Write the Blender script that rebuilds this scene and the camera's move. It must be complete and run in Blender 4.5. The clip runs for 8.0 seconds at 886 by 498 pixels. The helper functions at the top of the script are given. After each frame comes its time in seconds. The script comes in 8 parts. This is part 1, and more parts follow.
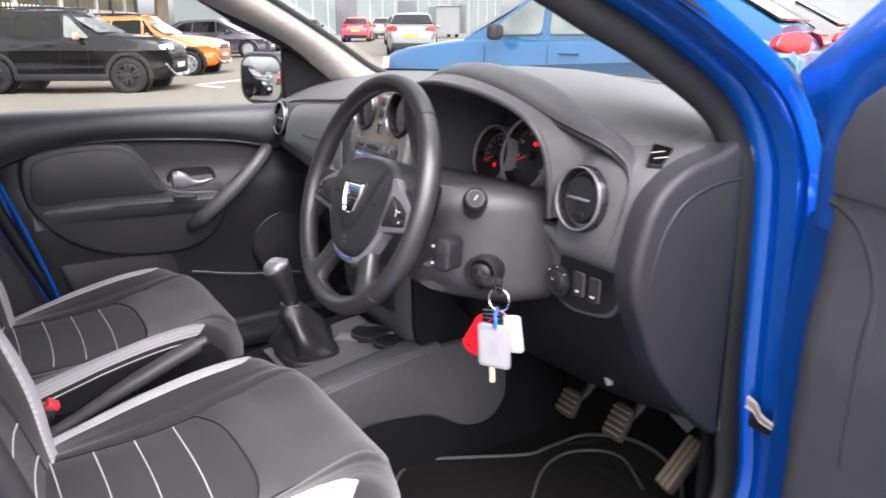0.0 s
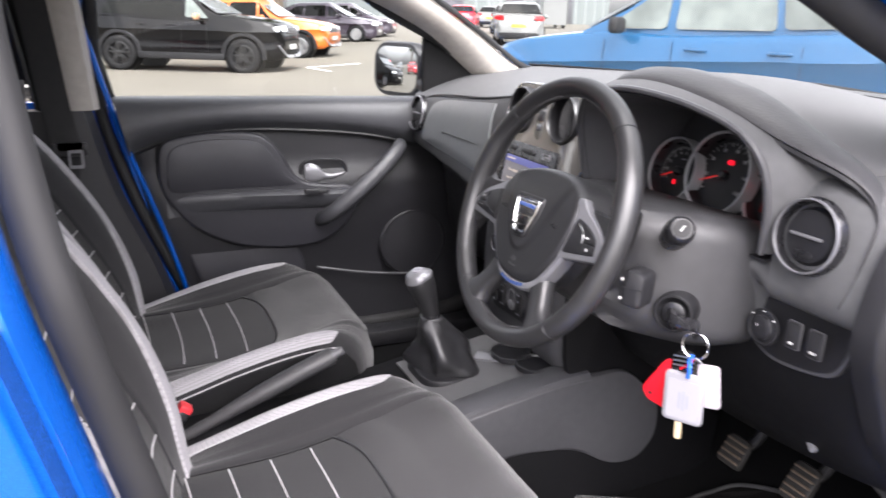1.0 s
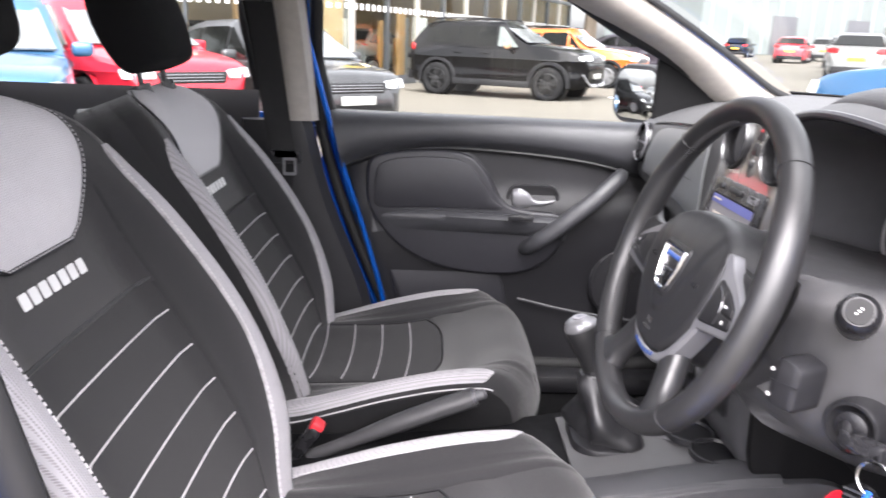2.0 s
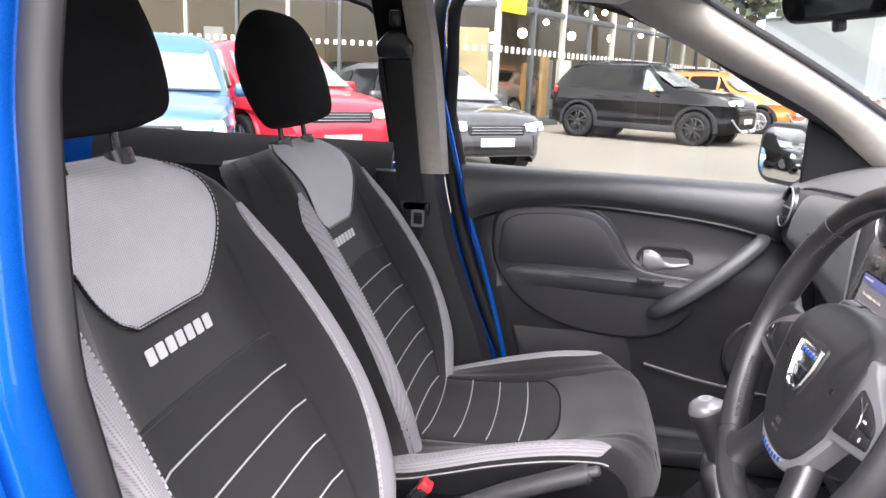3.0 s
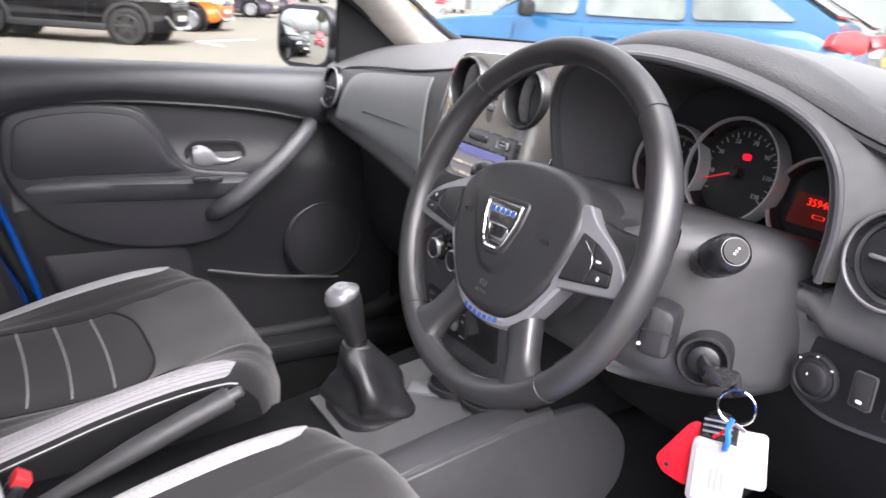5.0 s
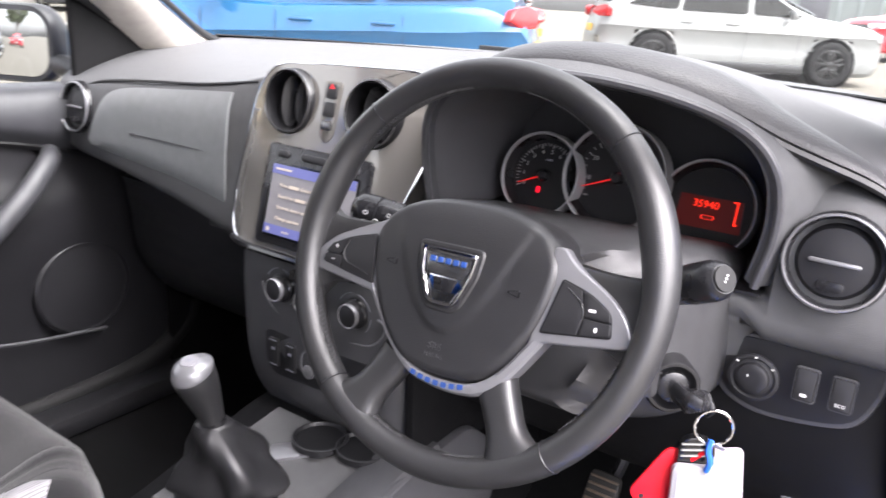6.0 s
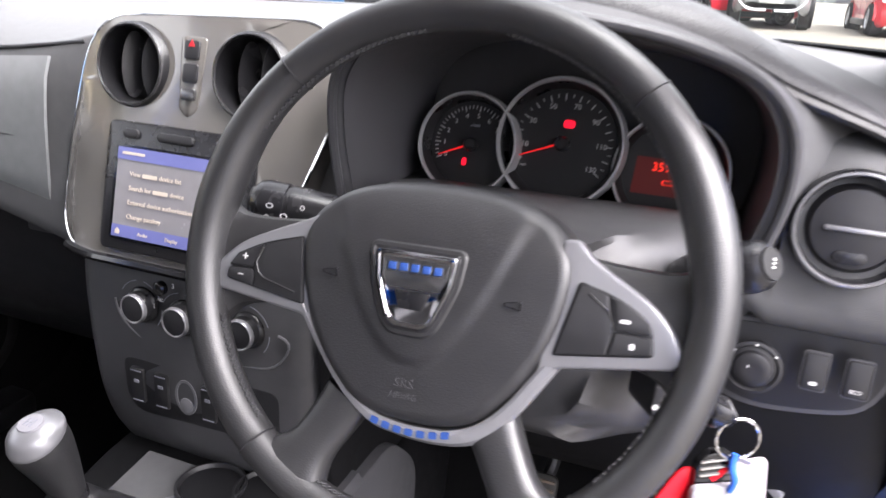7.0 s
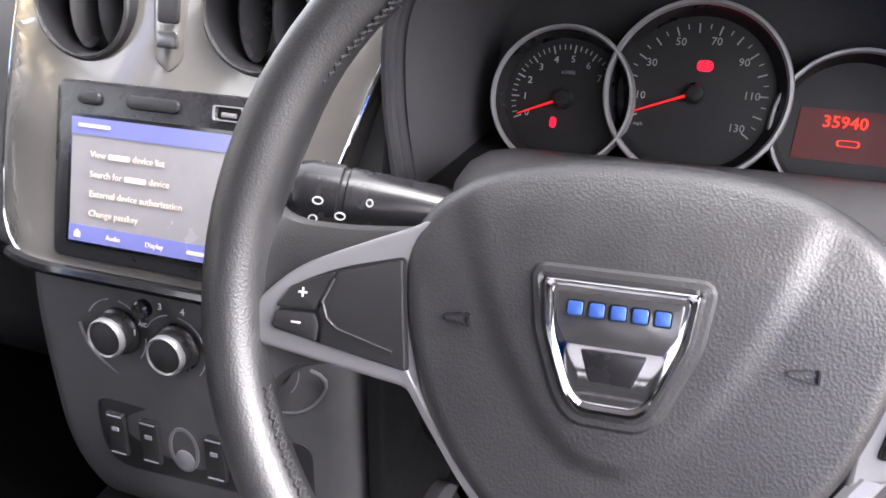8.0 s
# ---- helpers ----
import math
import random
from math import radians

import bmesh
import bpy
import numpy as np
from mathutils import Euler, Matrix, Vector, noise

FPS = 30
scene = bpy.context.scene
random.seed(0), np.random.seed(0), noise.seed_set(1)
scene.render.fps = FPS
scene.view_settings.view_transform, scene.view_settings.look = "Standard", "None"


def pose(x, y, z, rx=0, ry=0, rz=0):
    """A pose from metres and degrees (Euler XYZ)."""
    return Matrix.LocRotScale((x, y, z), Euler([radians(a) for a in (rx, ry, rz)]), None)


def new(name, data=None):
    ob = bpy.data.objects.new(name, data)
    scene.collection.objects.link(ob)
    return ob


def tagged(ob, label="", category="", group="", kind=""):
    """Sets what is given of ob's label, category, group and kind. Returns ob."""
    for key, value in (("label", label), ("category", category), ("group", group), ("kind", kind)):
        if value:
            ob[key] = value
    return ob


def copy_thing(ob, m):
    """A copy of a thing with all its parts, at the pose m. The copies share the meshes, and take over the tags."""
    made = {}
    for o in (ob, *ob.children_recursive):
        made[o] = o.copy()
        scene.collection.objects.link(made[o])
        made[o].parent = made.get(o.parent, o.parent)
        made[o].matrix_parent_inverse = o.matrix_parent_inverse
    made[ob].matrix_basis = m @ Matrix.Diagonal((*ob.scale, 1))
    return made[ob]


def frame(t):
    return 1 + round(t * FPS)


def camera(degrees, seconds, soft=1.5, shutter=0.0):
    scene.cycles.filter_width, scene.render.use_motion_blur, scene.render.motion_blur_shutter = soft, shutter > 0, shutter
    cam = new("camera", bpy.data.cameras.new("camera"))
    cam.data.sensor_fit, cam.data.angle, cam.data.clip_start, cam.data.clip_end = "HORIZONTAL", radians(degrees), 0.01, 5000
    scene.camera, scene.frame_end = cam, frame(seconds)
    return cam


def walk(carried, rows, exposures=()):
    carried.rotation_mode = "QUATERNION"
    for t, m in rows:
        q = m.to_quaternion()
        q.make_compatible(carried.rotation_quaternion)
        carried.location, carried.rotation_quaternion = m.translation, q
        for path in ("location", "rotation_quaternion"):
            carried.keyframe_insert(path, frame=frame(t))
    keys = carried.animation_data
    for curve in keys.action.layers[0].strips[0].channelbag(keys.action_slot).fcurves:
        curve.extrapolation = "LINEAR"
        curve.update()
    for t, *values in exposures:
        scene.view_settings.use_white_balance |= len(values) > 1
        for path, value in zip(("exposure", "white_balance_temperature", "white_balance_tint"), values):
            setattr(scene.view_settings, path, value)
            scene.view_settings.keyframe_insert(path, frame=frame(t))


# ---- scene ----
cam = camera(60.3, 8.0, shutter=0.35)
METRES, EYE, TILT, LEAN, TURN = 1.53, 1.28, -16.0, 0.0, 59.0
OFFX, OFFY = 1.41, 0.0
ROWS = [
    (0.0, 0.0, 0.0, 0.0, -0.0, 0.0, -0.0),
    (0.5, -0.0592, 0.0505, 0.0127, 1.88, -0.96, -1.97),
    (1.0, -0.0814, 0.0799, 0.0281, 6.78, -1.0, -3.62),
    (1.5, -0.0067, 0.1574, 0.0381, 17.44, -0.87, -6.57),
    (2.0, 0.0252, 0.212, 0.0494, 28.7, -1.43, -9.91),
    (2.2, 0.0269, 0.2180, 0.0513, 32.22, -1.58, -10.67),
    (2.75, 0.0300, 0.2240, 0.0680, 39.2, -0.75, -12.6),
    (3.3, 0.0265, 0.2269, 0.0826, 37.94, -0.15, -13.36),
    (3.5, 0.0299, 0.2241, 0.0643, 35.35, -0.44, -13.27),
    (4.0, -0.0002, 0.2206, 0.0482, 23.54, -1.34, -11.41),
    (4.5, -0.0731, 0.2192, 0.0382, 10.15, -1.39, -7.66),
    (4.7, -0.0971, 0.2313, 0.0367, 5.66, -1.43, -6.21),
    (5.25, -0.1690, 0.3030, 0.0610, -6.9, -2.1, -1.9),
    (5.8, -0.2361, 0.3605, 0.0868, -19.08, -2.94, 2.32),
    (6.0, -0.26, 0.3648, 0.0906, -23.46, -3.16, 3.36),
    (6.5, -0.2615, 0.4174, 0.1042, -32.38, -4.76, 5.52),
    (7.0, -0.2609, 0.495, 0.1027, -36.42, -6.62, 6.7),
    (7.5, -0.2415, 0.6048, 0.0992, -37.73, -8.63, 7.63),
    (8.0, -0.2265, 0.6427, 0.1117, -39.41, -9.91, 8.48),
]
walk(cam, [(t, pose(OFFX, OFFY, EYE, TILT, LEAN, TURN) @ pose(METRES * x, METRES * y, METRES * z, 90 + pitch, roll, yaw)) for t, x, y, z, yaw, pitch, roll in ROWS],
     [(t, e, 6450, 18) for t, e in ((0.0, 2.34), (0.5, 2.39), (1.0, 2.5), (1.5, 2.66), (2.0, 2.74), (3.5, 2.68), (4.0, 2.74), (4.5, 2.68), (6.0, 2.93), (6.5, 2.88), (7.0, 3.0), (8.0, 3.58))])

# ---- world and sun: bright overcast ----
world = bpy.data.worlds.new("overcast")
scene.world = world
world.use_nodes = True
wn, wl = world.node_tree.nodes, world.node_tree.links
sky = wn.new("ShaderNodeTexSky")
sky.sky_type, sky.sun_disc = "NISHITA", False
sky.sun_elevation, sky.sun_rotation = radians(54), radians(94)
sky.air_density, sky.dust_density, sky.ozone_density = 1.0, 4.0, 1.0
pale = wn.new("ShaderNodeHueSaturation")
pale.inputs["Saturation"].default_value = 0.12
wn["Background"].inputs["Strength"].default_value = 0.15
wl.new(sky.outputs[0], pale.inputs["Color"])
wl.new(pale.outputs[0], wn["Background"].inputs["Color"])
sun = new("sun", bpy.data.lights.new("sun", "SUN"))
sun.data.energy, sun.data.angle, sun.data.color = 1.4, radians(75), (1.0, 0.97, 0.93)
sun.matrix_world = pose(0, 0, 20, 36, 0, 86)
scene.view_settings.exposure = 2.3  # keyed along the walk above

# ---- tools ----
C = 0.02  # the car's middle line


def part(name, bm, material, parent=None, label="", angle=38, flat=False):
    bmesh.ops.recalc_face_normals(bm, faces=bm.faces[:])
    lim = radians(angle)
    for f in bm.faces:
        f.smooth = not flat
    for e in bm.edges:
        if len(e.link_faces) == 2 and e.calc_face_angle(0) > lim:
            e.smooth = False
    me = bpy.data.meshes.new(name)
    bm.to_mesh(me)
    bm.free()
    me.materials.append(material)
    ob = new(name, me)
    if parent is not None:
        ob.parent = parent
        if parent.type == "EMPTY":
            ob.matrix_parent_inverse = parent.matrix_basis.inverted()
    if label:
        ob["label"] = label
    return ob


def thing(name, base, label, category, group="", kind=""):
    ob = new(name)
    ob.empty_display_size = 0.1
    ob.matrix_basis = Matrix.Translation(base)
    return tagged(ob, label, category, group, kind)


def basis(o, x, y):
    x = Vector(x).normalized()
    z = x.cross(Vector(y)).normalized()
    y = z.cross(x)
    return Matrix(((x[0], y[0], z[0], o[0]), (x[1], y[1], z[1], o[1]), (x[2], y[2], z[2], o[2]), (0, 0, 0, 1)))


def cr(pts, n, closed=False):
    """A smooth curve through pts, n steps between two of them."""
    p = [Vector(q) for q in pts]
    k = len(p)
    out = []
    for i in range(k if closed else k - 1):
        a = p[(i - 1) % k] if closed or i else p[0] * 2 - p[1]
        b, c = p[i], p[(i + 1) % k]
        d = p[(i + 2) % k] if closed or i + 2 < k else p[-1] * 2 - p[-2]
        for j in range(n):
            t = j / n
            out.append(0.5 * (2 * b + (c - a) * t + (2 * a - 5 * b + 4 * c - d) * t * t + (3 * b - a - 3 * c + d) * t ** 3))
    if not closed:
        out.append(p[-1])
    return out


def surf(bm, rows, closeu=False, closev=False):
    """Quads over rows of points."""
    vs = [[bm.verts.new(q) for q in r] for r in rows]
    nu, nv = len(vs), len(vs[0])
    for i in range(nu if closeu else nu - 1):
        for j in range(nv if closev else nv - 1):
            try:
                bm.faces.new((vs[i][j], vs[(i + 1) % nu][j], vs[(i + 1) % nu][(j + 1) % nv], vs[i][(j + 1) % nv]))
            except ValueError:
                pass
    return vs


def fsurf(bm, f, us, vs, closev=False):
    return surf(bm, [[Vector(f(u, v)) for v in vs] for u in us], False, closev)


def lin(a, b, n):
    return [a + (b - a) * i / n for i in range(n + 1)]


def sm(a, b, x):
    t = min(1, max(0, (x - a) / (b - a)))
    return t * t * (3 - 2 * t)


def thick(bm, d):
    """Gives an open sheet a thickness d."""
    bmesh.ops.recalc_face_normals(bm, faces=bm.faces[:])
    bmesh.ops.solidify(bm, geom=bm.faces[:], thickness=d)


def cap(bm, loop):
    try:
        bm.faces.new(loop)
    except ValueError:
        pass


def loft(bm, sections, n=4, closed=True, caps=True, m=1):
    """A skin over closed sections, smoothed along and across."""
    rows = [cr(s, m, closed) if m > 1 else [Vector(q) for q in s] for s in sections]
    if n > 1:
        cols = [cr([r[j] for r in rows], n) for j in range(len(rows[0]))]
        rows = [[c[i] for c in cols] for i in range(len(cols[0]))]
    vs = surf(bm, rows, False, closed)
    if caps and closed:
        cap(bm, vs[0])
        cap(bm, vs[-1])
    return vs


def tube(bm, pts, r, n=10, closed=False, squash=1.0, up=None):
    p = [Vector(q) for q in pts]
    k = len(p)
    rows = []
    ref = Vector(up) if up else None
    for i in range(k):
        a, b = (p[i - 1], p[(i + 1) % k]) if closed else (p[max(0, i - 1)], p[min(k - 1, i + 1)])
        t = (b - a).normalized()
        if ref is None:
            ref = t.orthogonal()
        s = t.cross(ref).normalized()
        u = s.cross(t).normalized()
        if not up:
            ref = u
        rr = r[i] if isinstance(r, (list, tuple)) else r
        rows.append([p[i] + (s * math.cos(2 * math.pi * j / n) + u * math.sin(2 * math.pi * j / n) * squash) * rr for j in range(n)])
    vs = surf(bm, rows, closed, True)
    if not closed:
        cap(bm, vs[0])
        cap(bm, vs[-1])
    return bm


def lathe(bm, prof, n=32, m=None, start=0.0, sweep=2 * math.pi):
    """Turns (radius, height) round the local z of m."""
    m = m or Matrix()
    full = abs(sweep - 2 * math.pi) < 1e-6
    k = n if full else n + 1
    rows = []
    for r, h in prof:
        r = max(r, 1e-5)
        rows.append([m @ Vector((r * math.cos(start + sweep * j / n), r * math.sin(start + sweep * j / n), h)) for j in range(k)])
    surf(bm, rows, False, full)
    bmesh.ops.remove_doubles(bm, verts=bm.verts[:], dist=2e-5)
    return bm


def prism(bm, outline, z0, z1, m=None, bev=0.0, seg=2):
    """An outline in local x, y, raised from z0 to z1, its upper edge rounded by bev."""
    m = m or Matrix()
    pts = [(q[0], q[1]) for q in outline]
    k = len(pts)
    area = sum(pts[i][0] * pts[(i + 1) % k][1] - pts[(i + 1) % k][0] * pts[i][1] for i in range(k))
    if area < 0:
        pts.reverse()
    rings = [(0.0, z0), (0.0, z1 - bev)]
    for i in range(1, seg + 1 if bev else 1):
        a = math.pi / 2 * i / seg
        rings.append((bev * (1 - math.cos(a)), z1 - bev + bev * math.sin(a)))
    nrm = []
    for i in range(k):
        a, b, c = Vector(pts[i - 1]), Vector(pts[i]), Vector(pts[(i + 1) % k])
        e, g = (b - a), (c - b)
        e = Vector((e.y, -e.x)).normalized() if e.length > 1e-9 else Vector((0, 0))
        g = Vector((g.y, -g.x)).normalized() if g.length > 1e-9 else e
        w = e + g
        w = w.normalized() / max(0.5, w.length / 2) if w.length > 1e-6 else e
        nrm.append(w)
    rows = [[m @ Vector((pts[i][0] - nrm[i].x * o, pts[i][1] - nrm[i].y * o, z)) for i in range(k)] for o, z in rings]
    vs = surf(bm, rows, False, True)
    cap(bm, vs[0])
    cap(bm, vs[-1])
    return bm


def frame_ring(bm, outline, width, z0, z1, m=None):
    """A flat closed frame of that width inside an outline."""
    m = m or Matrix()
    k = len(outline)
    cx, cy = sum(q[0] for q in outline) / k, sum(q[1] for q in outline) / k
    def inner(q):
        d = math.hypot(q[0] - cx, q[1] - cy)
        s = (d - width) / d
        return (cx + (q[0] - cx) * s, cy + (q[1] - cy) * s)
    ins = [inner(q) for q in outline]
    rows = [[m @ Vector((*q, z0)) for q in outline], [m @ Vector((*q, z1)) for q in outline],
            [m @ Vector((*q, z1)) for q in ins], [m @ Vector((*q, z0)) for q in ins]]
    surf(bm, rows, True, True)
    return bm


def rbox(bm, c, size, bev=0.004, m=None, seg=2):
    m = m or Matrix()
    made = bmesh.ops.create_cube(bm, size=1.0)["verts"]
    for v in made:
        v.co = Vector((c[0] + v.co.x * size[0], c[1] + v.co.y * size[1], c[2] + v.co.z * size[2]))
    if bev:
        edges = list({e for v in made for e in v.link_edges})
        res = bmesh.ops.bevel(bm, geom=edges, offset=bev, segments=seg, affect="EDGES", profile=0.5)
        made = list({v for f in res["faces"] for v in f.verts} | {v for v in made if v.is_valid})
    for v in made:
        v.co = m @ v.co
    return bm


def rrect(w, h, r, n=4, cx=0.0, cy=0.0):
    out = []
    for sx, sy, a0 in ((1, 1, 0), (-1, 1, 90), (-1, -1, 180), (1, -1, 270)):
        for i in range(n + 1):
            a = radians(a0 + 90 * i / n)
            out.append((cx + sx * (w / 2 - r) + r * math.cos(a), cy + sy * (h / 2 - r) + r * math.sin(a)))
    return out


def rounded(pts, r, n=4):
    """A polygon with its corners rounded by about r."""
    out = []
    k = len(pts)
    for i in range(k):
        a, b, c = Vector(pts[i - 1]), Vector(pts[i]), Vector(pts[(i + 1) % k])
        rr = r[i] if isinstance(r, (list, tuple)) else r
        p, q = b + (a - b).normalized() * min(rr, (a - b).length * 0.45), b + (c - b).normalized() * min(rr, (c - b).length * 0.45)
        for j in range(n + 1):
            t = j / n
            out.append(tuple(p * (1 - t) ** 2 + b * 2 * t * (1 - t) + q * t * t))
    return out


def ell(a, b, n=32, cx=0.0, cy=0.0):
    return [(cx + a * math.cos(2 * math.pi * i / n), cy + b * math.sin(2 * math.pi * i / n)) for i in range(n)]


def letters(name, text, size, m, material, parent, depth=0.0004, align="CENTER", label=""):
    cu = bpy.data.curves.new(name, "FONT")
    cu.body, cu.size, cu.extrude, cu.align_x, cu.align_y = text, size, depth, align, "CENTER"
    cu.resolution_u = 2
    tmp = bpy.data.objects.new(name, cu)
    me = bpy.data.meshes.new_from_object(tmp)
    bpy.data.objects.remove(tmp)
    bpy.data.curves.remove(cu)
    me.name = name
    me.transform(m)
    me.materials.clear()
    me.materials.append(material)
    ob = new(name, me)
    ob.parent = parent
    if parent.type == "EMPTY":
        ob.matrix_parent_inverse = parent.matrix_basis.inverted()
    if label:
        ob["label"] = label
    return ob

# ---- materials ----
def mat(name, color, rough=0.5, metal=0.0, vary=0.12, scale=60.0, big=3.0, bump=0.0, bscale=900.0, coat=0.0, spec=0.5,
        second=None, rvary=0.08, emit=0.0, sheen=0.0):
    m = bpy.data.materials.new(name)
    m.use_nodes = True
    nt = m.node_tree
    N, L = nt.nodes, nt.links
    b = N["Principled BSDF"]
    b.inputs["Metallic"].default_value = metal
    b.inputs["Specular IOR Level"].default_value = spec
    b.inputs["Coat Weight"].default_value = coat
    b.inputs["Coat Roughness"].default_value = 0.04
    b.inputs["Sheen Weight"].default_value = sheen
    tc = N.new("ShaderNodeTexCoord")
    fine = N.new("ShaderNodeTexNoise")
    fine.inputs["Scale"].default_value, fine.inputs["Detail"].default_value = scale, 4
    wide = N.new("ShaderNodeTexNoise")
    wide.inputs["Scale"].default_value, wide.inputs["Detail"].default_value = big, 3
    L.new(tc.outputs["Object"], fine.inputs["Vector"])
    L.new(tc.outputs["Object"], wide.inputs["Vector"])
    add = N.new("ShaderNodeMath")
    add.operation = "ADD"
    L.new(fine.outputs["Fac"], add.inputs[0])
    L.new(wide.outputs["Fac"], add.inputs[1])
    ramp = N.new("ShaderNodeMapRange")
    ramp.inputs["From Min"].default_value, ramp.inputs["From Max"].default_value = 0.65, 1.35
    L.new(add.outputs[0], ramp.inputs["Value"])
    mix = N.new("ShaderNodeMix")
    mix.data_type = "RGBA"
    c2 = second or tuple(min(1, c * (1 + vary)) for c in color)
    c1 = color if second else tuple(c * (1 - vary) for c in color)
    mix.inputs["A"].default_value, mix.inputs["B"].default_value = (*c1, 1), (*c2, 1)
    L.new(ramp.outputs[0], mix.inputs["Factor"])
    L.new(mix.outputs["Result"], b.inputs["Base Color"])
    rr = N.new("ShaderNodeMapRange")
    rr.inputs["From Min"].default_value, rr.inputs["From Max"].default_value = 0.6, 1.4
    rr.inputs["To Min"].default_value, rr.inputs["To Max"].default_value = max(0.02, rough - rvary), min(1, rough + rvary)
    L.new(add.outputs[0], rr.inputs["Value"])
    L.new(rr.outputs[0], b.inputs["Roughness"])
    if bump:
        tx = N.new("ShaderNodeTexVoronoi")
        tx.inputs["Scale"].default_value = bscale
        L.new(tc.outputs["Object"], tx.inputs["Vector"])
        bp = N.new("ShaderNodeBump")
        bp.inputs["Strength"].default_value, bp.inputs["Distance"].default_value = bump, 0.0006
        L.new(tx.outputs["Distance"], bp.inputs["Height"])
        L.new(bp.outputs[0], b.inputs["Normal"])
    if emit:
        b.inputs["Emission Color"].default_value = (*color, 1)
        b.inputs["Emission Strength"].default_value = emit
    return m


def weave(name, dark, light, step, rough=0.85):
    """A knitted mesh: pale ribs with small dark gaps."""
    m = mat(name, light, rough, vary=0.06, sheen=0.1)
    N, L = m.node_tree.nodes, m.node_tree.links
    b = N["Principled BSDF"]
    tc = next(n for n in N if n.type == "TEX_COORD")
    ribs = []
    for axis, period in (("X", step), ("Z", step * .62)):
        wv = N.new("ShaderNodeTexWave")
        wv.bands_direction = axis
        wv.inputs["Scale"].default_value, wv.inputs["Distortion"].default_value = .314 / period, 0.15
        L.new(tc.outputs["Object"], wv.inputs["Vector"])
        ribs.append(wv)
    ad = N.new("ShaderNodeMath")
    ad.operation, ad.inputs[1].default_value = "MULTIPLY_ADD", 0.55
    L.new(ribs[1].outputs["Fac"], ad.inputs[0])
    L.new(ribs[0].outputs["Fac"], ad.inputs[2])
    mr = N.new("ShaderNodeMapRange")
    mr.inputs["From Min"].default_value, mr.inputs["From Max"].default_value = 0.15, 0.75
    L.new(ad.outputs[0], mr.inputs["Value"])
    mx = N.new("ShaderNodeMix")
    mx.data_type = "RGBA"
    mx.inputs["A"].default_value = (*dark, 1)
    old = b.inputs["Base Color"].links[0].from_socket
    L.new(mr.outputs[0], mx.inputs["Factor"])
    L.new(old, mx.inputs["B"])
    L.new(mx.outputs["Result"], b.inputs["Base Color"])
    bp = N.new("ShaderNodeBump")
    bp.inputs["Strength"].default_value, bp.inputs["Distance"].default_value = 0.6, 0.001
    L.new(mr.outputs[0], bp.inputs["Height"])
    L.new(bp.outputs[0], b.inputs["Normal"])
    return m


def pane(name, tint=(0.93, 0.95, 0.94), dirt=0.0):
    m = bpy.data.materials.new(name)
    m.use_nodes = True
    N, L = m.node_tree.nodes, m.node_tree.links
    N.remove(N["Principled BSDF"])
    tr, gl, fr, mx = N.new("ShaderNodeBsdfTransparent"), N.new("ShaderNodeBsdfGlossy"), N.new("ShaderNodeLayerWeight"), N.new("ShaderNodeMixShader")
    pw, ml = N.new("ShaderNodeMath"), N.new("ShaderNodeMath")
    pw.operation, pw.inputs[1].default_value = "POWER", 5.0
    ml.operation, ml.inputs[1].default_value, ml.inputs[2].default_value = "MULTIPLY_ADD", 0.5, 0.025
    tr.inputs["Color"].default_value = (*tint, 1)
    gl.inputs["Roughness"].default_value = 0.01 + dirt
    L.new(fr.outputs["Facing"], pw.inputs[0])
    L.new(pw.outputs[0], ml.inputs[0])
    L.new(ml.outputs[0], mx.inputs[0])
    L.new(tr.outputs[0], mx.inputs[1])
    L.new(gl.outputs[0], mx.inputs[2])
    L.new(mx.outputs[0], N["Material Output"].inputs["Surface"])
    return m


PLASTIC = mat("charcoal_plastic", (0.074, 0.074, 0.080), 0.38, bump=0.25, bscale=1400)
PLASTIC_UP = mat("dash_top_plastic", (0.094, 0.095, 0.098), 0.58, bump=0.3, bscale=1200, spec=0.25)
PLASTIC_DK = mat("dark_plastic", (0.0175, 0.0175, 0.020), 0.42, bump=0.25, bscale=1400)
PLASTIC_SM = mat("smooth_black_plastic", (0.016, 0.016, 0.018), 0.28)
GLOSSBLK = mat("gloss_black", (0.008, 0.008, 0.009), 0.12, coat=0.3)
SWITCH = mat("switch_black", (0.02, 0.02, 0.022), 0.45)
LEATHER = mat("wheel_leather", (0.023, 0.023, 0.0245), 0.40, bump=0.18, bscale=900, spec=0.8, rvary=0.04)
VENTBLACK = mat("vent_black", (0.003, 0.003, 0.003), 0.9, spec=0.05)
PADSKIN = mat("airbag_skin", (0.018, 0.018, 0.020), 0.47, bump=0.2, bscale=850, spec=0.8)
BOOTSKIN = mat("boot_leatherette", (0.022, 0.022, 0.024), 0.34, bump=0.10, bscale=900, spec=0.7)
SATIN = mat("satin_silver", (0.245, 0.245, 0.26), 0.30, metal=0.4, vary=0.02, rvary=0.02)
COWLSKIN = mat("cowl_skin", (0.046, 0.046, 0.049), 0.50, bump=0.7, bscale=420)
DIALINK = mat("dial_ink", (0.40, 0.40, 0.40), 0.6, vary=0.02)
DIALRING = mat("dial_ring", (0.50, 0.50, 0.515), 0.30, metal=0.45, vary=0.02, rvary=0.02)
SMOKED = mat("smoked_chrome", (0.16, 0.16, 0.165), 0.22, metal=0.8, vary=0.02, rvary=0.02)
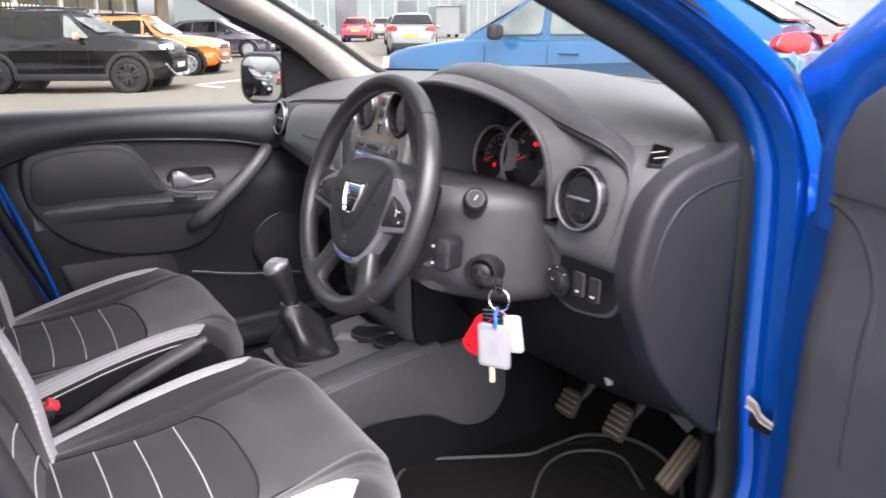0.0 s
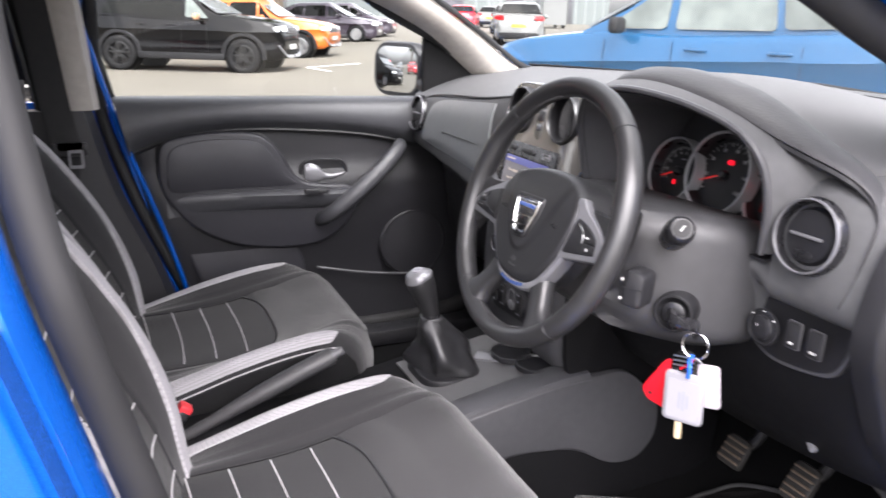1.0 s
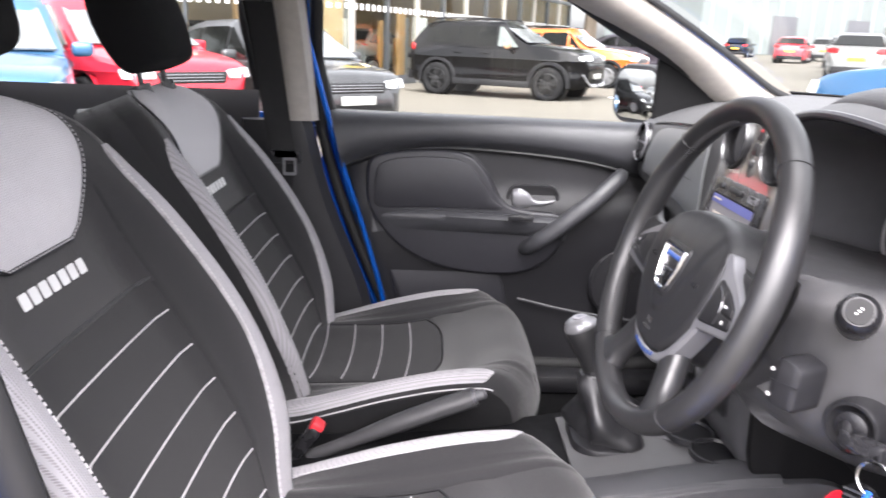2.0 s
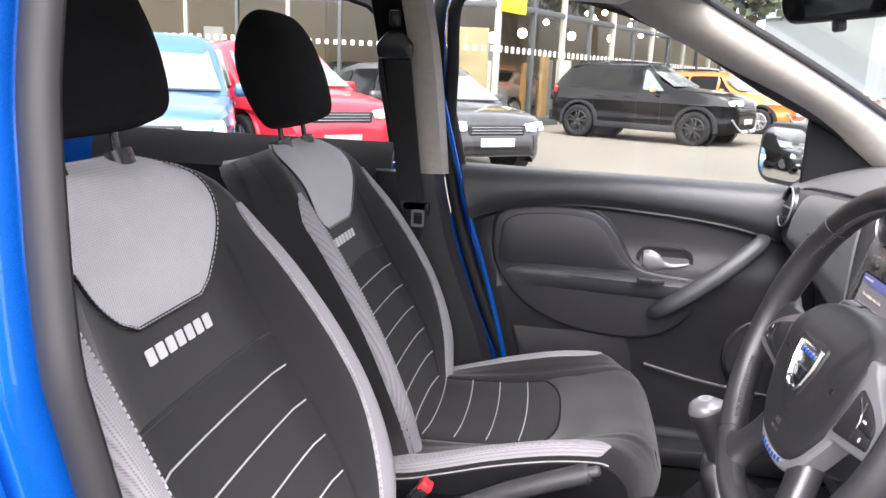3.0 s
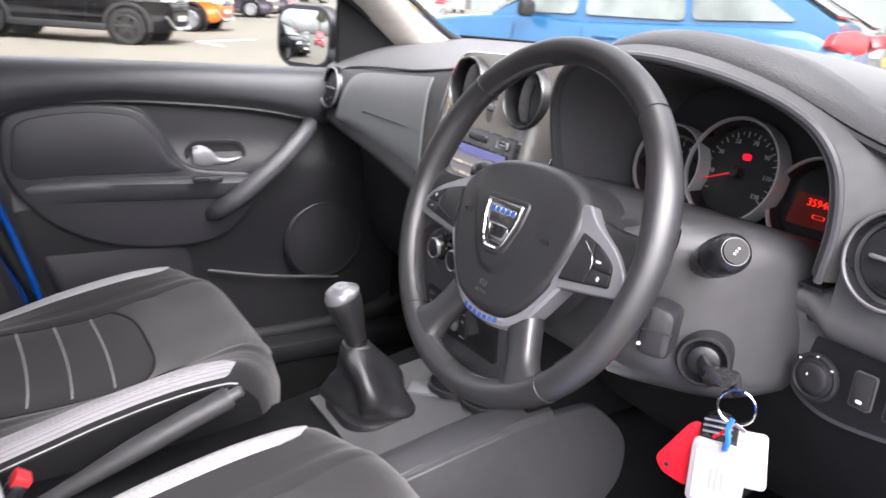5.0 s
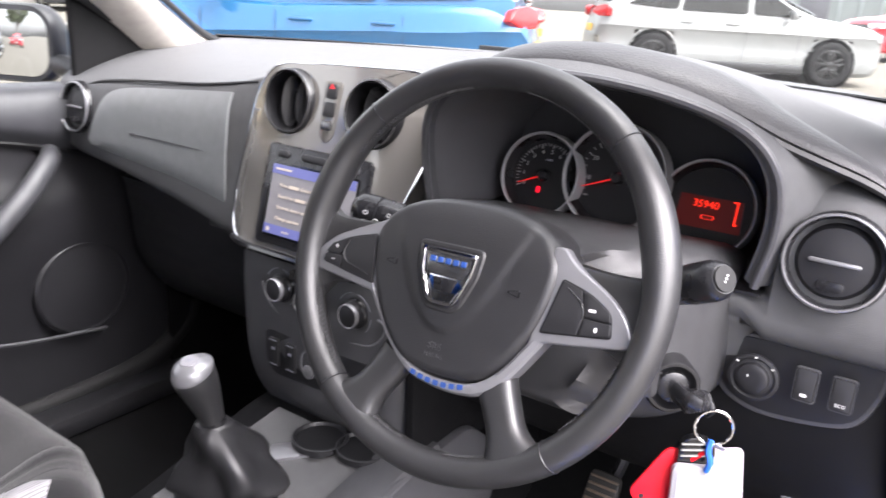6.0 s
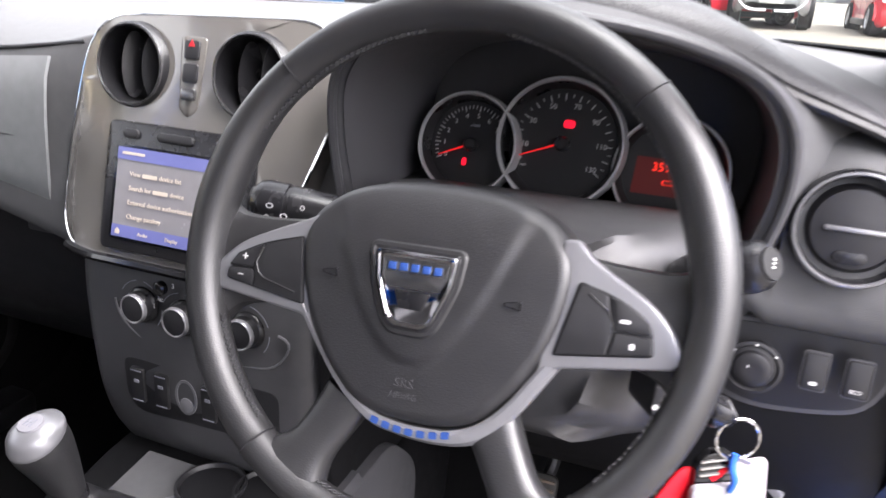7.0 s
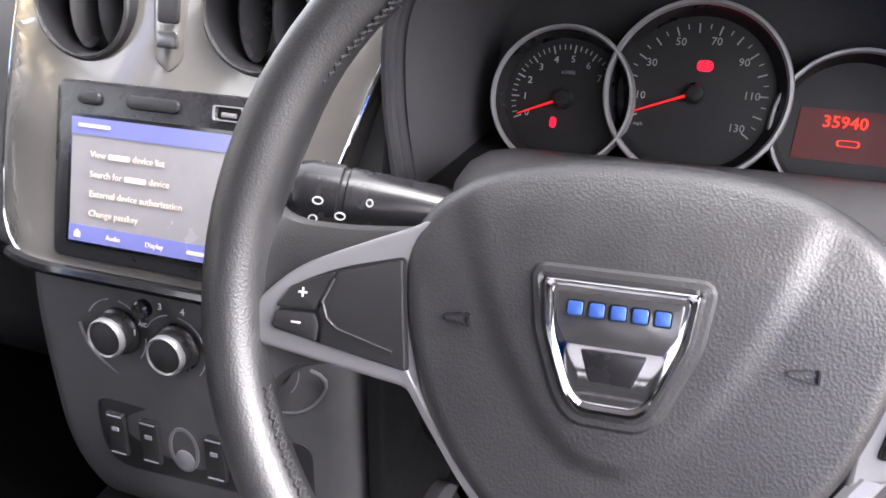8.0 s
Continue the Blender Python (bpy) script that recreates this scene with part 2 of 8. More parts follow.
CHROME = mat("chrome", (0.8, 0.8, 0.82), 0.08, metal=1.0, vary=0.02, rvary=0.02)
FASCIA = mat("fascia_plastic", (0.200, 0.208, 0.212), 0.46, bump=0.25, bscale=1400)
COLUMNSKIN = mat("column_plastic", (0.048, 0.048, 0.051), 0.42, bump=0.25, bscale=1400)
BRONZE = mat("bronze_grey_panel", (0.20, 0.19, 0.175), 0.20, metal=0.35, coat=1.0, vary=0.02, rvary=0.03)
TRIMGREY = mat("pillar_trim", (0.385, 0.358, 0.325), 0.75, bump=0.2, bscale=900)
HEADLINE = mat("headliner_cloth", (0.6, 0.58, 0.55), 0.9, bump=0.3, bscale=800)
CLOTH = mat("seat_cloth", (0.0150, 0.0147, 0.0161), 0.88, bump=0.5, bscale=1100, spec=0.3, sheen=0.26, scale=240)
CLOTH_IN = mat("seat_cloth_grey", (0.0178, 0.0178, 0.0190), 0.9, bump=0.5, bscale=1500, spec=0.3, sheen=0.1, scale=300)
CLOTH_HR = mat("headrest_cloth", (0.006, 0.006, 0.0066), 0.92, bump=0.5, bscale=1300, spec=0.25)
MESHPALE = weave("shoulder_mesh_grey", (0.38, 0.37, 0.38), (0.56, 0.545, 0.565), 0.0038)
MESHGREY = weave("seat_mesh_grey", (0.215, 0.208, 0.217), (0.335, 0.326, 0.342), 0.0038)
STITCH = mat("stitch_grey", (0.46, 0.45, 0.46), 0.8)
CARPET = mat("black_carpet", (0.005, 0.005, 0.0055), 0.97, vary=0.4, scale=350, bump=0.8, bscale=900, spec=0.15)
MATPILE = mat("mat_pile", (0.008, 0.0075, 0.0075), 0.97, vary=0.4, scale=400, bump=0.8, bscale=1000, spec=0.15)
PIPING = mat("mat_piping", (0.06, 0.06, 0.062), 0.6, bump=1.0, bscale=500)
RUBBER = mat("black_rubber", (0.012, 0.012, 0.0128), 0.6, spec=0.35)
PEDAL = mat("pedal_rubber", (0.022, 0.021, 0.020), 0.65, vary=0.3, scale=90)
PEDALWORN = mat("pedal_worn", (0.13, 0.10, 0.075), 0.5, vary=0.3, scale=120)
BLUE = mat("metallic_blue", (0.001, 0.125, 0.62), 0.26, metal=0.55, coat=1.0, vary=0.05, scale=2500, big=2)
GLASS = pane("clear_glass")
MIRROR = mat("mirror_glass", (0.62, 0.63, 0.64), 0.02, metal=1.0, vary=0.01, rvary=0.01)
STEEL = mat("bare_steel", (0.5, 0.5, 0.5), 0.3, metal=1.0)
WHITEPL = mat("white_plastic", (0.27, 0.265, 0.29), 0.35, vary=0.03)
PAPER = mat("white_paper", (0.31, 0.305, 0.33), 0.8, vary=0.03)
REDTAG = mat("red_tag", (0.75, 0.008, 0.02), 0.45, vary=0.05)
REDBUCKLE = mat("red_button", (0.6, 0.03, 0.04), 0.4)
BLUETIE = mat("blue_tie", (0.02, 0.12, 0.55), 0.4)
BEIGEPL = mat("beige_plastic", (0.62, 0.5, 0.33), 0.5)
INK = mat("white_ink", (0.7, 0.7, 0.7), 0.6, vary=0.02)
INKGREY = mat("grey_ink", (0.25, 0.26, 0.3), 0.6, vary=0.02)
LOGOBLUE = mat("logo_blue", (0.05, 0.12, 0.42), 0.25, metal=0.4, vary=0.03)
BELT = mat("seat_belt_webbing", (0.007, 0.007, 0.008), 0.7, bump=0.6, bscale=900)
DIALFACE = mat("dial_face", (0.012, 0.012, 0.0135), 0.4, vary=0.05)
LAMPRED = mat("red_glow", (0.8, 0.006, 0.02), 0.4, emit=0.27, vary=0.0)
LCDRED = mat("red_lcd", (1.0, 0.03, 0.01), 0.4, emit=0.2, vary=0.0)
LCDBACK = mat("red_lcd_back", (0.10, 0.006, 0.004), 0.4, emit=0.03, vary=0.0)
NEEDLE = mat("red_needle", (0.6, 0.012, 0.012), 0.4, emit=0.11, vary=0.0)
SCREEN = mat("screen_grey", (0.185, 0.18, 0.19), 0.22, emit=0.05, vary=0.08, big=6)
SCREENBLUE = mat("screen_blue", (0.11, 0.12, 0.29), 0.22, emit=0.07, vary=0.05)
SCREENTXT = mat("screen_text", (0.48, 0.42, 0.35), 0.4, emit=0.05, vary=0.0)
REDDOT = mat("red_mark", (0.6, 0.02, 0.03), 0.5)
WARNLABEL = mat("door_strap_label", (0.50, 0.45, 0.42), 0.6)
DOORTRIM = mat("door_trim_plastic", (0.026, 0.026, 0.031), 0.40, bump=0.3, bscale=1300)
DOORPAD = mat("door_shoulder_plastic", (0.046, 0.047, 0.052), 0.38, bump=0.3, bscale=1300)
DASHEND = mat("dash_end_plastic", (0.021, 0.021, 0.0235), 0.45, bump=0.3, bscale=1300, spec=0.35)
WELLSKIN = mat("instrument_well_plastic", (0.082, 0.082, 0.088), 0.45, bump=0.25, bscale=1400)
# near black: the shade under the dash is put into this colour
LOWDASH_SHADE = mat("shaded_lower_dash_plastic", (0.0075, 0.0075, 0.0085), 0.55, bump=0.3, bscale=1300, spec=0.22)
TRAYGREY = mat("tray_grey_plastic", (0.115, 0.115, 0.118), 0.38, bump=0.2, bscale=1300)
CLEARTAG = mat("milky_tag", (0.40, 0.36, 0.40), 0.3, vary=0.1)
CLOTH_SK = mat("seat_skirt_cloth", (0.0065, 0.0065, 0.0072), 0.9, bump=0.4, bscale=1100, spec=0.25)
TYRE = mat("tyre_rubber", (0.010, 0.010, 0.0105), 0.8, spec=0.15)

# ---- ground ----
def ground_z(x, y):
    return 0.9 * math.tanh(max(0.0, y - 2.5) * 0.04)


ASPHALT = mat("worn_asphalt", (0.105, 0.096, 0.077), 0.85, vary=0.2, scale=30, big=0.25, bump=0.5, bscale=160)
bm = bmesh.new()
gx = [-900, -400, -200, -100] + lin(-70, 40, 44) + [60, 100, 200, 400, 900]
gy = [-900, -400, -200, -100] + lin(-50, 80, 65) + [100, 200, 400, 900]
fsurf(bm, lambda u, v: (u, v, ground_z(u, v)), gx, gy)
tagged(part("ground", bm, ASPHALT), "pale worn concrete and asphalt of a car park", "ground", kind="structure")

# ---- the blue car: aperture, pillars, roof, glass ----
APERTURE = [(.02, .66), (.07, .56), (.15, .48), (.50, .44), (.80, .45), (.93, .50), (.985, .60), (.974, .85), (.960, 1.04), (.900, 1.165),
            (.790, 1.248), (.640, 1.315), (.47, 1.385), (.28, 1.438), (.10, 1.468), (-.04, 1.462), (-.108, 1.42), (-.116, 1.30),
            (-.120, 1.19), (-.118, 1.08), (-.095, .97), (-.050, .83)]
APERTURE_LEFT = [(y + .05 * sm(.35, .0, y), z + .034 * sm(1.28, 1.42, z)) for y, z in APERTURE]
APERTURE = [(.02, .66), (.07, .56), (.15, .48), (.45, .44), (.72, .44), (.86, .48), (.928, .59), (.910, .76), (.903, .90), (.897, 1.022), (.886, 1.110),
            (.864, 1.165), (.824, 1.208), (.758, 1.250), (.695, 1.284), (.635, 1.311), (.55, 1.353), (.44, 1.398), (.28, 1.438), (.10, 1.468), (-.05, 1.462), (-.112, 1.42), (-.122, 1.30),
            (-.112, 1.205), (-.098, 1.125), (-.075, 1.03), (-.050, .93), (-.015, .80)]


def xs(z):
    return 0.70 - 0.20 * max(0.0, z - 1.10)


def xd(side, y):
    """The driver's frame bows out towards the front."""
    return .025 * sm(.2, .62, y) if side > 0 else 0.0


def sweep_aperture(bm, side, profile, path=APERTURE, steps=9):
    p = cr([(0, *q) for q in (path if side > 0 else APERTURE_LEFT)], steps, True)
    k = len(p)
    rows = []
    for i in range(k):
        t = (p[(i + 1) % k] - p[i - 1]).normalized()
        ny, nz = t.z, -t.y
        rows.append([(C + side * (xs(p[i].z) + xd(side, p[i].y) + dx), p[i].y + ny * off, p[i].z + nz * off) for dx, off in profile])
    surf(bm, rows, True, False)
    return bm


car = thing("hatchback", (C, 0.2, 0), "metallic blue five-door hatchback with its driver's door open", "car")
for side in (1, -1):
    bm = bmesh.new()
    sweep_aperture(bm, side, [(-.012, .004), (.008, .006), (.022, .014), (.026, .024), (.028, .026), (.031, .024), (.034, .015), (.058, .019), (.063, .031), (.066, .033), (.070, .030), (.072, .022)] + ([(.076, .030), (.078, .045)] if side > 0 else [(.100, .034), (.110, .052)]))
    thick(bm, 0.002)
    part("door_frame", bm, BLUE, car, "glossy blue painted door aperture")
    bm = bmesh.new()
    p = cr([(0, *q) for q in (APERTURE if side > 0 else APERTURE_LEFT)], 6, True)
    k = len(p)
    pts = []
    for i in range(k):
        t = (p[(i + 1) % k] - p[i - 1]).normalized()
        pts.append((C + side * (xs(p[i].z) + xd(side, p[i].y) - .004), p[i].y - t.z * .015, p[i].z + t.y * .015))
    tube(bm, pts, [.0145 + .0075 * sm(.05, .5, q[1]) if side > 0 else .014 + .012 * sm(.3, .5, q[1]) for q in pts], 12, True, squash=0.7, up=(1, 0, 0))
    part("door_seal", bm, RUBBER, car, "black rubber door seal")
    # front pillar trim
    k = .05 if side < 0 else 0
    low = cr([(-.66, .90 + k, 1.10), (-.655, .845 + k, 1.125), (-.635, .715 + k * .4, 1.240), (-.605, .52, 1.345), (-.58, .345, 1.425), (-.565, .26, 1.478)], 5)
    upp = cr([(-.64, 1.02, 1.155), (-.635, .965, 1.18), (-.605, .845, 1.252), (-.58, .70, 1.335), (-.55, .50, 1.44), (-.53, .40, 1.497)], 5)
    bm = bmesh.new()
    rows = []
    for a, b in zip(low, upp):
        row = []
        for j in range(7):
            v = j / 6
            q = a.lerp(b, v)
            q.x += 0.022 * math.sin(math.pi * v) ** 0.8 - 0.022 * (1 - v) ** 6
            out = 1 - v if side > 0 else 0
            row.append((C - side * (q.x - (.030 if side > 0 else 0)), q.y + .022 * out, q.z + .016 * out))
        rows.append(row)
    surf(bm, rows)
    thick(bm, 0.012)
    part("pillar_trim", bm, TRIMGREY, car, "pale grey front pillar trim")
    bm = bmesh.new()
    tube(bm, [(C - side * (q.x - (.030 if side > 0 else 0)), q.y + .008, q.z + .004) for q in upp], .010, 8, squash=.6)
    part("screen_edge", bm, RUBBER, car, "black edge beside the windscreen")
    # outer face of the front pillar, painted
    bm = bmesh.new()
    o1 = [(C + side * q.x, q.y, q.z) for q in cr([(.750, .985, 1.160), (.750, .913, 1.204), (.750, .832, 1.246), (.750, .755, 1.283), (.745, .69, 1.313), (.738, .60, 1.352)], 5)]
    o2 = [(C + side * (abs(q.x) + .05), q.y + .004, q.z + .010) for q in upp]
    surf(bm, [o1, o2])
    thick(bm, 0.006)
    part("pillar_panel", bm, BLUE, car)
    bm = bmesh.new()
    tube(bm, [(q[0] + side * .004, q[1] + .010, q[2] + .008) for q in o1], .017, 10, squash=.6)
    part("windscreen_moulding", bm, RUBBER, car)
    # centre pillar: pale upper trim, dark lower trim
    bm = bmesh.new()
    secs = []
    for z, y0, y1 in ((1.07, -.215, -.098), (1.12, -.215, -.102), (1.25, -.225, -.112), (1.35, -.24, -.122), (1.45, -.26, -.138), (1.49, -.28, -.14)):
        x = xs(z)
        y0, y1 = (y1 - .018, y1 + .034) if side < 0 else (y0 - .02, y1 - .018)
        secs.append([(C + side * (x - .03), y1 + .012, z), (C + side * (x - .055), y1, z), (C + side * (x - .06), (y0 + y1) / 2, z),
                     (C + side * (x - .055), y0, z), (C + side * (x - .02), y0 - .012, z), (C + side * (x - .005), (y0 + y1) / 2, z)])
    loft(bm, secs, 3)
    part("pillar_trim", bm, TRIMGREY, car, "pale grey centre pillar trim")
    if side < 0:
        bm = bmesh.new()
        loft(bm, [[(C - xs(z) + .050, y1 + .016, z), (C - xs(z) + .046, y0, z), (C - xs(z) + .01, y0 - .01, z), (C - xs(z), y1, z)] for z, y0, y1 in ((1.06, -.172, -.112), (1.25, -.196, -.128), (1.45, -.226, -.155))], 3)
        part("pillar_lining", bm, CLOTH_HR, car, "black rear half of the pillar trim")
        bm = bmesh.new()
        tube(bm, cr([(C - xs(1.42) + .022, -.098, 1.42), (C - xs(1.33) + .022, -.088, 1.33), (C - .660, -.058, 1.19), (C - .678, -.030, 1.075), (C - .680, .0, .97), (C - .680, .040, .85), (C - .680, .085, .70), (C - .680, .110, .60)], 6), .0062, 8)
        part("painted_edge", bm, BLUE, car, "blue painted edge beside the door seal")
    bm = bmesh.new()
    secs = []
    for z, y0, y1 in ((.44, -.26, .085), (.55, -.25, .062), (.70, -.24, .022), (.88, -.23, -.050), (1.07, -.22, -.098)):
        x = .70
        y1 += .018 if side < 0 else -.022
        secs.append([(C + side * (x - .03), y1 + .012, z), (C + side * (x - .060), y1 - .006, z), (C + side * (x - .066), (y0 + y1) / 2, z),
                     (C + side * (x - .058), y0, z), (C + side * (x - .02), y0 - .012, z), (C + side * (x - .005), (y0 + y1) / 2, z)])
    loft(bm, secs, 3)
    part("pillar_trim", bm, PLASTIC_DK, car, "dark lower centre pillar trim")
    # sill cover, rear door with trim and glass, rear quarter
    bm = bmesh.new()
    fsurf(bm, lambda u, v: (C + side * (.690 - .03 * sm(1.0, 1.3, u)), u, v), lin(.90, 1.36, 6), lin(.40, 1.10, 6))
    thick(bm, .01)
    part("kick_panel", bm, CARPET, car)
    bm = bmesh.new()
    rbox(bm, (C + side * .665, .45, .435), (.09, 1.0, .05), .015)
    part("sill_cover", bm, PLASTIC_DK, car)
    bm = bmesh.new()
    fsurf(bm, lambda u, v: (C + side * (.850 - .16 * (v - .78) ** 2), u, v), lin(-1.02, -.14, 10), lin(.36, 1.07, 10))
    thick(bm, 0.012)
    rear = part("rear_door", bm, BLUE, car)
    bm = bmesh.new()
    fsurf(bm, lambda u, v: (C + side * (.745 - .03 * sm(.98, 1.06, v) * (1 - sm(1.07, 1.115, v)) - .02 * sm(.80, .72, v)), u, v), lin(-1.0, -.2, 10), lin(.45, 1.125, 18))
    thick(bm, 0.01)
    part("rear_trim", bm, PLASTIC_DK, rear, "dark rear door trim")
    bm = bmesh.new()
    fsurf(bm, lambda u, v: (C + side * (.79 - .30 * (v - 1.1)), u, v), lin(-.98, -.22, 4), lin(1.08, 1.45, 4))
    thick(bm, 0.004)
    g = part("rear_window", bm, GLASS, rear)
    g.visible_shadow = False
    bm = bmesh.new()
    tube(bm, cr([(C + side * .77, -.205, 1.12), (C + side * .72, -.225, 1.28), (C + side * .665, -.25, 1.45), (C + side * .66, -.6, 1.47), (C + side * .68, -.93, 1.42), (C + side * .755, -1.0, 1.13)], 5), .016, 8)
    part("window_frame", bm, RUBBER, rear)
    bm = bmesh.new()
    fsurf(bm, lambda u, v: (C + side * (.845 - .16 * (v - .78) ** 2 - .30 * max(0, v - 1.08) - .10 * sm(-1.3, -1.85, u)), u, v), lin(-1.85, -1.03, 8), lin(.40, 1.46, 12))
    thick(bm, 0.01)
    part("quarter_panel", bm, BLUE, car)
    bm = bmesh.new()
    fsurf(bm, lambda u, v: (C + side * (.85 - .16 * (v - .78) ** 2 - .12 * sm(1.6, 2.2, u) - .06 * sm(.95, 1.08, v)), u, v), lin(1.06, 2.15, 10), lin(.42, 1.06, 10))
    thick(bm, 0.01)
    part("front_wing", bm, BLUE, car)

# roof, headliner, bonnet, tail
bm = bmesh.new()
fsurf(bm, lambda u, v: (C + u, v, 1.552 - .066 * (abs(u) / .6) ** 3 - .06 * ((v + .5) / 1.0) ** 2 * .6), lin(-.60, .60, 16), lin(-1.6, .47, 16))
thick(bm, 0.008)
part("roof", bm, BLUE, car)
bm = bmesh.new()
fsurf(bm, lambda u, v: (C + u, v, 1.530 - .050 * (abs(u) / .6) ** 3 - .06 * ((v + .5) / 1.0) ** 2 * .6), lin(-.59, .59, 16), lin(-1.6, .455, 16))
thick(bm, 0.006)
tagged(part("ceiling", bm, HEADLINE), "pale cloth headliner of the car", "ceiling", kind="structure")
bm = bmesh.new()
fsurf(bm, lambda u, v: (C + u, v, 1.075 + .03 * (1 - (u / .7) ** 2) - .10 * ((v - 1.3) / .9) ** 2), lin(-.72, .72, 12), lin(1.22, 2.15, 12))
thick(bm, 0.008)
part("bonnet", bm, BLUE, car)
bm = bmesh.new()
fsurf(bm, lambda u, v: (C + u, 2.20 - .22 * (u / .75) ** 2 - .10 * (v - .6) ** 2, v), lin(-.75, .75, 14), lin(.28, .98, 8))
thick(bm, 0.012)
part("front_bumper", bm, PLASTIC, car)
bm = bmesh.new()
fsurf(bm, lambda u, v: (C + u * (1 - .12 * sm(1.0, 1.5, v)), -1.88 + .16 * (u / .75) ** 2 + .30 * sm(1.0, 1.5, v), v), lin(-.75, .75, 12), lin(.35, 1.50, 12))
thick(bm, 0.012)
part("tailgate", bm, BLUE, car)


def wind(u, v, lift=0.0):
    """The windscreen: u from side to side, v from base to top."""
    x = u * (.675 - .135 * v)
    y = 1.06 + .19 * (1 - u * u) + v * (.44 - 1.06 - .12 * (1 - u * u)) + .02 * math.sin(math.pi * v)
    return (C + x, y, 1.168 + .335 * v + .03 * math.sin(math.pi * v) * (1 - u * u) + lift)


bm = bmesh.new()
fsurf(bm, wind, lin(-1, 1, 20), lin(0, 1, 12))
thick(bm, 0.004)
screen_glass = part("windscreen", bm, GLASS, car, "clear glass windscreen")
screen_glass.visible_shadow = False
bm = bmesh.new()
fsurf(bm, lambda u, v: wind(u, v, -.006), lin(-1, 1, 24), lin(-.02, .035, 2))
thick(bm, 0.003)
part("frit_band", bm, GLOSSBLK, screen_glass, "black band along the foot of the glass")
bm = bmesh.new()
fsurf(bm, lambda u, v: (C + u, v, 1.085 - .02 * (u / .7) ** 2), lin(-.70, .70, 8), lin(1.0, 1.36, 4))
thick(bm, 0.01)
part("scuttle", bm, PLASTIC_DK, car)
# wiper blade resting at the foot of the windscreen
bm = bmesh.new()
tube(bm, [(C - .10, 1.265, 1.176), (C + .08, 1.285, 1.178), (C + .30, 1.255, 1.172)], .0045, 6)
rbox(bm, (C - .10, 1.270, 1.180), (.10, .014, .012), .003)
part("wiper", bm, RUBBER, car)


def road_wheel(parent, x, y, z, r, w, side, rim_mat, name="wheel"):
    m = basis((x, y, z), (0, 1, 0), (0, 0, 1)) if side > 0 else basis((x, y, z), (0, -1, 0), (0, 0, 1))
    bm = bmesh.new()
    lathe(bm, [(r * .66, -w / 2), (r * .90, -w / 2), (r * .98, -w * .40), (r, -w * .30), (r, w * .30), (r * .985, w * .40), (r * .93, w * .49), (r * .80, w * .52), (r * .71, w / 2), (r * .675, w * .44)], 32, m)
    wh = part(name, bm, TYRE, parent, "black tyre")
    bm = bmesh.new()
    lathe(bm, [(r * .68, w * .44), (r * .645, w * .46), (r * .62, w * .40), (r * .60, w * .05), (r * .585, -w * .1)], 32, m)
    for i in range(5):
        a = 2 * math.pi * (i + .25) / 5
        for d in (-.20, .20):
            q = [Vector((r * .13 * math.cos(a + d * 1.2), r * .13 * math.sin(a + d * 1.2))), Vector((r * .63 * math.cos(a + d), r * .63 * math.sin(a + d)))]
            n = Vector((q[1].y - q[0].y, q[0].x - q[1].x)).normalized() * r * .042
            prism(bm, [tuple(q[0] + n * 1.3), tuple(q[1] + n), tuple(q[1] - n), tuple(q[0] - n * 1.3)], w * .22, w * .40, m, r * .012)
    lathe(bm, [(r * .17, w * .2), (r * .16, w * .41), (r * .06, w * .44), (0, w * .44)], 16, m)
    lathe(bm, [(r * .60, -w * .10), (0, -w * .10)], 24, m)
    part("rim", bm, rim_mat, wh)
    return wh


for side in (1, -1):
    for wy in (1.40, -1.19):
        road_wheel(car, C + side * .76, wy, .31, .31, .20, side, SATIN)

# ---- carpeted floor ----
bm = bmesh.new()


def floor_z(x, y):
    return .40 + .28 * sm(.98, 1.28, y) ** 1.2 + .03 * sm(.62, .68, abs(x - C))


fsurf(bm, lambda u, v: (C + u, v, floor_z(C + u, v)), lin(-.70, .70, 28), lin(-1.1, 1.35, 40))
thick(bm, 0.01)
tagged(part("floor", bm, CARPET), "black carpet over the car floor and footwells", "floor", kind="structure")
bm = bmesh.new()
fsurf(bm, lambda u, v: (C + u, 1.32 - .02 * v, .5 + v * .66), lin(-.72, .72, 4), lin(0, 1, 4))
thick(bm, 0.01)
tagged(part("wall_bulkhead", bm, CARPET), "dark bulkhead lining behind the dashboard", "bulkhead", kind="structure")

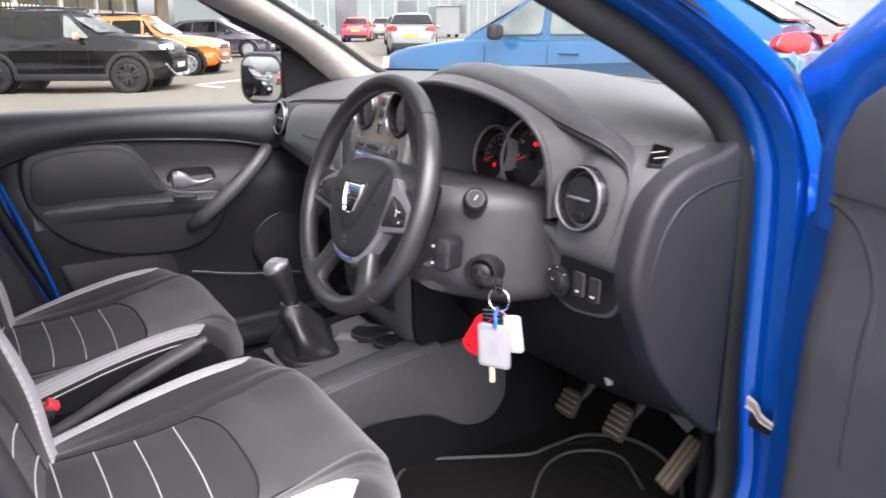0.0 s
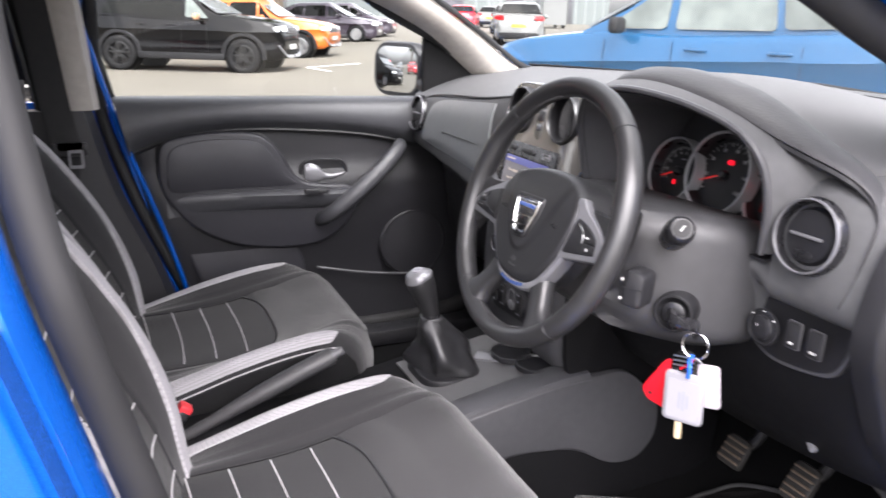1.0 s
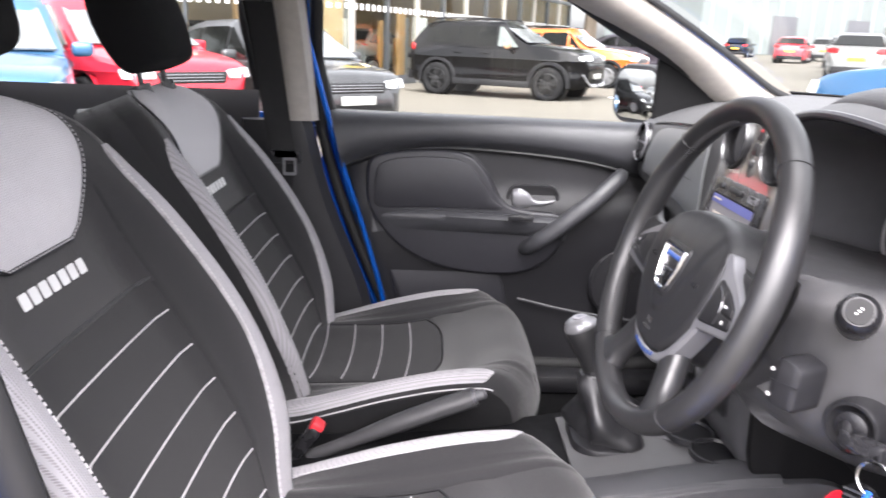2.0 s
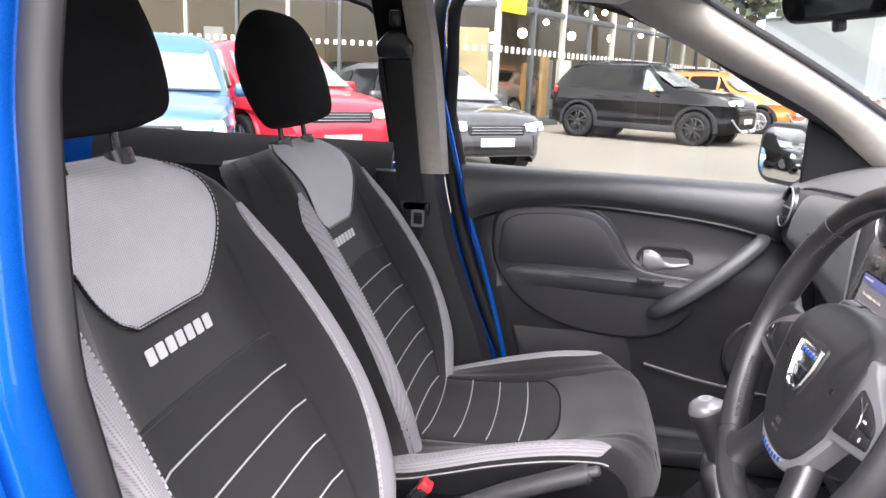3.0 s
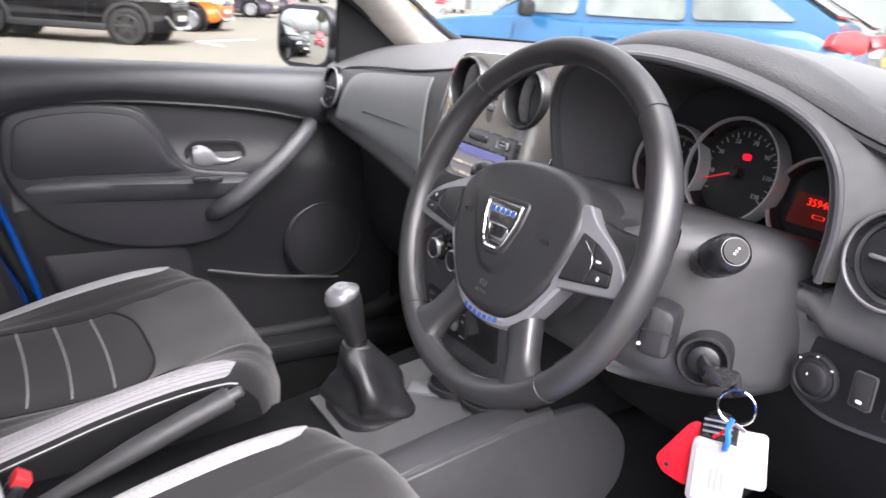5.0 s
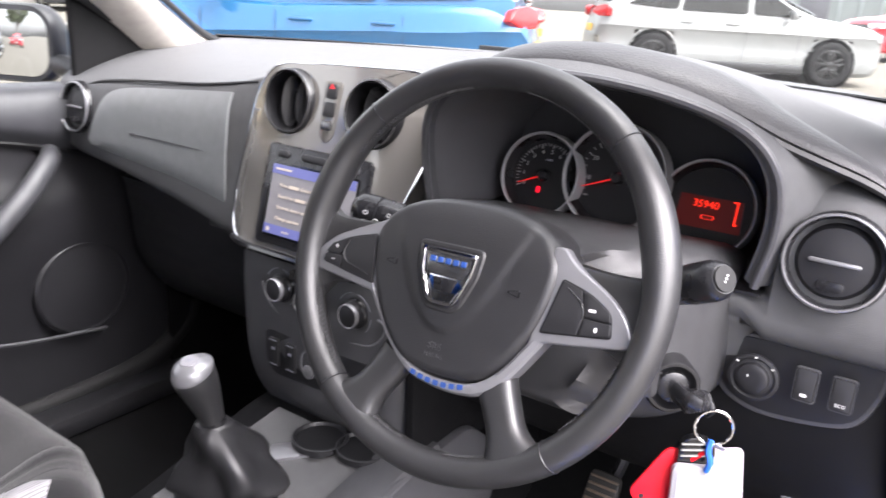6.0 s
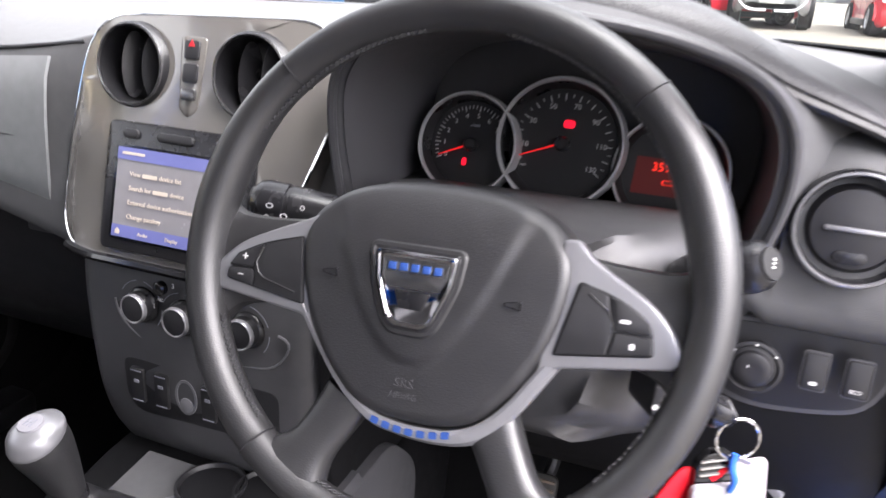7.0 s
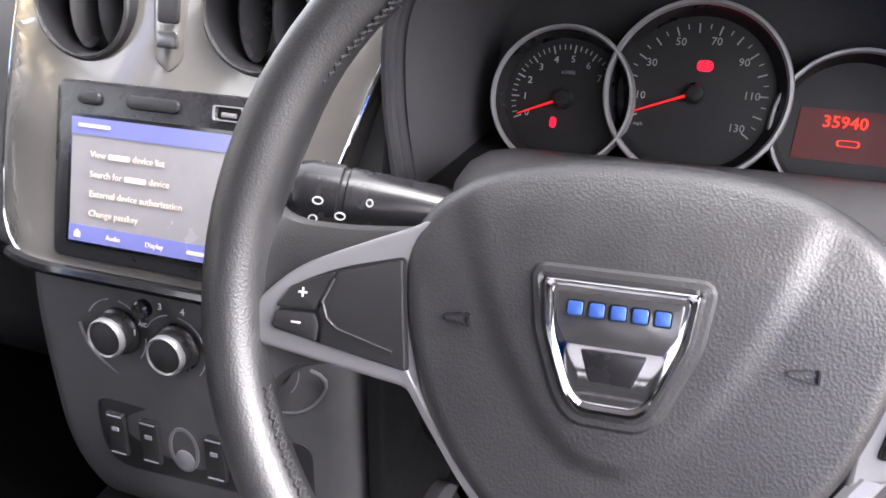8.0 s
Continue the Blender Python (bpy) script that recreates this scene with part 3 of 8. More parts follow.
# ---- dashboard ----
dash = thing("dashboard", (C, .9, .6), "dark grey plastic dashboard with a glossy bronze-grey centre panel", "dashboard")
STATIONS = [
    (-.735, [(1.02, 1.160), (.92, 1.150), (.82, 1.125), (.760, 1.098), (.740, 1.075), (.733, 1.03), (.737, .99), (.75, .975), (.82, .95), (.90, .80), (1.0, .70)]),
    (-.69, [(1.05, 1.165), (.93, 1.155), (.82, 1.130), (.735, 1.098), (.715, 1.078), (.708, 1.03), (.710, .99), (.723, .973), (.80, .945), (.88, .80), (1.0, .70)]),
    (-.62, [(1.09, 1.170), (.95, 1.158), (.82, 1.132), (.727, 1.100), (.707, 1.080), (.700, 1.03), (.700, .982), (.714, .964), (.80, .935), (.88, .80), (1.0, .70)]),
    (-.50, [(1.15, 1.172), (.98, 1.160), (.83, 1.138), (.729, 1.108), (.710, 1.090), (.700, 1.03), (.700, .968), (.714, .950), (.80, .925), (.88, .80), (1.0, .70)]),
    (-.35, [(1.20, 1.175), (1.02, 1.162), (.84, 1.144), (.733, 1.118), (.715, 1.100), (.702, 1.03), (.700, .948), (.714, .928), (.79, .905), (.87, .79), (1.0, .70)]),
    (-.22, [(1.24, 1.177), (1.05, 1.165), (.86, 1.150), (.745, 1.132), (.725, 1.113), (.708, 1.03), (.700, .922), (.713, .900), (.77, .875), (.86, .78), (1.0, .70)]),
    (-.13, [(1.25, 1.178), (1.06, 1.167), (.88, 1.160), (.755, 1.152), (.738, 1.138), (.720, 1.03), (.695, .905), (.700, .885), (.74, .860), (.82, .76), (1.0, .68)]),
    (.02, [(1.255, 1.180), (1.07, 1.170), (.89, 1.168), (.765, 1.166), (.748, 1.150), (.728, 1.03), (.695, .900), (.697, .880), (.72, .850), (.80, .74), (1.0, .68)]),
    (.165, [(1.25, 1.180), (1.07, 1.170), (.89, 1.168), (.765, 1.164), (.748, 1.148), (.725, 1.03), (.695, .900), (.697, .880), (.72, .850), (.80, .74), (1.0, .68)]),
    (.195, [(1.25, 1.178), (1.10, 1.170), (.95, 1.165), (.86, 1.160), (.850, 1.10), (.84, 1.02), (.700, 1.008), (.690, .985), (.70, .95), (.76, .80), (.95, .70)]),
    (.37, [(1.24, 1.177), (1.10, 1.170), (.95, 1.165), (.86, 1.160), (.850, 1.10), (.84, 1.02), (.705, 1.008), (.695, .985), (.70, .95), (.76, .80), (.95, .70)]),
    (.56, [(1.16, 1.175), (1.05, 1.168), (.95, 1.160), (.86, 1.150), (.850, 1.10), (.84, 1.02), (.705, 1.010), (.693, .985), (.71, .955), (.76, .80), (.95, .68)]),
    (.585, [(1.13, 1.173), (1.0, 1.162), (.86, 1.150), (.745, 1.130), (.715, 1.112), (.693, 1.06), (.688, .99), (.700, .965), (.74, .955), (.78, .80), (.95, .66)]),
    (.64, [(1.10, 1.170), (.97, 1.158), (.84, 1.142), (.735, 1.120), (.706, 1.102), (.690, 1.05), (.686, .99), (.700, .965), (.74, .955), (.79, .80), (.94, .63)]),
    (.70, [(1.06, 1.165), (.95, 1.152), (.85, 1.135), (.760, 1.112), (.722, 1.094), (.698, 1.04), (.684, .99), (.694, .968), (.74, .955), (.81, .80), (.92, .70)]),
    (.724, [(1.03, 1.160), (.93, 1.147), (.85, 1.132), (.765, 1.108), (.724, 1.088), (.699, 1.04), (.682, .99), (.690, .968), (.74, .952), (.81, .80), (.90, .70)]),
    (.741, [(.99, 1.150), (.93, 1.140), (.86, 1.128), (.775, 1.104), (.733, 1.082), (.706, 1.04), (.687, .99), (.693, .968), (.74, .950), (.81, .80), (.89, .70)]),
    (.747, [(.97, 1.140), (.93, 1.132), (.87, 1.122), (.785, 1.098), (.742, 1.076), (.715, 1.035), (.696, .988), (.700, .97), (.745, .945), (.82, .80), (.88, .70)]),
]
bm = bmesh.new()
loft(bm, [cr([(x, *q) for q in prof], 3) for x, prof in STATIONS], 1)
part("dash_body", bm, PLASTIC_UP, dash, angle=50)


def face_y(x, z):
    """The front of the passenger half of the dashboard."""
    t = min(1, max(0, (x + .62) / .40))
    return (.700 + .008 * t) + .10 * max(0, z - 1.05) ** 1.3 + .02 * t * max(0, z - 1.03)


# lid over the passenger airbag, and its moulded seam
bm = bmesh.new()
top = cr([(-.565, 1.0), (-.545, 1.048), (-.51, 1.082), (-.45, 1.098), (-.33, 1.108), (-.20, 1.118)], 5)
bot = cr([(-.560, .992), (-.52, .985), (-.46, .978), (-.40, .970), (-.30, .955), (-.215, .935)], 5)
surf(bm, [[(a.x + (b.x - a.x) * v, face_y(a.x, a.y + (b.y - a.y) * v) - .006 + .006 * (abs(v - .5) * 2) ** 8, a.y + (b.y - a.y) * v) for v in lin(0, 1, 8)] for a, b in zip(bot, top)])
thick(bm, 0.004)
lid = part("airbag_lid", bm, FASCIA, dash)
bm = bmesh.new()
tube(bm, [(-.425, .6942, 1.0250), (-.36, .6953, 1.0247), (-.31, .6963, 1.0241), (-.26, .6982, 1.0232), (-.208, .7004, 1.0224)], .0011, 6)
part("mark_line", bm, PLASTIC_DK, lid)
bm = bmesh.new()
rbox(bm, (-.436, .6938, 1.0247), (.016, .002, .006), .0008)
part("mark", bm, PLASTIC, lid)
bm = bmesh.new()
tube(bm, [(x, face_y(x, 1.018) - .0075, 1.018 + .01 * (x + .2)) for x in lin(-.49, -.21, 8)], .0012, 5)
part("lid_seam", bm, PLASTIC_DK, dash)
bm = bmesh.new()
tube(bm, cr([(-.60, .712, 1.085), (-.56, .714, 1.098), (-.50, .716, 1.106), (-.40, .718, 1.114), (-.28, .724, 1.122), (-.17, .735, 1.136)], 5), .0025, 6)
part("upper_groove", bm, PLASTIC_DK, dash)
# glovebox below
bm = bmesh.new()
secs = []
for x, k in ((-.60, .0), (-.585, 1), (-.40, 1), (-.22, 1), (-.205, 0)):
    secs.append([(x, .775 + .02 * (1 - k), .918), (x, .768 + .02 * (1 - k), .90), (x, .79, .78), (x, .83, .70), (x, .90, .66), (x, .93, .90)])
loft(bm, secs, 1, m=3)
gb = part("glovebox", bm, PLASTIC_DK, dash, "dark glovebox lid under the fascia")
bm = bmesh.new()
rbox(bm, (-.30, .768, .885), (.07, .014, .022), .005)
part("latch", bm, PLASTIC, gb)

# instrument hood: outer skin, rim and inner well
def pull(loop, k, dy):
    cx, cz = .385, 1.08
    return [(cx + (x - cx) * k, y + dy, cz + (z - cz) * k) for x, y, z in loop]


EDGE = [(.195, .685, 1.005), (.192, .668, 1.08), (.205, .650, 1.140), (.25, .628, 1.180), (.32, .613, 1.198), (.40, .610, 1.203), (.485, .625, 1.192), (.548, .645, 1.168), (.577, .660, 1.132), (.582, .672, 1.08), (.570, .685, 1.02)]
CREST = [(.178, .73, 1.00), (.172, .72, 1.09), (.188, .705, 1.155), (.24, .690, 1.199), (.32, .683, 1.219), (.40, .683, 1.224), (.475, .688, 1.208), (.54, .698, 1.180), (.600, .715, 1.138), (.618, .73, 1.08), (.60, .73, 1.02)]
BACK = [(.168, .85, 1.00), (.160, .90, 1.10), (.172, .95, 1.160), (.23, 1.02, 1.176), (.32, 1.08, 1.182), (.40, 1.08, 1.182), (.50, 1.05, 1.174), (.585, .98, 1.162), (.68, .87, 1.138), (.70, .82, 1.09), (.64, .80, 1.02)]
MID = [tuple((a + b) / 2 + (.012 if i == 2 else 0) for i, (a, b) in enumerate(zip(p, q))) for p, q in zip(CREST, BACK)]
WELL = [(.222, .838, .99), (.22, .838, 1.085), (.235, .838, 1.13), (.27, .838, 1.158), (.33, .838, 1.170), (.40, .838, 1.170), (.48, .838, 1.162), (.53, .838, 1.145), (.556, .838, 1.115), (.56, .838, 1.07), (.55, .838, 1.01)]
bm = bmesh.new()
loops = [cr(q, 5) for q in (BACK, MID, CREST, EDGE)]
cols = [cr([l[j] for l in loops], 5) for j in range(len(loops[0]))]
surf(bm, [[c[i] for c in cols] for i in range(len(cols[0]))])
part("instrument_hood", bm, PLASTIC_UP, dash, angle=60)
bm = bmesh.new()
loops = [cr(q, 5) for q in (EDGE, pull(EDGE, .955, .004), pull(EDGE, .93, .02), WELL)]
cols = [cr([l[j] for l in loops], 4) for j in range(len(loops[0]))]
surf(bm, [[c[i] for c in cols] for i in range(len(cols[0]))])
part("hood_well", bm, WELLSKIN, dash, angle=60)
bm = bmesh.new()
tube(bm, [(q.x, q.y - .001, q.z) for q in cr(EDGE, 5)], .0045, 8)
part("hood_lip", bm, PLASTIC, dash)
bm = bmesh.new()
fsurf(bm, lambda u, v: (u, v, 1.012 + .012 * (v - .685) / .13), lin(.197, .575, 8), lin(.688, .84, 5))
thick(bm, .003)
part("well_floor", bm, PLASTIC_DK, dash)

# cowl over the instruments, with a groove under its edge
COWL = cr([(.205, .690, 1.150), (.235, .672, 1.178), (.30, .650, 1.204), (.385, .640, 1.213), (.46, .648, 1.205), (.52, .665, 1.188), (.57, .686, 1.164), (.607, .698, 1.150), (.639, .709, 1.138), (.660, .716, 1.127), (.682, .717, 1.111), (.696, .709, 1.090), (.699, .696, 1.06), (.697, .688, 1.03), (.690, .679, .995)], 6)
nc = len(COWL)
bm = bmesh.new()
rows = []
for i, q in enumerate(COWL):
    k = min(1, i / 10) * min(1, max(.05, (nc - 25 - i) / 32))
    rows.append([(q.x, q.y + a * (.15 + .85 * k) + .004 * (1 - k), q.z + b * k - .004 * (1 - k)) for a, b in ((.012, -.008), (.0, -.006), (-.005, -.001), (-.003, .006), (.010, .014), (.030, .019), (.055, .018), (.085, .006), (.11, -.012))])
surf(bm, rows)
part("cowl", bm, COWLSKIN, dash, "grained cowl over the instruments", angle=60)
bm = bmesh.new()
gl = COWL[3:-20]
tube(bm, [(q.x, q.y + .002, q.z - .009) for q in gl], [.0045 * min(1, .15 + (len(gl) - 1 - i) / 16) for i in range(len(gl))], 6)
part("cowl_groove", bm, DIALFACE, dash)

# instruments
cluster = tagged(part("cluster_backing", prism(bmesh.new(), rrect(.37, .20, .05, 6), 0, .004, basis((.388, .842, 1.070), (1, 0, 0), (0, .12, .99))), COLUMNSKIN, dash), "black instrument cluster with three lit dials")


def dial(x, y, z, r, flat_foot=False):
    m = basis((x, y, z), (1, 0, 0), (0, .25, .97))
    bm = bmesh.new()
    prof = [(r * 1.03, -.02), (r * 1.03, -.002), (r * 1.01, .003), (r * .975, .003), (r * .955, -.001)]
    lathe(bm, prof, 56, m)
    if flat_foot:
        for v in bm.verts:
            q = m.inverted() @ v.co
            if q.y < -r * .86:
                q.y = -r * .86 - (abs(q.y) - r * .86) * .12
                v.co = m @ q
    ring = part("dial", bm, DIALRING, dash, "silver-ringed instrument dial")
    bm = bmesh.new()
    lathe(bm, [(r * .955, -.001), (r * .93, -.004), (r * .87, -.018)], 56, m)
    if flat_foot:
        for v in bm.verts:
            q = m.inverted() @ v.co
            if q.y < -r * .86:
                q.y = -r * .86 - (abs(q.y) - r * .86) * .12
                v.co = m @ q
    part("dial_cone", bm, PLASTIC_SM, ring)
    bm = bmesh.new()
    lathe(bm, [(r * .92, -.017), (0, -.017)], 48, m)
    part("dial_face", bm, DIALFACE, ring, flat=True)
    return ring, m


def polar(r, deg):
    return r * math.cos(radians(deg)), r * math.sin(radians(deg))


def ticks(ring, m, r, a0, a1, n, every, long_, short):
    for i in range(n + 1):
        bm = bmesh.new()
        a = a0 + (a1 - a0) * i / n
        l = long_ if i % every == 0 else short
        w = .0010 if i % every == 0 else .0007
        q = m @ Matrix.Rotation(radians(a), 4, "Z")
        rbox(bm, (r - l / 2, 0, -.0162), (l, w, .0008), 0, q)
        part("scale_mark", bm, DIALINK, ring)


def needle(ring, m, r, deg):
    q = m @ Matrix.Rotation(radians(deg), 4, "Z")
    bm = bmesh.new()
    prism(bm, [(0, -.0010), (r, -.0004), (r, .0004), (0, .0010)], -.011, -.009, q)
    nd = part("needle", bm, NEEDLE, ring, "red needle")
    bm = bmesh.new()
    lathe(bm, [(.0075, -.017), (.0072, -.009), (.0055, -.0065), (0, -.006)], 24, m)
    part("hub", bm, PLASTIC_SM, nd)


tach, tm = dial(.2835, .778, 1.0665, .0518)
ticks(tach, tm, .0405, 205, 35, 28, 4, .006, .0035)
for i in range(8):
    u, v = polar(.0300, 205 - i * 24.3)
    letters("numeral", str(i), .0072, tm @ Matrix.Translation((u, v, -.0160)), DIALINK, tach)
needle(tach, tm, .036, 203)
bm = bmesh.new()
prism(bm, rrect(.0045, .008, .002, 3, -.006, -.018), -.017, -.0155, tm)
part("warning_lamp", bm, LAMPRED, tach, "red warning lamp")
letters("legend", "x1000", .0042, tm @ Matrix.Translation((.001, .020, -.016)), INKGREY, tach)
spd, sm_ = dial(.3775, .782, 1.0785, .0626, True)
ticks(spd, sm_, .0495, 205, -35, 26, 2, .0065, .0035)
for i, k in enumerate((10, 30, 50, 70, 90, 110, 130)):
    u, v = polar(.0385, 186.5 - i * 36.9)
    letters("numeral", str(k), .0078, sm_ @ Matrix.Translation((u, v, -.0160)), DIALINK, spd)
needle(spd, sm_, .046, 202)
letters("legend", "mph", .0038, sm_ @ Matrix.Translation((-.037, -.025, -.016)), DIALINK, spd)
bm = bmesh.new()
prism(bm, rrect(.011, .0075, .003, 4, .004, .020), -.017, -.0155, sm_)
part("warning_lamp", bm, LAMPRED, spd, "red warning lamp")
lcd, lm = dial(.4845, .790, 1.0605, .0540)
bm = bmesh.new()
prism(bm, [(-.036, -.022), (.038, -.022), (.036, .014), (-.034, .014)], -.017, -.0158, lm)
part("display", bm, LCDBACK, lcd, "dim red display")
letters("digits", "35940", .0118, lm @ Matrix.Translation((-.004, .005, -.0152)) @ Matrix.Shear("XY", 4, (.12, 0)), LCDRED, lcd)
bm = bmesh.new()
frame_ring(bm, rrect(.015, .0045, .002, 3, 0, -.009), .001, -.0158, -.0150, lm)
part("symbol", bm, LCDRED, lcd)
for at, size in (((.030, 0), (.0016, .026)), ((.028, .0125), (.006, .0016)), ((.031, -.012), (.004, .0016))):
    bm = bmesh.new()
    rbox(bm, (*at, -.0154), (*size, .0008), 0, lm)
    part("gauge_bar", bm, LCDRED, lcd)


def air_vent(x, y, z, r, nx, closed_flap, name="air_vent"):
    """A round vent facing the driver's side of the cabin."""
    m = basis((x, y, z), (1, nx, 0), (nx * 0, .14, .99))
    bm = bmesh.new()
    lathe(bm, [(r * 1.06, -.006), (r * 1.04, .004), (r, .007), (r * .93, .006), (r * .90, 0), (r * .90, -.03)], 48, m)
    v = part(name, bm, PLASTIC_SM if closed_flap else DIALFACE, dash, "round air vent in a silver ring")
    bm = bmesh.new()
    lathe(bm, [(r * 1.02, .0035), (r * 1.005, .0085), (r * .965, .0092), (r * .945, .007), (r * .94, .002)], 48, m)
    part("ring", bm, SATIN if closed_flap else SMOKED, v, "satin silver ring")
    bm = bmesh.new()
    lathe(bm, [(r * .90, -.03), (0, -.03)], 32, m)
    part("throat", bm, DIALFACE, v)
    if closed_flap:
        bm = bmesh.new()
        lathe(bm, [(r * .80, -.012), (r * .78, -.004), (r * .70, .001), (r * .3, .004), (0, .0045)], 40, m)
        part("flap", bm, PLASTIC_DK, v)
        bm = bmesh.new()
        rbox(bm, (0, .0, .0055), (r * 1.0, .004, .005), .0018, m)
        part("tab", bm, SATIN, v, "silver tab")
        bm = bmesh.new()
        prism(bm, rrect(r * .55, r * .22, r * .1, 4, 0, -r * .5), .0, .0042, m, .001)
        part("thumb_rest", bm, PLASTIC_SM, v)
    else:
        for k, stuff in ((-.30, PLASTIC_SM), (.34, PLASTIC_DK)):
            bm = bmesh.new()
            h = r * .86 * math.sqrt(1 - k * k * .9)
            q = m @ Matrix.Translation((k * r, 0, -.014)) @ Matrix.Rotation(radians(58), 4, "Y")
            prism(bm, ell(.013, h, 24), -.0012, .0012, q)
            part("slat", bm, stuff, v)
    return v


air_vent(.633, .687, 1.059, .0438, 0, True)
air_vent(-.608, .700, 1.050, .044, 0, True)

# centre panel
def con_y(z):
    return .652 + .245 * (z - .90)


CONSOLE = rounded([(-.105, 1.170), (.150, 1.178), (.178, 1.125), (.140, 1.0), (.118, .935), (.06, .914), (-.12, .912), (-.170, .930), (-.176, .99), (-.162, 1.07), (-.145, 1.135)], [.03, .03, .03, .06, .02, .05, .04, .035, .05, .05, .03], 6)


def on_console(x, z, lift):
    """A place that far in front of the centre panel."""
    e = .035 * (max(0, abs(x - .0) - .09) / .1) ** 2
    return Vector((x, con_y(z) + e - lift, z + lift * .25))


def console_plate(outline, z0, z1, bev=.002):
    bm = bmesh.new()
    prism(bm, outline, z0, z1, None, bev)
    for v in bm.verts:
        v.co = on_console(v.co.x, v.co.y, v.co.z)
    return bm


def fill_fine(bm, n=2):
    bmesh.ops.triangulate(bm, faces=[f for f in bm.faces if len(f.verts) > 4])
    return bm


bm = bmesh.new()
rings = [[(q[0], q[1]) for q in CONSOLE]] + [ell(.0405, .0405, 40, vx, 1.121) for vx in (-.068, .082)]
edges = []
for ring_pts in rings:
    front = [bm.verts.new((*q, .004)) for q in ring_pts]
    back = [bm.verts.new((*q, -.04)) for q in ring_pts]
    for i in range(len(front)):
        j = (i + 1) % len(front)
        edges.append(bm.edges.new((front[i], front[j])))
        bm.faces.new((front[i], front[j], back[j], back[i]))
bmesh.ops.triangle_fill(bm, edges=edges, use_beauty=True, use_dissolve=False)
long_edges = [e for e in bm.edges if e.calc_length() > .05]
bmesh.ops.subdivide_edges(bm, edges=long_edges, cuts=2)
bmesh.ops.triangulate(bm, faces=[f for f in bm.faces if len(f.verts) > 4])
for v in bm.verts:
    v.co = on_console(v.co.x, v.co.y, v.co.z)
panel = part("centre_panel", bm, BRONZE, dash, "glossy bronze-grey centre panel")
bm = bmesh.new()
k = len(CONSOLE)
tube(bm, [on_console(q[0], q[1], .003) for q in CONSOLE], .0018, 8, True)
part("trim_line", bm, CHROME, panel, "thin bright edge")
bm = bmesh.new()
tube(bm, [on_console(x, .914 + .9 * max(0, abs(x + .02) - .09) ** 2, .006) for x in lin(-.150, .105, 18)], .0058, 8)
part("trim_bar", bm, GLOSSBLK, panel, "gloss black bar under the panel")
for vx in (-.068, .082):
    air_vent(vx, con_y(1.121) - .006, 1.121, .043, 0, False)
# switch strip between the vents
bm = console_plate(rounded([(-.010, 1.154), (.023, 1.154), (.019, 1.082), (.0065, 1.072), (-.006, 1.082)], .006), .0, .0055, .002)
strip = part("switch_strip", fill_fine(bm), BRONZE, panel, "recessed switch strip")
for z, mm in ((1.140, SWITCH), (1.117, SWITCH), (1.096, SMOKED)):
    part("button", fill_fine(console_plate(rrect(.018, .019 if z > 1.1 else .012, .003, 3, .0065, z), .005, .0085, .001)), mm, strip)
bm = bmesh.new()
prism(bm, [(-.004, -.003), (.004, -.003), (0, .004)], 0, .0006, Matrix.Translation(on_console(.007, 1.146, .0088)) @ basis((0, 0, 0), (1, 0, 0), (0, .24, .97)))
part("triangle", bm, REDDOT, strip, "red hazard triangle")

# screen unit
CM = basis((0, 0, 0), (1, 0, 0), (0, .238, .971))
unit = part("infotainment_unit", fill_fine(console_plate(rrect(.190, .136, .008, 4, .003, .994), .0, .0085, .003)), PLASTIC_SM, panel, "black touchscreen unit")
unit.parent, unit.matrix_parent_inverse = dash, dash.matrix_basis.inverted()


def scr(u, v, lift=.0108):
    """u, v on the screen from its middle."""
    return Matrix.Translation((.003 + u, con_y(.988 + v) - lift, .988 + v + lift * .25)) @ CM


SW, SH = .153, .094
bm = bmesh.new()
prism(bm, rrect(SW + .008, SH + .008, .004, 3), -.002, .0, scr(0, 0, .0095))
part("bezel", bm, GLOSSBLK, unit)
bm = bmesh.new()
prism(bm, rrect(SW, SH, .001, 2), -.0005, .0002, scr(0, 0, .0102))
part("screen", bm, SCREEN, unit, "lit touchscreen with a settings menu")
bm = bmesh.new()
prism(bm, rrect(SW, .013, .0005, 1), -.0003, .0002, scr(0, SH / 2 - .0065, .0108))
part("title_bar", bm, SCREENBLUE, unit)
bm = bmesh.new()
prism(bm, rrect(SW, .013, .0005, 1), -.0003, .0002, scr(0, -SH / 2 + .0065, .0108))
part("menu_bar", bm, SCREENBLUE, unit)
for i, (a, gap, b) in enumerate((("View", .0225, "device list"), ("Search for", .0225, "device"), ("External device authorization", 0, ""), ("Change passkey", 0, ""))):
    v = .020 - i * .0148
    tx = letters("menu_line", a, .0072, scr(-.058, v, .0112), SCREENTXT, unit, .0002, "LEFT")
    if gap:
        w = max(q.co.x for q in tx.data.vertices)
        bm = bmesh.new()
        prism(bm, rrect(gap - .003, .0042, .001, 2), 0, .0003, scr(w - .003 + gap / 2 + .001, v - .0002, .0112))
        part("word_bar", bm, SCREENTXT, unit)
        letters("menu_line", b, .0072, scr(w - .003 + gap + .002, v, .0112), SCREENTXT, unit, .0002, "LEFT")
letters("menu_tab", "Audio", .0056, scr(-.034, -SH / 2 + .006, .0113), SCREENTXT, unit, .0002)
letters("menu_tab", "Display", .0056, scr(.004, -SH / 2 + .006, .0113), SCREENTXT, unit, .0002)
bm = bmesh.new()
prism(bm, rrect(.026, .003, .001, 2), 0, .0003, scr(.046, -SH / 2 + .006, .0113))
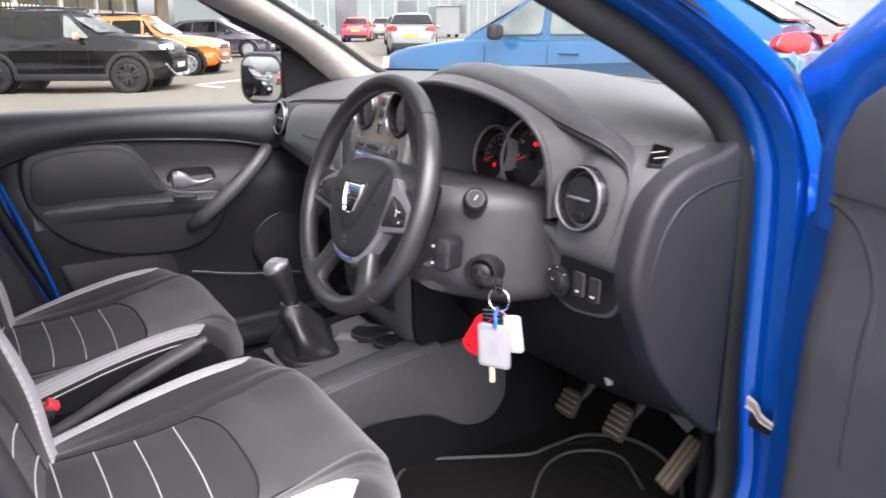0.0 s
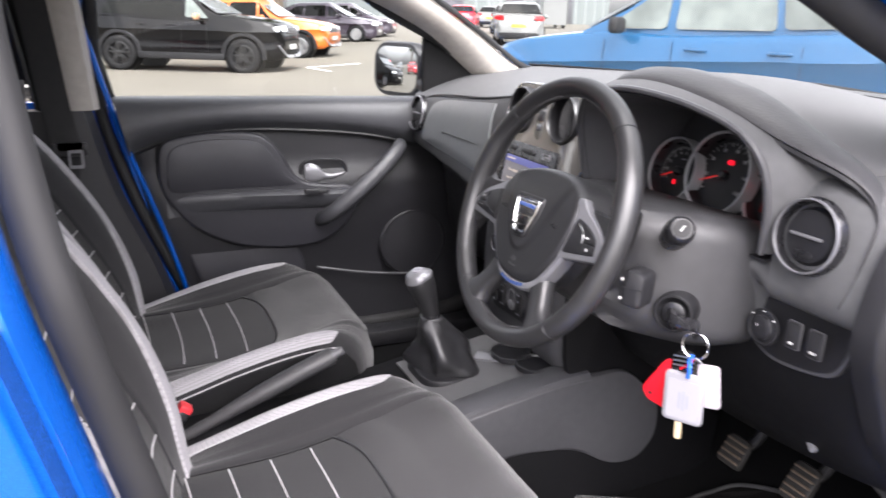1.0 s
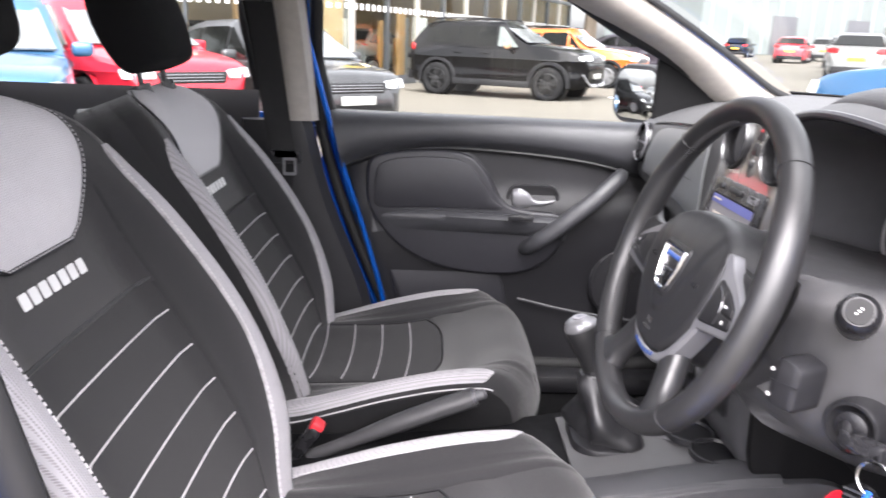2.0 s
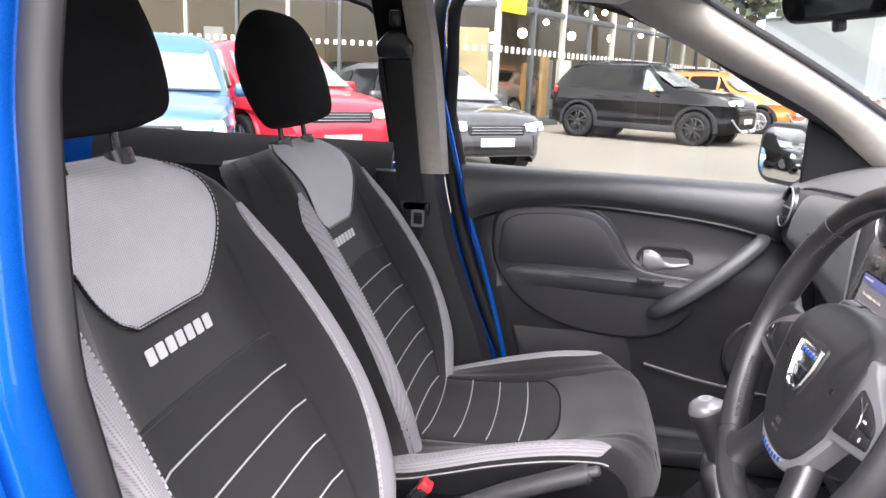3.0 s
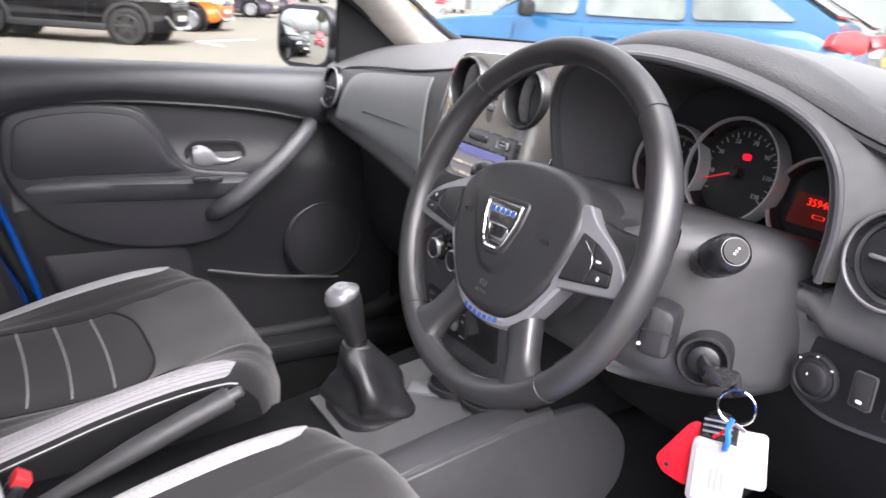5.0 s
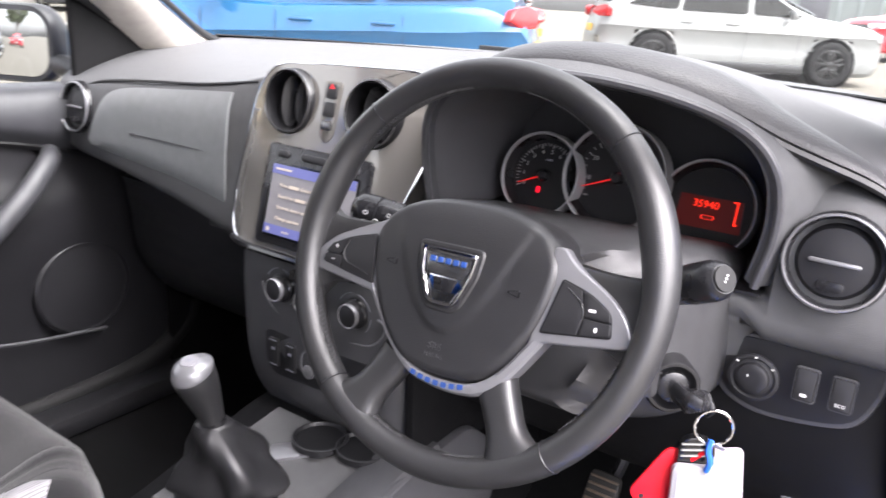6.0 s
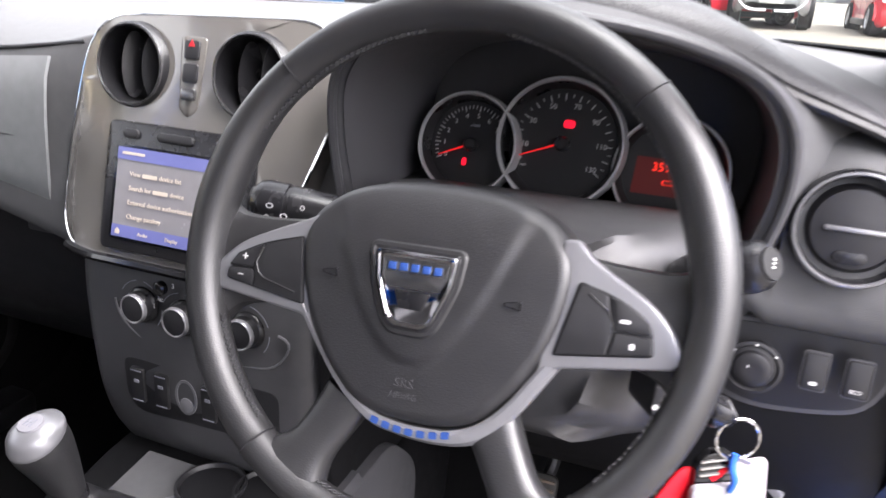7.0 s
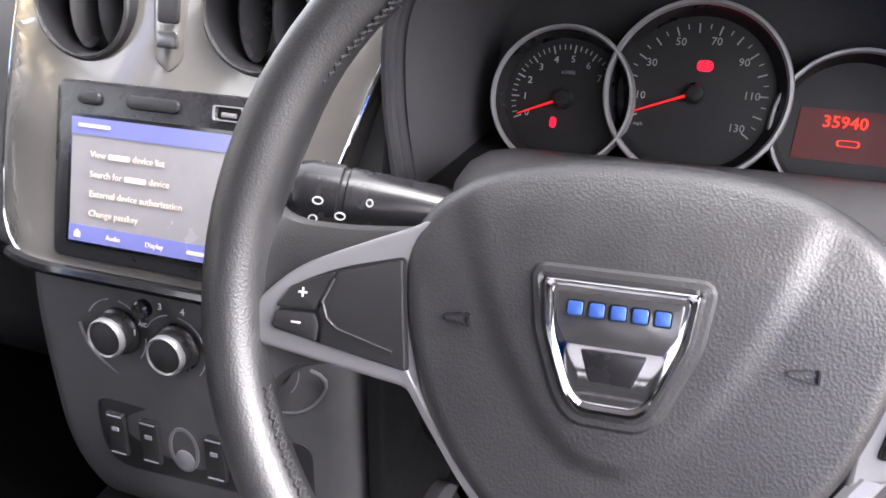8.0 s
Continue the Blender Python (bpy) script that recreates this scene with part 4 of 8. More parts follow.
part("word_bar", bm, SCREENTXT, unit)
bm = bmesh.new()
prism(bm, rrect(.030, .0028, .001, 2), 0, .0003, scr(-.055, SH / 2 - .006, .0113))
part("word_bar", bm, SCREENTXT, unit)
bm = bmesh.new()
prism(bm, [(-.003, -.003), (.003, -.003), (.003, .001), (0, .0035), (-.003, .001)], 0, .0003, scr(-.068, -SH / 2 + .006, .0113))
part("home_symbol", bm, SCREENTXT, unit)
for u, w in ((-.062, .020), (-.004, .046)):
    bm = bmesh.new()
    prism(bm, rrect(w, .010, .0045, 5), -.002, .004, scr(u, .0615, .008), .0015)
    part("button", bm, SWITCH, unit)
bm = bmesh.new()
frame_ring(bm, rrect(.026, .011, .002, 3), .0022, -.001, .0035, scr(.062, .0610, .009))
rbox(bm, (0, -.001, .001), (.012, .0035, .004), .0005, scr(.062, .0610, .009))
part("usb_socket", bm, SATIN, unit, "metal usb socket")

# ---- lower centre stack ----
stack = thing("centre_stack", (C, .75, .45), "dark grey centre stack with three heater dials and switches", "console")
bm = bmesh.new()
secs = []
for z, x0, x1, y in ((.905, -.150, .165, .672), (.86, -.140, .165, .660), (.80, -.132, .165, .655), (.74, -.126, .165, .656), (.69, -.12, .16, .668), (.655, -.115, .15, .69)):
    secs.append([(x0 - .012, .86, z), (x0 - .008, y + .03, z), (x0 + .004, y + .008, z), (x0 + .02, y, z), ((x0 + x1) / 2, y - .002, z), (x1 - .02, y, z), (x1 - .004, y + .008, z), (x1 + .008, y + .03, z), (x1 + .012, .86, z)])
loft(bm, secs, 4)
part("stack_body", bm, PLASTIC, stack, angle=50)

bm = bmesh.new()
prism(bm, rounded([(-.082, .898), (.145, .903), (.152, .865), (.13, .830), (.03, .818), (-.045, .824), (-.078, .848)], .02), 0, .004, basis((0, .660, 0), (1, 0, 0), (0, .03, .999)), .002)
hp = part("heater_panel", fill_fine(bm), PLASTIC_DK, stack)
bm = bmesh.new()
tube(bm, [(q[0], .6565 + .03 * (q[1] - .86) * 0, q[1]) for q in rounded([(-.084, .897), (-.080, .846), (-.046, .821), (.03, .815), (.131, .827), (.154, .865)], .02)[5:]], .0014, 6)
part("trim_line", bm, SATIN, hp, "thin bright line")
for x, z in ((-.040, .867), (.016, .863), (.098, .867)):
    m = basis((x, .655, z), (1, 0, 0), (0, .05, .998)) @ Matrix.Scale(.84, 4)
    bm = bmesh.new()
    lathe(bm, [(.025, 0), (.025, .002), (.0235, .004), (.0210, .006), (.0198, .017), (.019, .018)], 36, m)
    kn = part("heater_dial", bm, PLASTIC_SM, stack, "black heater dial in a chrome ring")
    bm = bmesh.new()
    lathe(bm, [(.0200, .014), (.0200, .020), (.0185, .0220), (.0170, .0208)], 36, m)
    part("ring", bm, SATIN, kn)
    bm = bmesh.new()
    lathe(bm, [(.0168, .0205), (.012, .0220), (0, .0225)], 30, m)
    part("knob_face", bm, PLASTIC_DK, kn)
    bm = bmesh.new()
    for a0, a1 in ((150, 100), (80, 20), (0, -40)):
        tube(bm, [m @ Vector((*polar(.0345, a), .0045)) for a in lin(a0, a1, 8)], .0006, 4)
    part("legend_arc", bm, INKGREY, kn)
    bm = bmesh.new()
    prism(bm, ell(.0016, .0016, 8, *polar(.0255, 196)), .003, .0048, m)
    part("mark", bm, REDDOT, kn)
for i, k in enumerate("1234"):
    u, v = polar(.0375, 168 - i * 32)
    letters("numeral", k, .008, basis((.016 + u, .6505, .863 + v), (1, 0, 0), (0, .05, .998)), INK, hp, .0003)
bm = bmesh.new()
lathe(bm, [(.008, 0), (.008, .006), (.006, .008), (0, .0085)], 20, basis((-.012, .655, .893), (1, 0, 0), (0, .05, .998)))
part("button", bm, GLOSSBLK, hp)
letters("legend", "A/C", .005, basis((-.012, .6505, .880), (1, 0, 0), (0, .05, .998)), INK, hp, .0003)
bm = bmesh.new()
prism(bm, rounded([(-.076, .797), (.135, .800), (.135, .735), (-.058, .728), (-.074, .745)], .014), 0, .003, basis((0, .6565, 0), (1, 0, 0), (0, 0, 1)), .0015)
sp = part("switch_panel", fill_fine(bm), PLASTIC_DK, stack)
for x, w in ((-.054, .019), (-.020, .019), (.045, .019)):
    m = basis((x, .653, .765), (1, 0, 0), (0, 0, 1))
    bm = bmesh.new()
    prism(bm, rrect(w, .044, .003, 3), 0, .004, m, .0015)
    sw = part("rocker_switch", bm, SWITCH, sp)
    for v, bw2, bh in ((.019, w * .8, .0014), (-.019, w * .8, .0014), (.006, .007, .004)):
        bm = bmesh.new()
        prism(bm, rrect(bw2, bh, .0005, 2, 0, v), .0038, .0046, m)
        part("legend", bm, INKGREY, sw)
bm = bmesh.new()
m = basis((.013, .655, .765), (1, 0, 0), (0, 0, 1))
frame_ring(bm, ell(.015, .022, 24), .003, -.002, .0035, m)
prism(bm, ell(.012, .019, 24), -.004, -.003, m)
lathe(bm, [(.010, -.003), (.009, .004), (.005, .006), (0, .006)], 18, m @ Matrix.Translation((0, -.010, 0)))
part("lever_switch", bm, SATIN, sp)

# sheet added over the stack's side, its shade painted in
bm = bmesh.new()
prism(bm, rounded([(.664, .93), (.80, .96), (.92, .90), (.92, .64), (.70, .632), (.672, .70)], .02), 0, .012, basis((.176, 0, 0), (0, 1, 0), (0, 0, 1)), .004)
part("side_cover", fill_fine(bm), LOWDASH_SHADE, stack, "side cover with shade in its near-black colour")

# lower dash on the driver's side, with its switch panel
knee = thing("knee_panel", (.45, .8, .7), "dark lower dashboard panel with mirror knob and two switches", "panel")
bm = bmesh.new()
secs = []
for x, dy in ((.15, .03), (.20, .0), (.45, 0), (.62, 0), (.70, .01), (.745, .05)):
    lo = .70 if x < .5 else .70 + (x - .5) * .10
    secs.append([(x, .745 + dy, .985), (x, .724 + dy, .975), (x, .716 + dy, .93), (x, .720 + dy, .87), (x, .735 + dy, .82), (x, .765 + dy, lo + .05), (x, .83 + dy, lo), (x, .95, lo + .02), (x, .96, .95)])
loft(bm, secs, 4, m=2)
part("panel_body", bm, LOWDASH_SHADE, knee, angle=50)
m = basis((0, .702, 0), (1, 0, 0), (0, .02, .999))
SWPAN = rounded([(.538, .960), (.697, .972), (.696, .935), (.680, .893), (.64, .882), (.585, .876), (.548, .890), (.538, .92)], [.004, .004, .02, .02, .03, .03, .02, .02])
bm = bmesh.new()
prism(bm, SWPAN, -.012, .005, m, .004)
part("switch_surround", fill_fine(bm), PLASTIC, knee)
bm = bmesh.new()
prism(bm, [(.617 + (q[0] - .617) * .93, .930 + (q[1] - .930) * .87) for q in SWPAN], .0, .0065, m, .001)
part("switch_plate", fill_fine(bm), PLASTIC_DK, knee)
bm = bmesh.new()
km = basis((.583, .6945, .926), (1, 0, 0), (0, .02, .999))
lathe(bm, [(.024, -.002), (.024, .002), (.021, .003), (.019, .001), (.016, .002), (.015, .006), (.012, .0075), (.006, .0075), (0, .007)], 36, km)
mk = part("mirror_knob", bm, PLASTIC_DK, knee, "round mirror adjuster knob")
bm = bmesh.new()
for a in (40, 90, 140):
    prism(bm, ell(.0014, .0009, 8, *polar(.0215, a)), .0025, .0036, km)
prism(bm, ell(.0008, .0014, 8, -.004, .003), .0070, .0080, km)
part("legend", bm, INK, mk)
for x, word in ((.630, ""), (.662, "ECO")):
    q = basis((x, .6935, .934), (1, 0, 0), (0, .02, .999))
    bm = bmesh.new()
    prism(bm, rrect(.018, .032, .002, 2), -.003, .003, q, .001)
    sw = part("switch", bm, SWITCH, knee)
    bm = bmesh.new()
    frame_ring(bm, rrect(.021, .035, .003, 3), .0012, -.002, .0015, q)
    part("surround", bm, PLASTIC, sw)
    if word:
        letters("legend", word, .0045, q @ Matrix.Translation((0, -.010, .0032)), INK, sw)
    else:
        bm = bmesh.new()
        prism(bm, rrect(.006, .0032, .0012, 2, 0, -.010), .0028, .0034, q)
        part("legend", bm, INK, sw)
# demister grille at the corner of the dash
bm = bmesh.new()
m = basis((.691, .768, 1.1205), (.52, -.80, -.33), (.80, .52, -.07)) @ Matrix.Scale(.82, 4)
frame_ring(bm, rounded([(-.036, -.016), (.038, -.012), (.036, .012), (-.028, .018)], .003), .002, -.006, .0012, m)
fr = part("demister_grille", bm, PLASTIC_DK, dash)
bm = bmesh.new()
prism(bm, [(-.034, -.014), (.036, -.010), (.034, .010), (-.026, .016)], -.006, .0010, m)
part("slot", bm, VENTBLACK, fr)
for k in (-.008, .012):
    bm = bmesh.new()
    rbox(bm, (k, 0, .0008), (.003, .024, .0016), .0004, m @ Matrix.Rotation(.5, 4, "Z"))
    part("rib", bm, TRIMGREY, fr)
# side cap of the dash, facing the door
bm = bmesh.new()
cap_o = [(q.x, q.y) for q in cr([(.678, .955, 0), (.680, 1.005, 0), (.704, 1.070, 0), (.750, 1.108, 0), (.815, 1.126, 0), (.866, 1.122, 0), (.876, .90, 0), (.874, .715, 0), (.84, .722, 0), (.79, .768, 0), (.735, .832, 0), (.700, .90, 0)], 4, True)]
prism(bm, cap_o, -.026, .012, basis((.742, 0, 0), (0, 1, 0), (0, 0, 1)), .012, 3)
part("end_cap", fill_fine(bm), DASHEND, dash)
bm = bmesh.new()
tube(bm, cr([(.754, .862, 1.090), (.754, .81, 1.086), (.754, .755, 1.068), (.754, .722, 1.030), (.754, .706, .98), (.754, .706, .93)], 6), .002, 5)
part("cap_groove", bm, PLASTIC_DK, dash)
# bonnet release handle
bm = bmesh.new()
prism(bm, rounded([(-.030, -.006), (.026, -.007), (.024, .006), (-.028, .007)], .004), 0, .010, basis((.615, .770, .774), (.75, -.3, -.5), (.2, .9, -.2)), .004)
tagged(part("bonnet_release", bm, SATIN), "small pale bonnet release lever under the dash", "lever")

# ---- steering wheel and column ----
WM = basis((.3738, .4714, 1.0457), (.99963, .0271, 0), (-.009, .332, .943)) @ Matrix.Rotation(radians(1.5), 4, "Z")


def wpt(u, v, h=0.0):
    return WM @ Vector((u, v, h))


wheel = thing("steering_wheel", wpt(0, 0, 0), "black leather steering wheel with satin silver spoke trim", "steering wheel")
RIM_R, RIM_T, RIM_D = .1723, .0135, .0158
bm = bmesh.new()
rows = []
for i in range(96):
    a = 2 * math.pi * i / 96
    grip = .0016 * sum(math.exp(-((a - radians(g) + math.pi) % (2 * math.pi) - math.pi) ** 2 / .05) for g in (18, 162))
    row = []
    for j in range(16):
        b = 2 * math.pi * j / 16
        rr = RIM_R + (RIM_T + grip) * math.cos(b) - grip
        row.append(wpt(rr * math.cos(a), rr * math.sin(a), -.010 + (RIM_D + grip) * math.sin(b)))
    rows.append(row)
surf(bm, rows, True, True)
part("rim", bm, LEATHER, wheel, "black leather rim with stitched joints")


def rim_section(a, grow):
    out = []
    for j in range(20):
        b = 2 * math.pi * j / 20
        rr = RIM_R + (RIM_T + grow) * math.cos(b)
        out.append(wpt(rr * math.cos(a), rr * math.sin(a), -.010 + (RIM_D + grow) * math.sin(b)))
    return out


for deg in (134, 46, 230, 311):
    bm = bmesh.new()
    tube(bm, rim_section(radians(deg), .0001), .0008, 5, True)
    part("joint", bm, PLASTIC_DK, wheel)
# crossed stitches along the inner side of the rim
for a0, a1 in ((100, 172), (198, 226), (8, 80), (318, 346), (236, 262), (278, 304)):
    bm = bmesh.new()
    n = int((a1 - a0) / 1.5)
    seam = []
    for i in range(n + 1):
        a = radians(a0 + (a1 - a0) * i / n)
        for b in (3.0, 3.45):
            rr = RIM_R + (RIM_T + .0003) * math.cos(b)
            seam.append(wpt(rr * math.cos(a), rr * math.sin(a), -.010 + RIM_D * math.sin(b) + .004))
    for i in range(0, len(seam) - 2, 2):
        tube(bm, [seam[i], seam[i + 3]], .0006, 4)
        tube(bm, [seam[i + 1], seam[i + 2]], .0006, 4)
    part("stitching", bm, COLUMNSKIN, wheel)


def spoke(name, path, widths, deep, material):
    """An arm of rounded section from the hub to the rim."""
    bm = bmesh.new()
    rows = []
    p = cr([(*q, 0) for q in path], 5)
    w = [q.x for q in cr([(q, 0, 0) for q in widths], 5)]
    d = [q.x for q in cr([(q, 0, 0) for q in deep], 5)]
    for i, q in enumerate(p):
        t = (p[min(i + 1, len(p) - 1)] - p[max(i - 1, 0)]).normalized()
        n = Vector((-t.y, t.x, 0))
        row = []
        for j in range(14):
            b = 2 * math.pi * j / 14
            cx, sx = math.cos(b), math.sin(b)
            e = q + n * (w[i] * math.copysign(abs(cx) ** .6, cx))
            row.append(wpt(e.x, e.y, d[i] + .013 * math.copysign(abs(sx) ** .7, sx)))
        rows.append(row)
    surf(bm, rows, False, True)
    return part(name, bm, material, wheel)


TRIMS = {-1: ([(-.169, -.026), (-.161, -.013), (-.144, .0035), (-.119, .015), (-.090, .0270), (-.076, .036), (-.070, .030), (-.082, .0), (-.084, -.046), (-.090, -.040), (-.164, -.031)],
              [(-.1525, -.0235), (-.144, -.0045), (-.124, .0055), (-.0945, .0135), (-.0885, -.0335)]),
         1: ([(.160, -.027), (.151, -.010), (.137, .0035), (.118, .0140), (.101, .0235), (.090, .035), (.080, .034), (.078, .0), (.074, -.050), (.088, -.0445), (.156, -.0335)],
             [(.1425, -.0280), (.139, -.0085), (.120, .0035), (.0935, .0105), (.0825, -.0370)])}
for s in (-1, 1):
    spoke("spoke", [(s * .060, -.004), (s * .100, -.006), (s * .132, -.008), (s * .152, -.010), (s * .168, -.012)], [.034, .031, .031, .036, .054], [-.026, -.026, -.026, -.0245, -.0215], LEATHER)
    spoke("lower_spoke", [(s * .050, -.088), (s * .060, -.107), (s * .072, -.128), (s * .083, -.146)], [.018, .0165, .0175, .030], [-.021, -.019, -.015, -.011], LEATHER)
    # silver trim with dark buttons
    outer, inner = TRIMS[s]
    bm = bmesh.new()
    prism(bm, rounded(outer, [.005, .010, .012, .02, .01, .003, .003, .01, .003, .004, .004]), -.020, -.0075, WM, .0025, 3)
    tr = part("spoke_trim", fill_fine(bm), SATIN, wheel, "satin silver trim")
    bm = bmesh.new()
    prism(bm, rounded(inner, [.004, .006, .012, .003, .003]), -.012, -.0068, WM, .0004)
    bw = part("button_well", fill_fine(bm), DIALFACE, tr)
    if s < 0:
        keys_out = ([(-.1500, -.0140), (-.1435, -.0045), (-.1240, .0038), (-.1315, -.0135)],
                    [(-.1510, -.0225), (-.1498, -.0155), (-.1318, -.0148), (-.1290, -.0190), (-.1300, -.0265)],
                    [(-.1225, .0040), (-.0955, .0120), (-.0895, -.0325), (-.1285, -.0270), (-.1278, -.0185), (-.1303, -.0135)])
    else:
        keys_out = ([(.1410, -.0265), (.1400, -.0170), (.1180, -.0170), (.1160, -.0310)],
                    [(.1395, -.0155), (.1375, -.0080), (.1200, .0022), (.1130, .0040), (.1185, -.0155)],
                    [(.1115, .0045), (.0945, .0090), (.0840, -.0355), (.1145, -.0312), (.1168, -.0165)])
    for o in keys_out:
        bm = bmesh.new()
        prism(bm, rounded(o, .0015), -.008, -.0052, WM, .0009)
        part("button", fill_fine(bm), SWITCH, bw)
    bm = bmesh.new()
    if s < 0:
        rbox(bm, (-.1375, -.0065, -.0051), (.0040, .0008, .0005), 0, WM)
        rbox(bm, (-.1375, -.0065, -.0051), (.0008, .0040, .0005), 0, WM)
        rbox(bm, (-.1395, -.0195, -.0051), (.0042, .0008, .0005), 0, WM)
    else:
        prism(bm, rrect(.0060, .0022, .0008, 2, .1235, -.0095), -.0054, -.0048, WM)
        prism(bm, rrect(.0028, .0040, .0012, 2, .1290, -.0235), -.0054, -.0048, WM)
    part("legend", bm, INK, bw)
    bm = bmesh.new()
    tube(bm, [wpt(s * u, v, -.0052) for u, v in ([(.124, .001), (.1285, -.009), (.126, -.016), (.121, -.020), (.096, -.026)] if s < 0 else [(.100, .004), (.113, -.005), (.1165, -.012), (.1165, -.018)])], .0008, 5)
    part("crease", bm, SMOKED if s > 0 else SWITCH, bw)

half = [(.0, .0610), (.022, .0602), (.042, .0575), (.062, .0515), (.080, .0405), (.0905, .026), (.0935, .010), (.0905, -.014), (.0835, -.036), (.0730, -.056), (.0590, -.0745), (.0430, -.0890), (.0240, -.0958)]
PADX = -.003
PAD = cr([(PADX + u, v, 0) for u, v in half] + [(PADX, -.0975, 0)] + [(PADX - u, v, 0) for u, v in half[:0:-1]], 4, True)
bm = bmesh.new()
rows = []


def pad_h(u, v):
    """A raised field round the badge and a rounded upper edge."""
    field = .0550 * math.sqrt(max(0.0, (v + .058) / .064))
    d = field - abs(u + .008)
    return .0022 * sm(-.002, .007, d) - .017 * max(0, v / .06) ** 2.4


for sc, h in ((1.0, -.060), (1.0, -.017), (.994, -.0120), (.980, -.0085), (.955, -.0058)) + tuple((k, -.0040 + .0018 * (1 - k * k)) for k in lin(.92, .02, 26)):
    row = []
    for q in PAD:
        u, v = PADX + (q.x - PADX) * sc, -.012 + (q.y + .012) * sc
        row.append(wpt(u, v, h + pad_h(u, v)))
    rows.append(row)
vs = surf(bm, rows, False, True)
cap(bm, vs[-1])
pad = part("airbag_pad", bm, PADSKIN, wheel, "grained black airbag cover")
# silver line under the pad and the blue-lettered foot strip (lettering as bars)
bm = bmesh.new()
inn = cr([(-.0895, -.030, 0), (-.0845, -.038, 0), (-.0715, -.057, 0), (-.0530, -.0775, 0), (-.0320, -.0925, 0), (-.0130, -.0975, 0), (.0080, -.0980, 0), (.0270, -.0955, 0), (.0440, -.0870, 0), (.0600, -.0700, 0), (.0770, -.0440, 0)], 5)
out = cr([(-.0930, -.037, 0), (-.0885, -.0425, 0), (-.0770, -.0580, 0), (-.0570, -.0825, 0), (-.0330, -.1010, 0), (-.0120, -.1060, 0), (.0090, -.1075, 0), (.0300, -.1055, 0), (.0475, -.0985, 0), (.0650, -.0805, 0), (.0880, -.0450, 0)], 5)
surf(bm, [[wpt(a.x, a.y, -.026), wpt(a.x, a.y, -.0085), wpt(*a.lerp(b, .25).xy, -.0068), wpt(*a.lerp(b, .75).xy, -.0074), wpt(b.x, b.y, -.0105), wpt(b.x, b.y, -.028)] for a, b in zip(inn, out)])
ft = part("foot_strip", bm, SATIN, wheel, "satin strip below the airbag cover")
for u in lin(-.0260, .0230, 6):
    bm = bmesh.new()
    v = -.1022 + 5.0 * (u + .001) ** 2
    prism(bm, rrect(.0055, .0045, .0008, 2), 0, .0007, WM @ Matrix.Translation((u, v, -.0074)) @ Matrix.Rotation(8 * u, 4, "Z"))
    part("bar", bm, LOGOBLUE, ft)
# badge: chrome shield with a dark band, a dark centre and blue bars for the word
BX, BY = -.009, -.008
SHIELD = rounded([(-.0365, .0130), (.0185, .0130), (.0165, -.0060), (.0070, -.0300), (.0010, -.0350), (-.0190, -.0350), (-.0250, -.0300), (-.0345, -.0060)], [.003, .003, .004, .006, .003, .003, .006, .004])
bm = bmesh.new()
prism(bm, SHIELD, -.010, .0012, WM, .0008)
bd = part("badge_base", fill_fine(bm), CHROME, pad)


def inset(k, h, kx=None):
    return [wpt(BX + (q[0] - BX) * (kx or k), BY + (q[1] - BY) * k, h) for q in SHIELD]


bm = bmesh.new()
surf(bm, [inset(1.03, -.004), inset(1.02, .0030), inset(.985, .0042), inset(.93, .0040), inset(.89, .0016)], False, True)
part("badge", bm, CHROME, bd, "chrome shield badge")
bm = bmesh.new()
prism(bm, rounded([(-.0320, .0088), (.0140, .0088), (.0128, -.0030), (.0085, -.0105), (-.0265, -.0105), (-.0308, -.0030)], .0015), .0008, .0022, WM, .0006)
part("badge_band", bm, SMOKED, bd, "dark mirror band")
bm = bmesh.new()
prism(bm, rounded([(-.0210, -.0118), (.0030, -.0118), (-.0012, -.0235), (-.0168, -.0235)], .001), .001, .0032, WM, .0007)
part("badge_centre", bm, PLASTIC_SM, bd)
bm = bmesh.new()
tube(bm, inset(1.12, -.0012), .0030, 8, True)
part("badge_recess", bm, PADSKIN, pad)
for u in (-.0245, -.0167, -.0089, -.0011, .0067):
    bm = bmesh.new()
    prism(bm, rrect(.0066, .0064, .001, 2, u, .0030), .0020, .0027, WM)
    bar = part("bar", bm, CHROME, bd)
    bm = bmesh.new()
    prism(bm, rrect(.0054, .0052, .0008, 2, u, .0030), .0024, .0034, WM, .0004)
    part("bar_face", bm, LOGOBLUE, bd)
for u, v in ((-.0700, -.0075), (.0555, -.0105)):
    bm = bmesh.new()
    frame_ring(bm, rounded([(u - .0055, v - .001), (u + .002, v - .0025), (u + .0055, v - .003), (u + .0055, v + .003), (u + .002, v + .0025), (u - .0055, v + .001)], .001), .0008, -.006, -.0018 + pad_h(u, v), WM)
    part("horn_mark", bm, PLASTIC_SM, pad)
letters("legend", "SRS", .0090, WM @ Matrix.Translation((-.008, -.0715, -.0032)), COLUMNSKIN, pad, .0007)
letters("legend", "AIRBAG", .0056, WM @ Matrix.Translation((-.008, -.0795, -.0036)), COLUMNSKIN, pad, .0007)
bm = bmesh.new()
lathe(bm, [(.05, -.02), (.055, -.06), (.05, -.09)], 28, WM)
part("hub", bm, PLASTIC_DK, wheel)

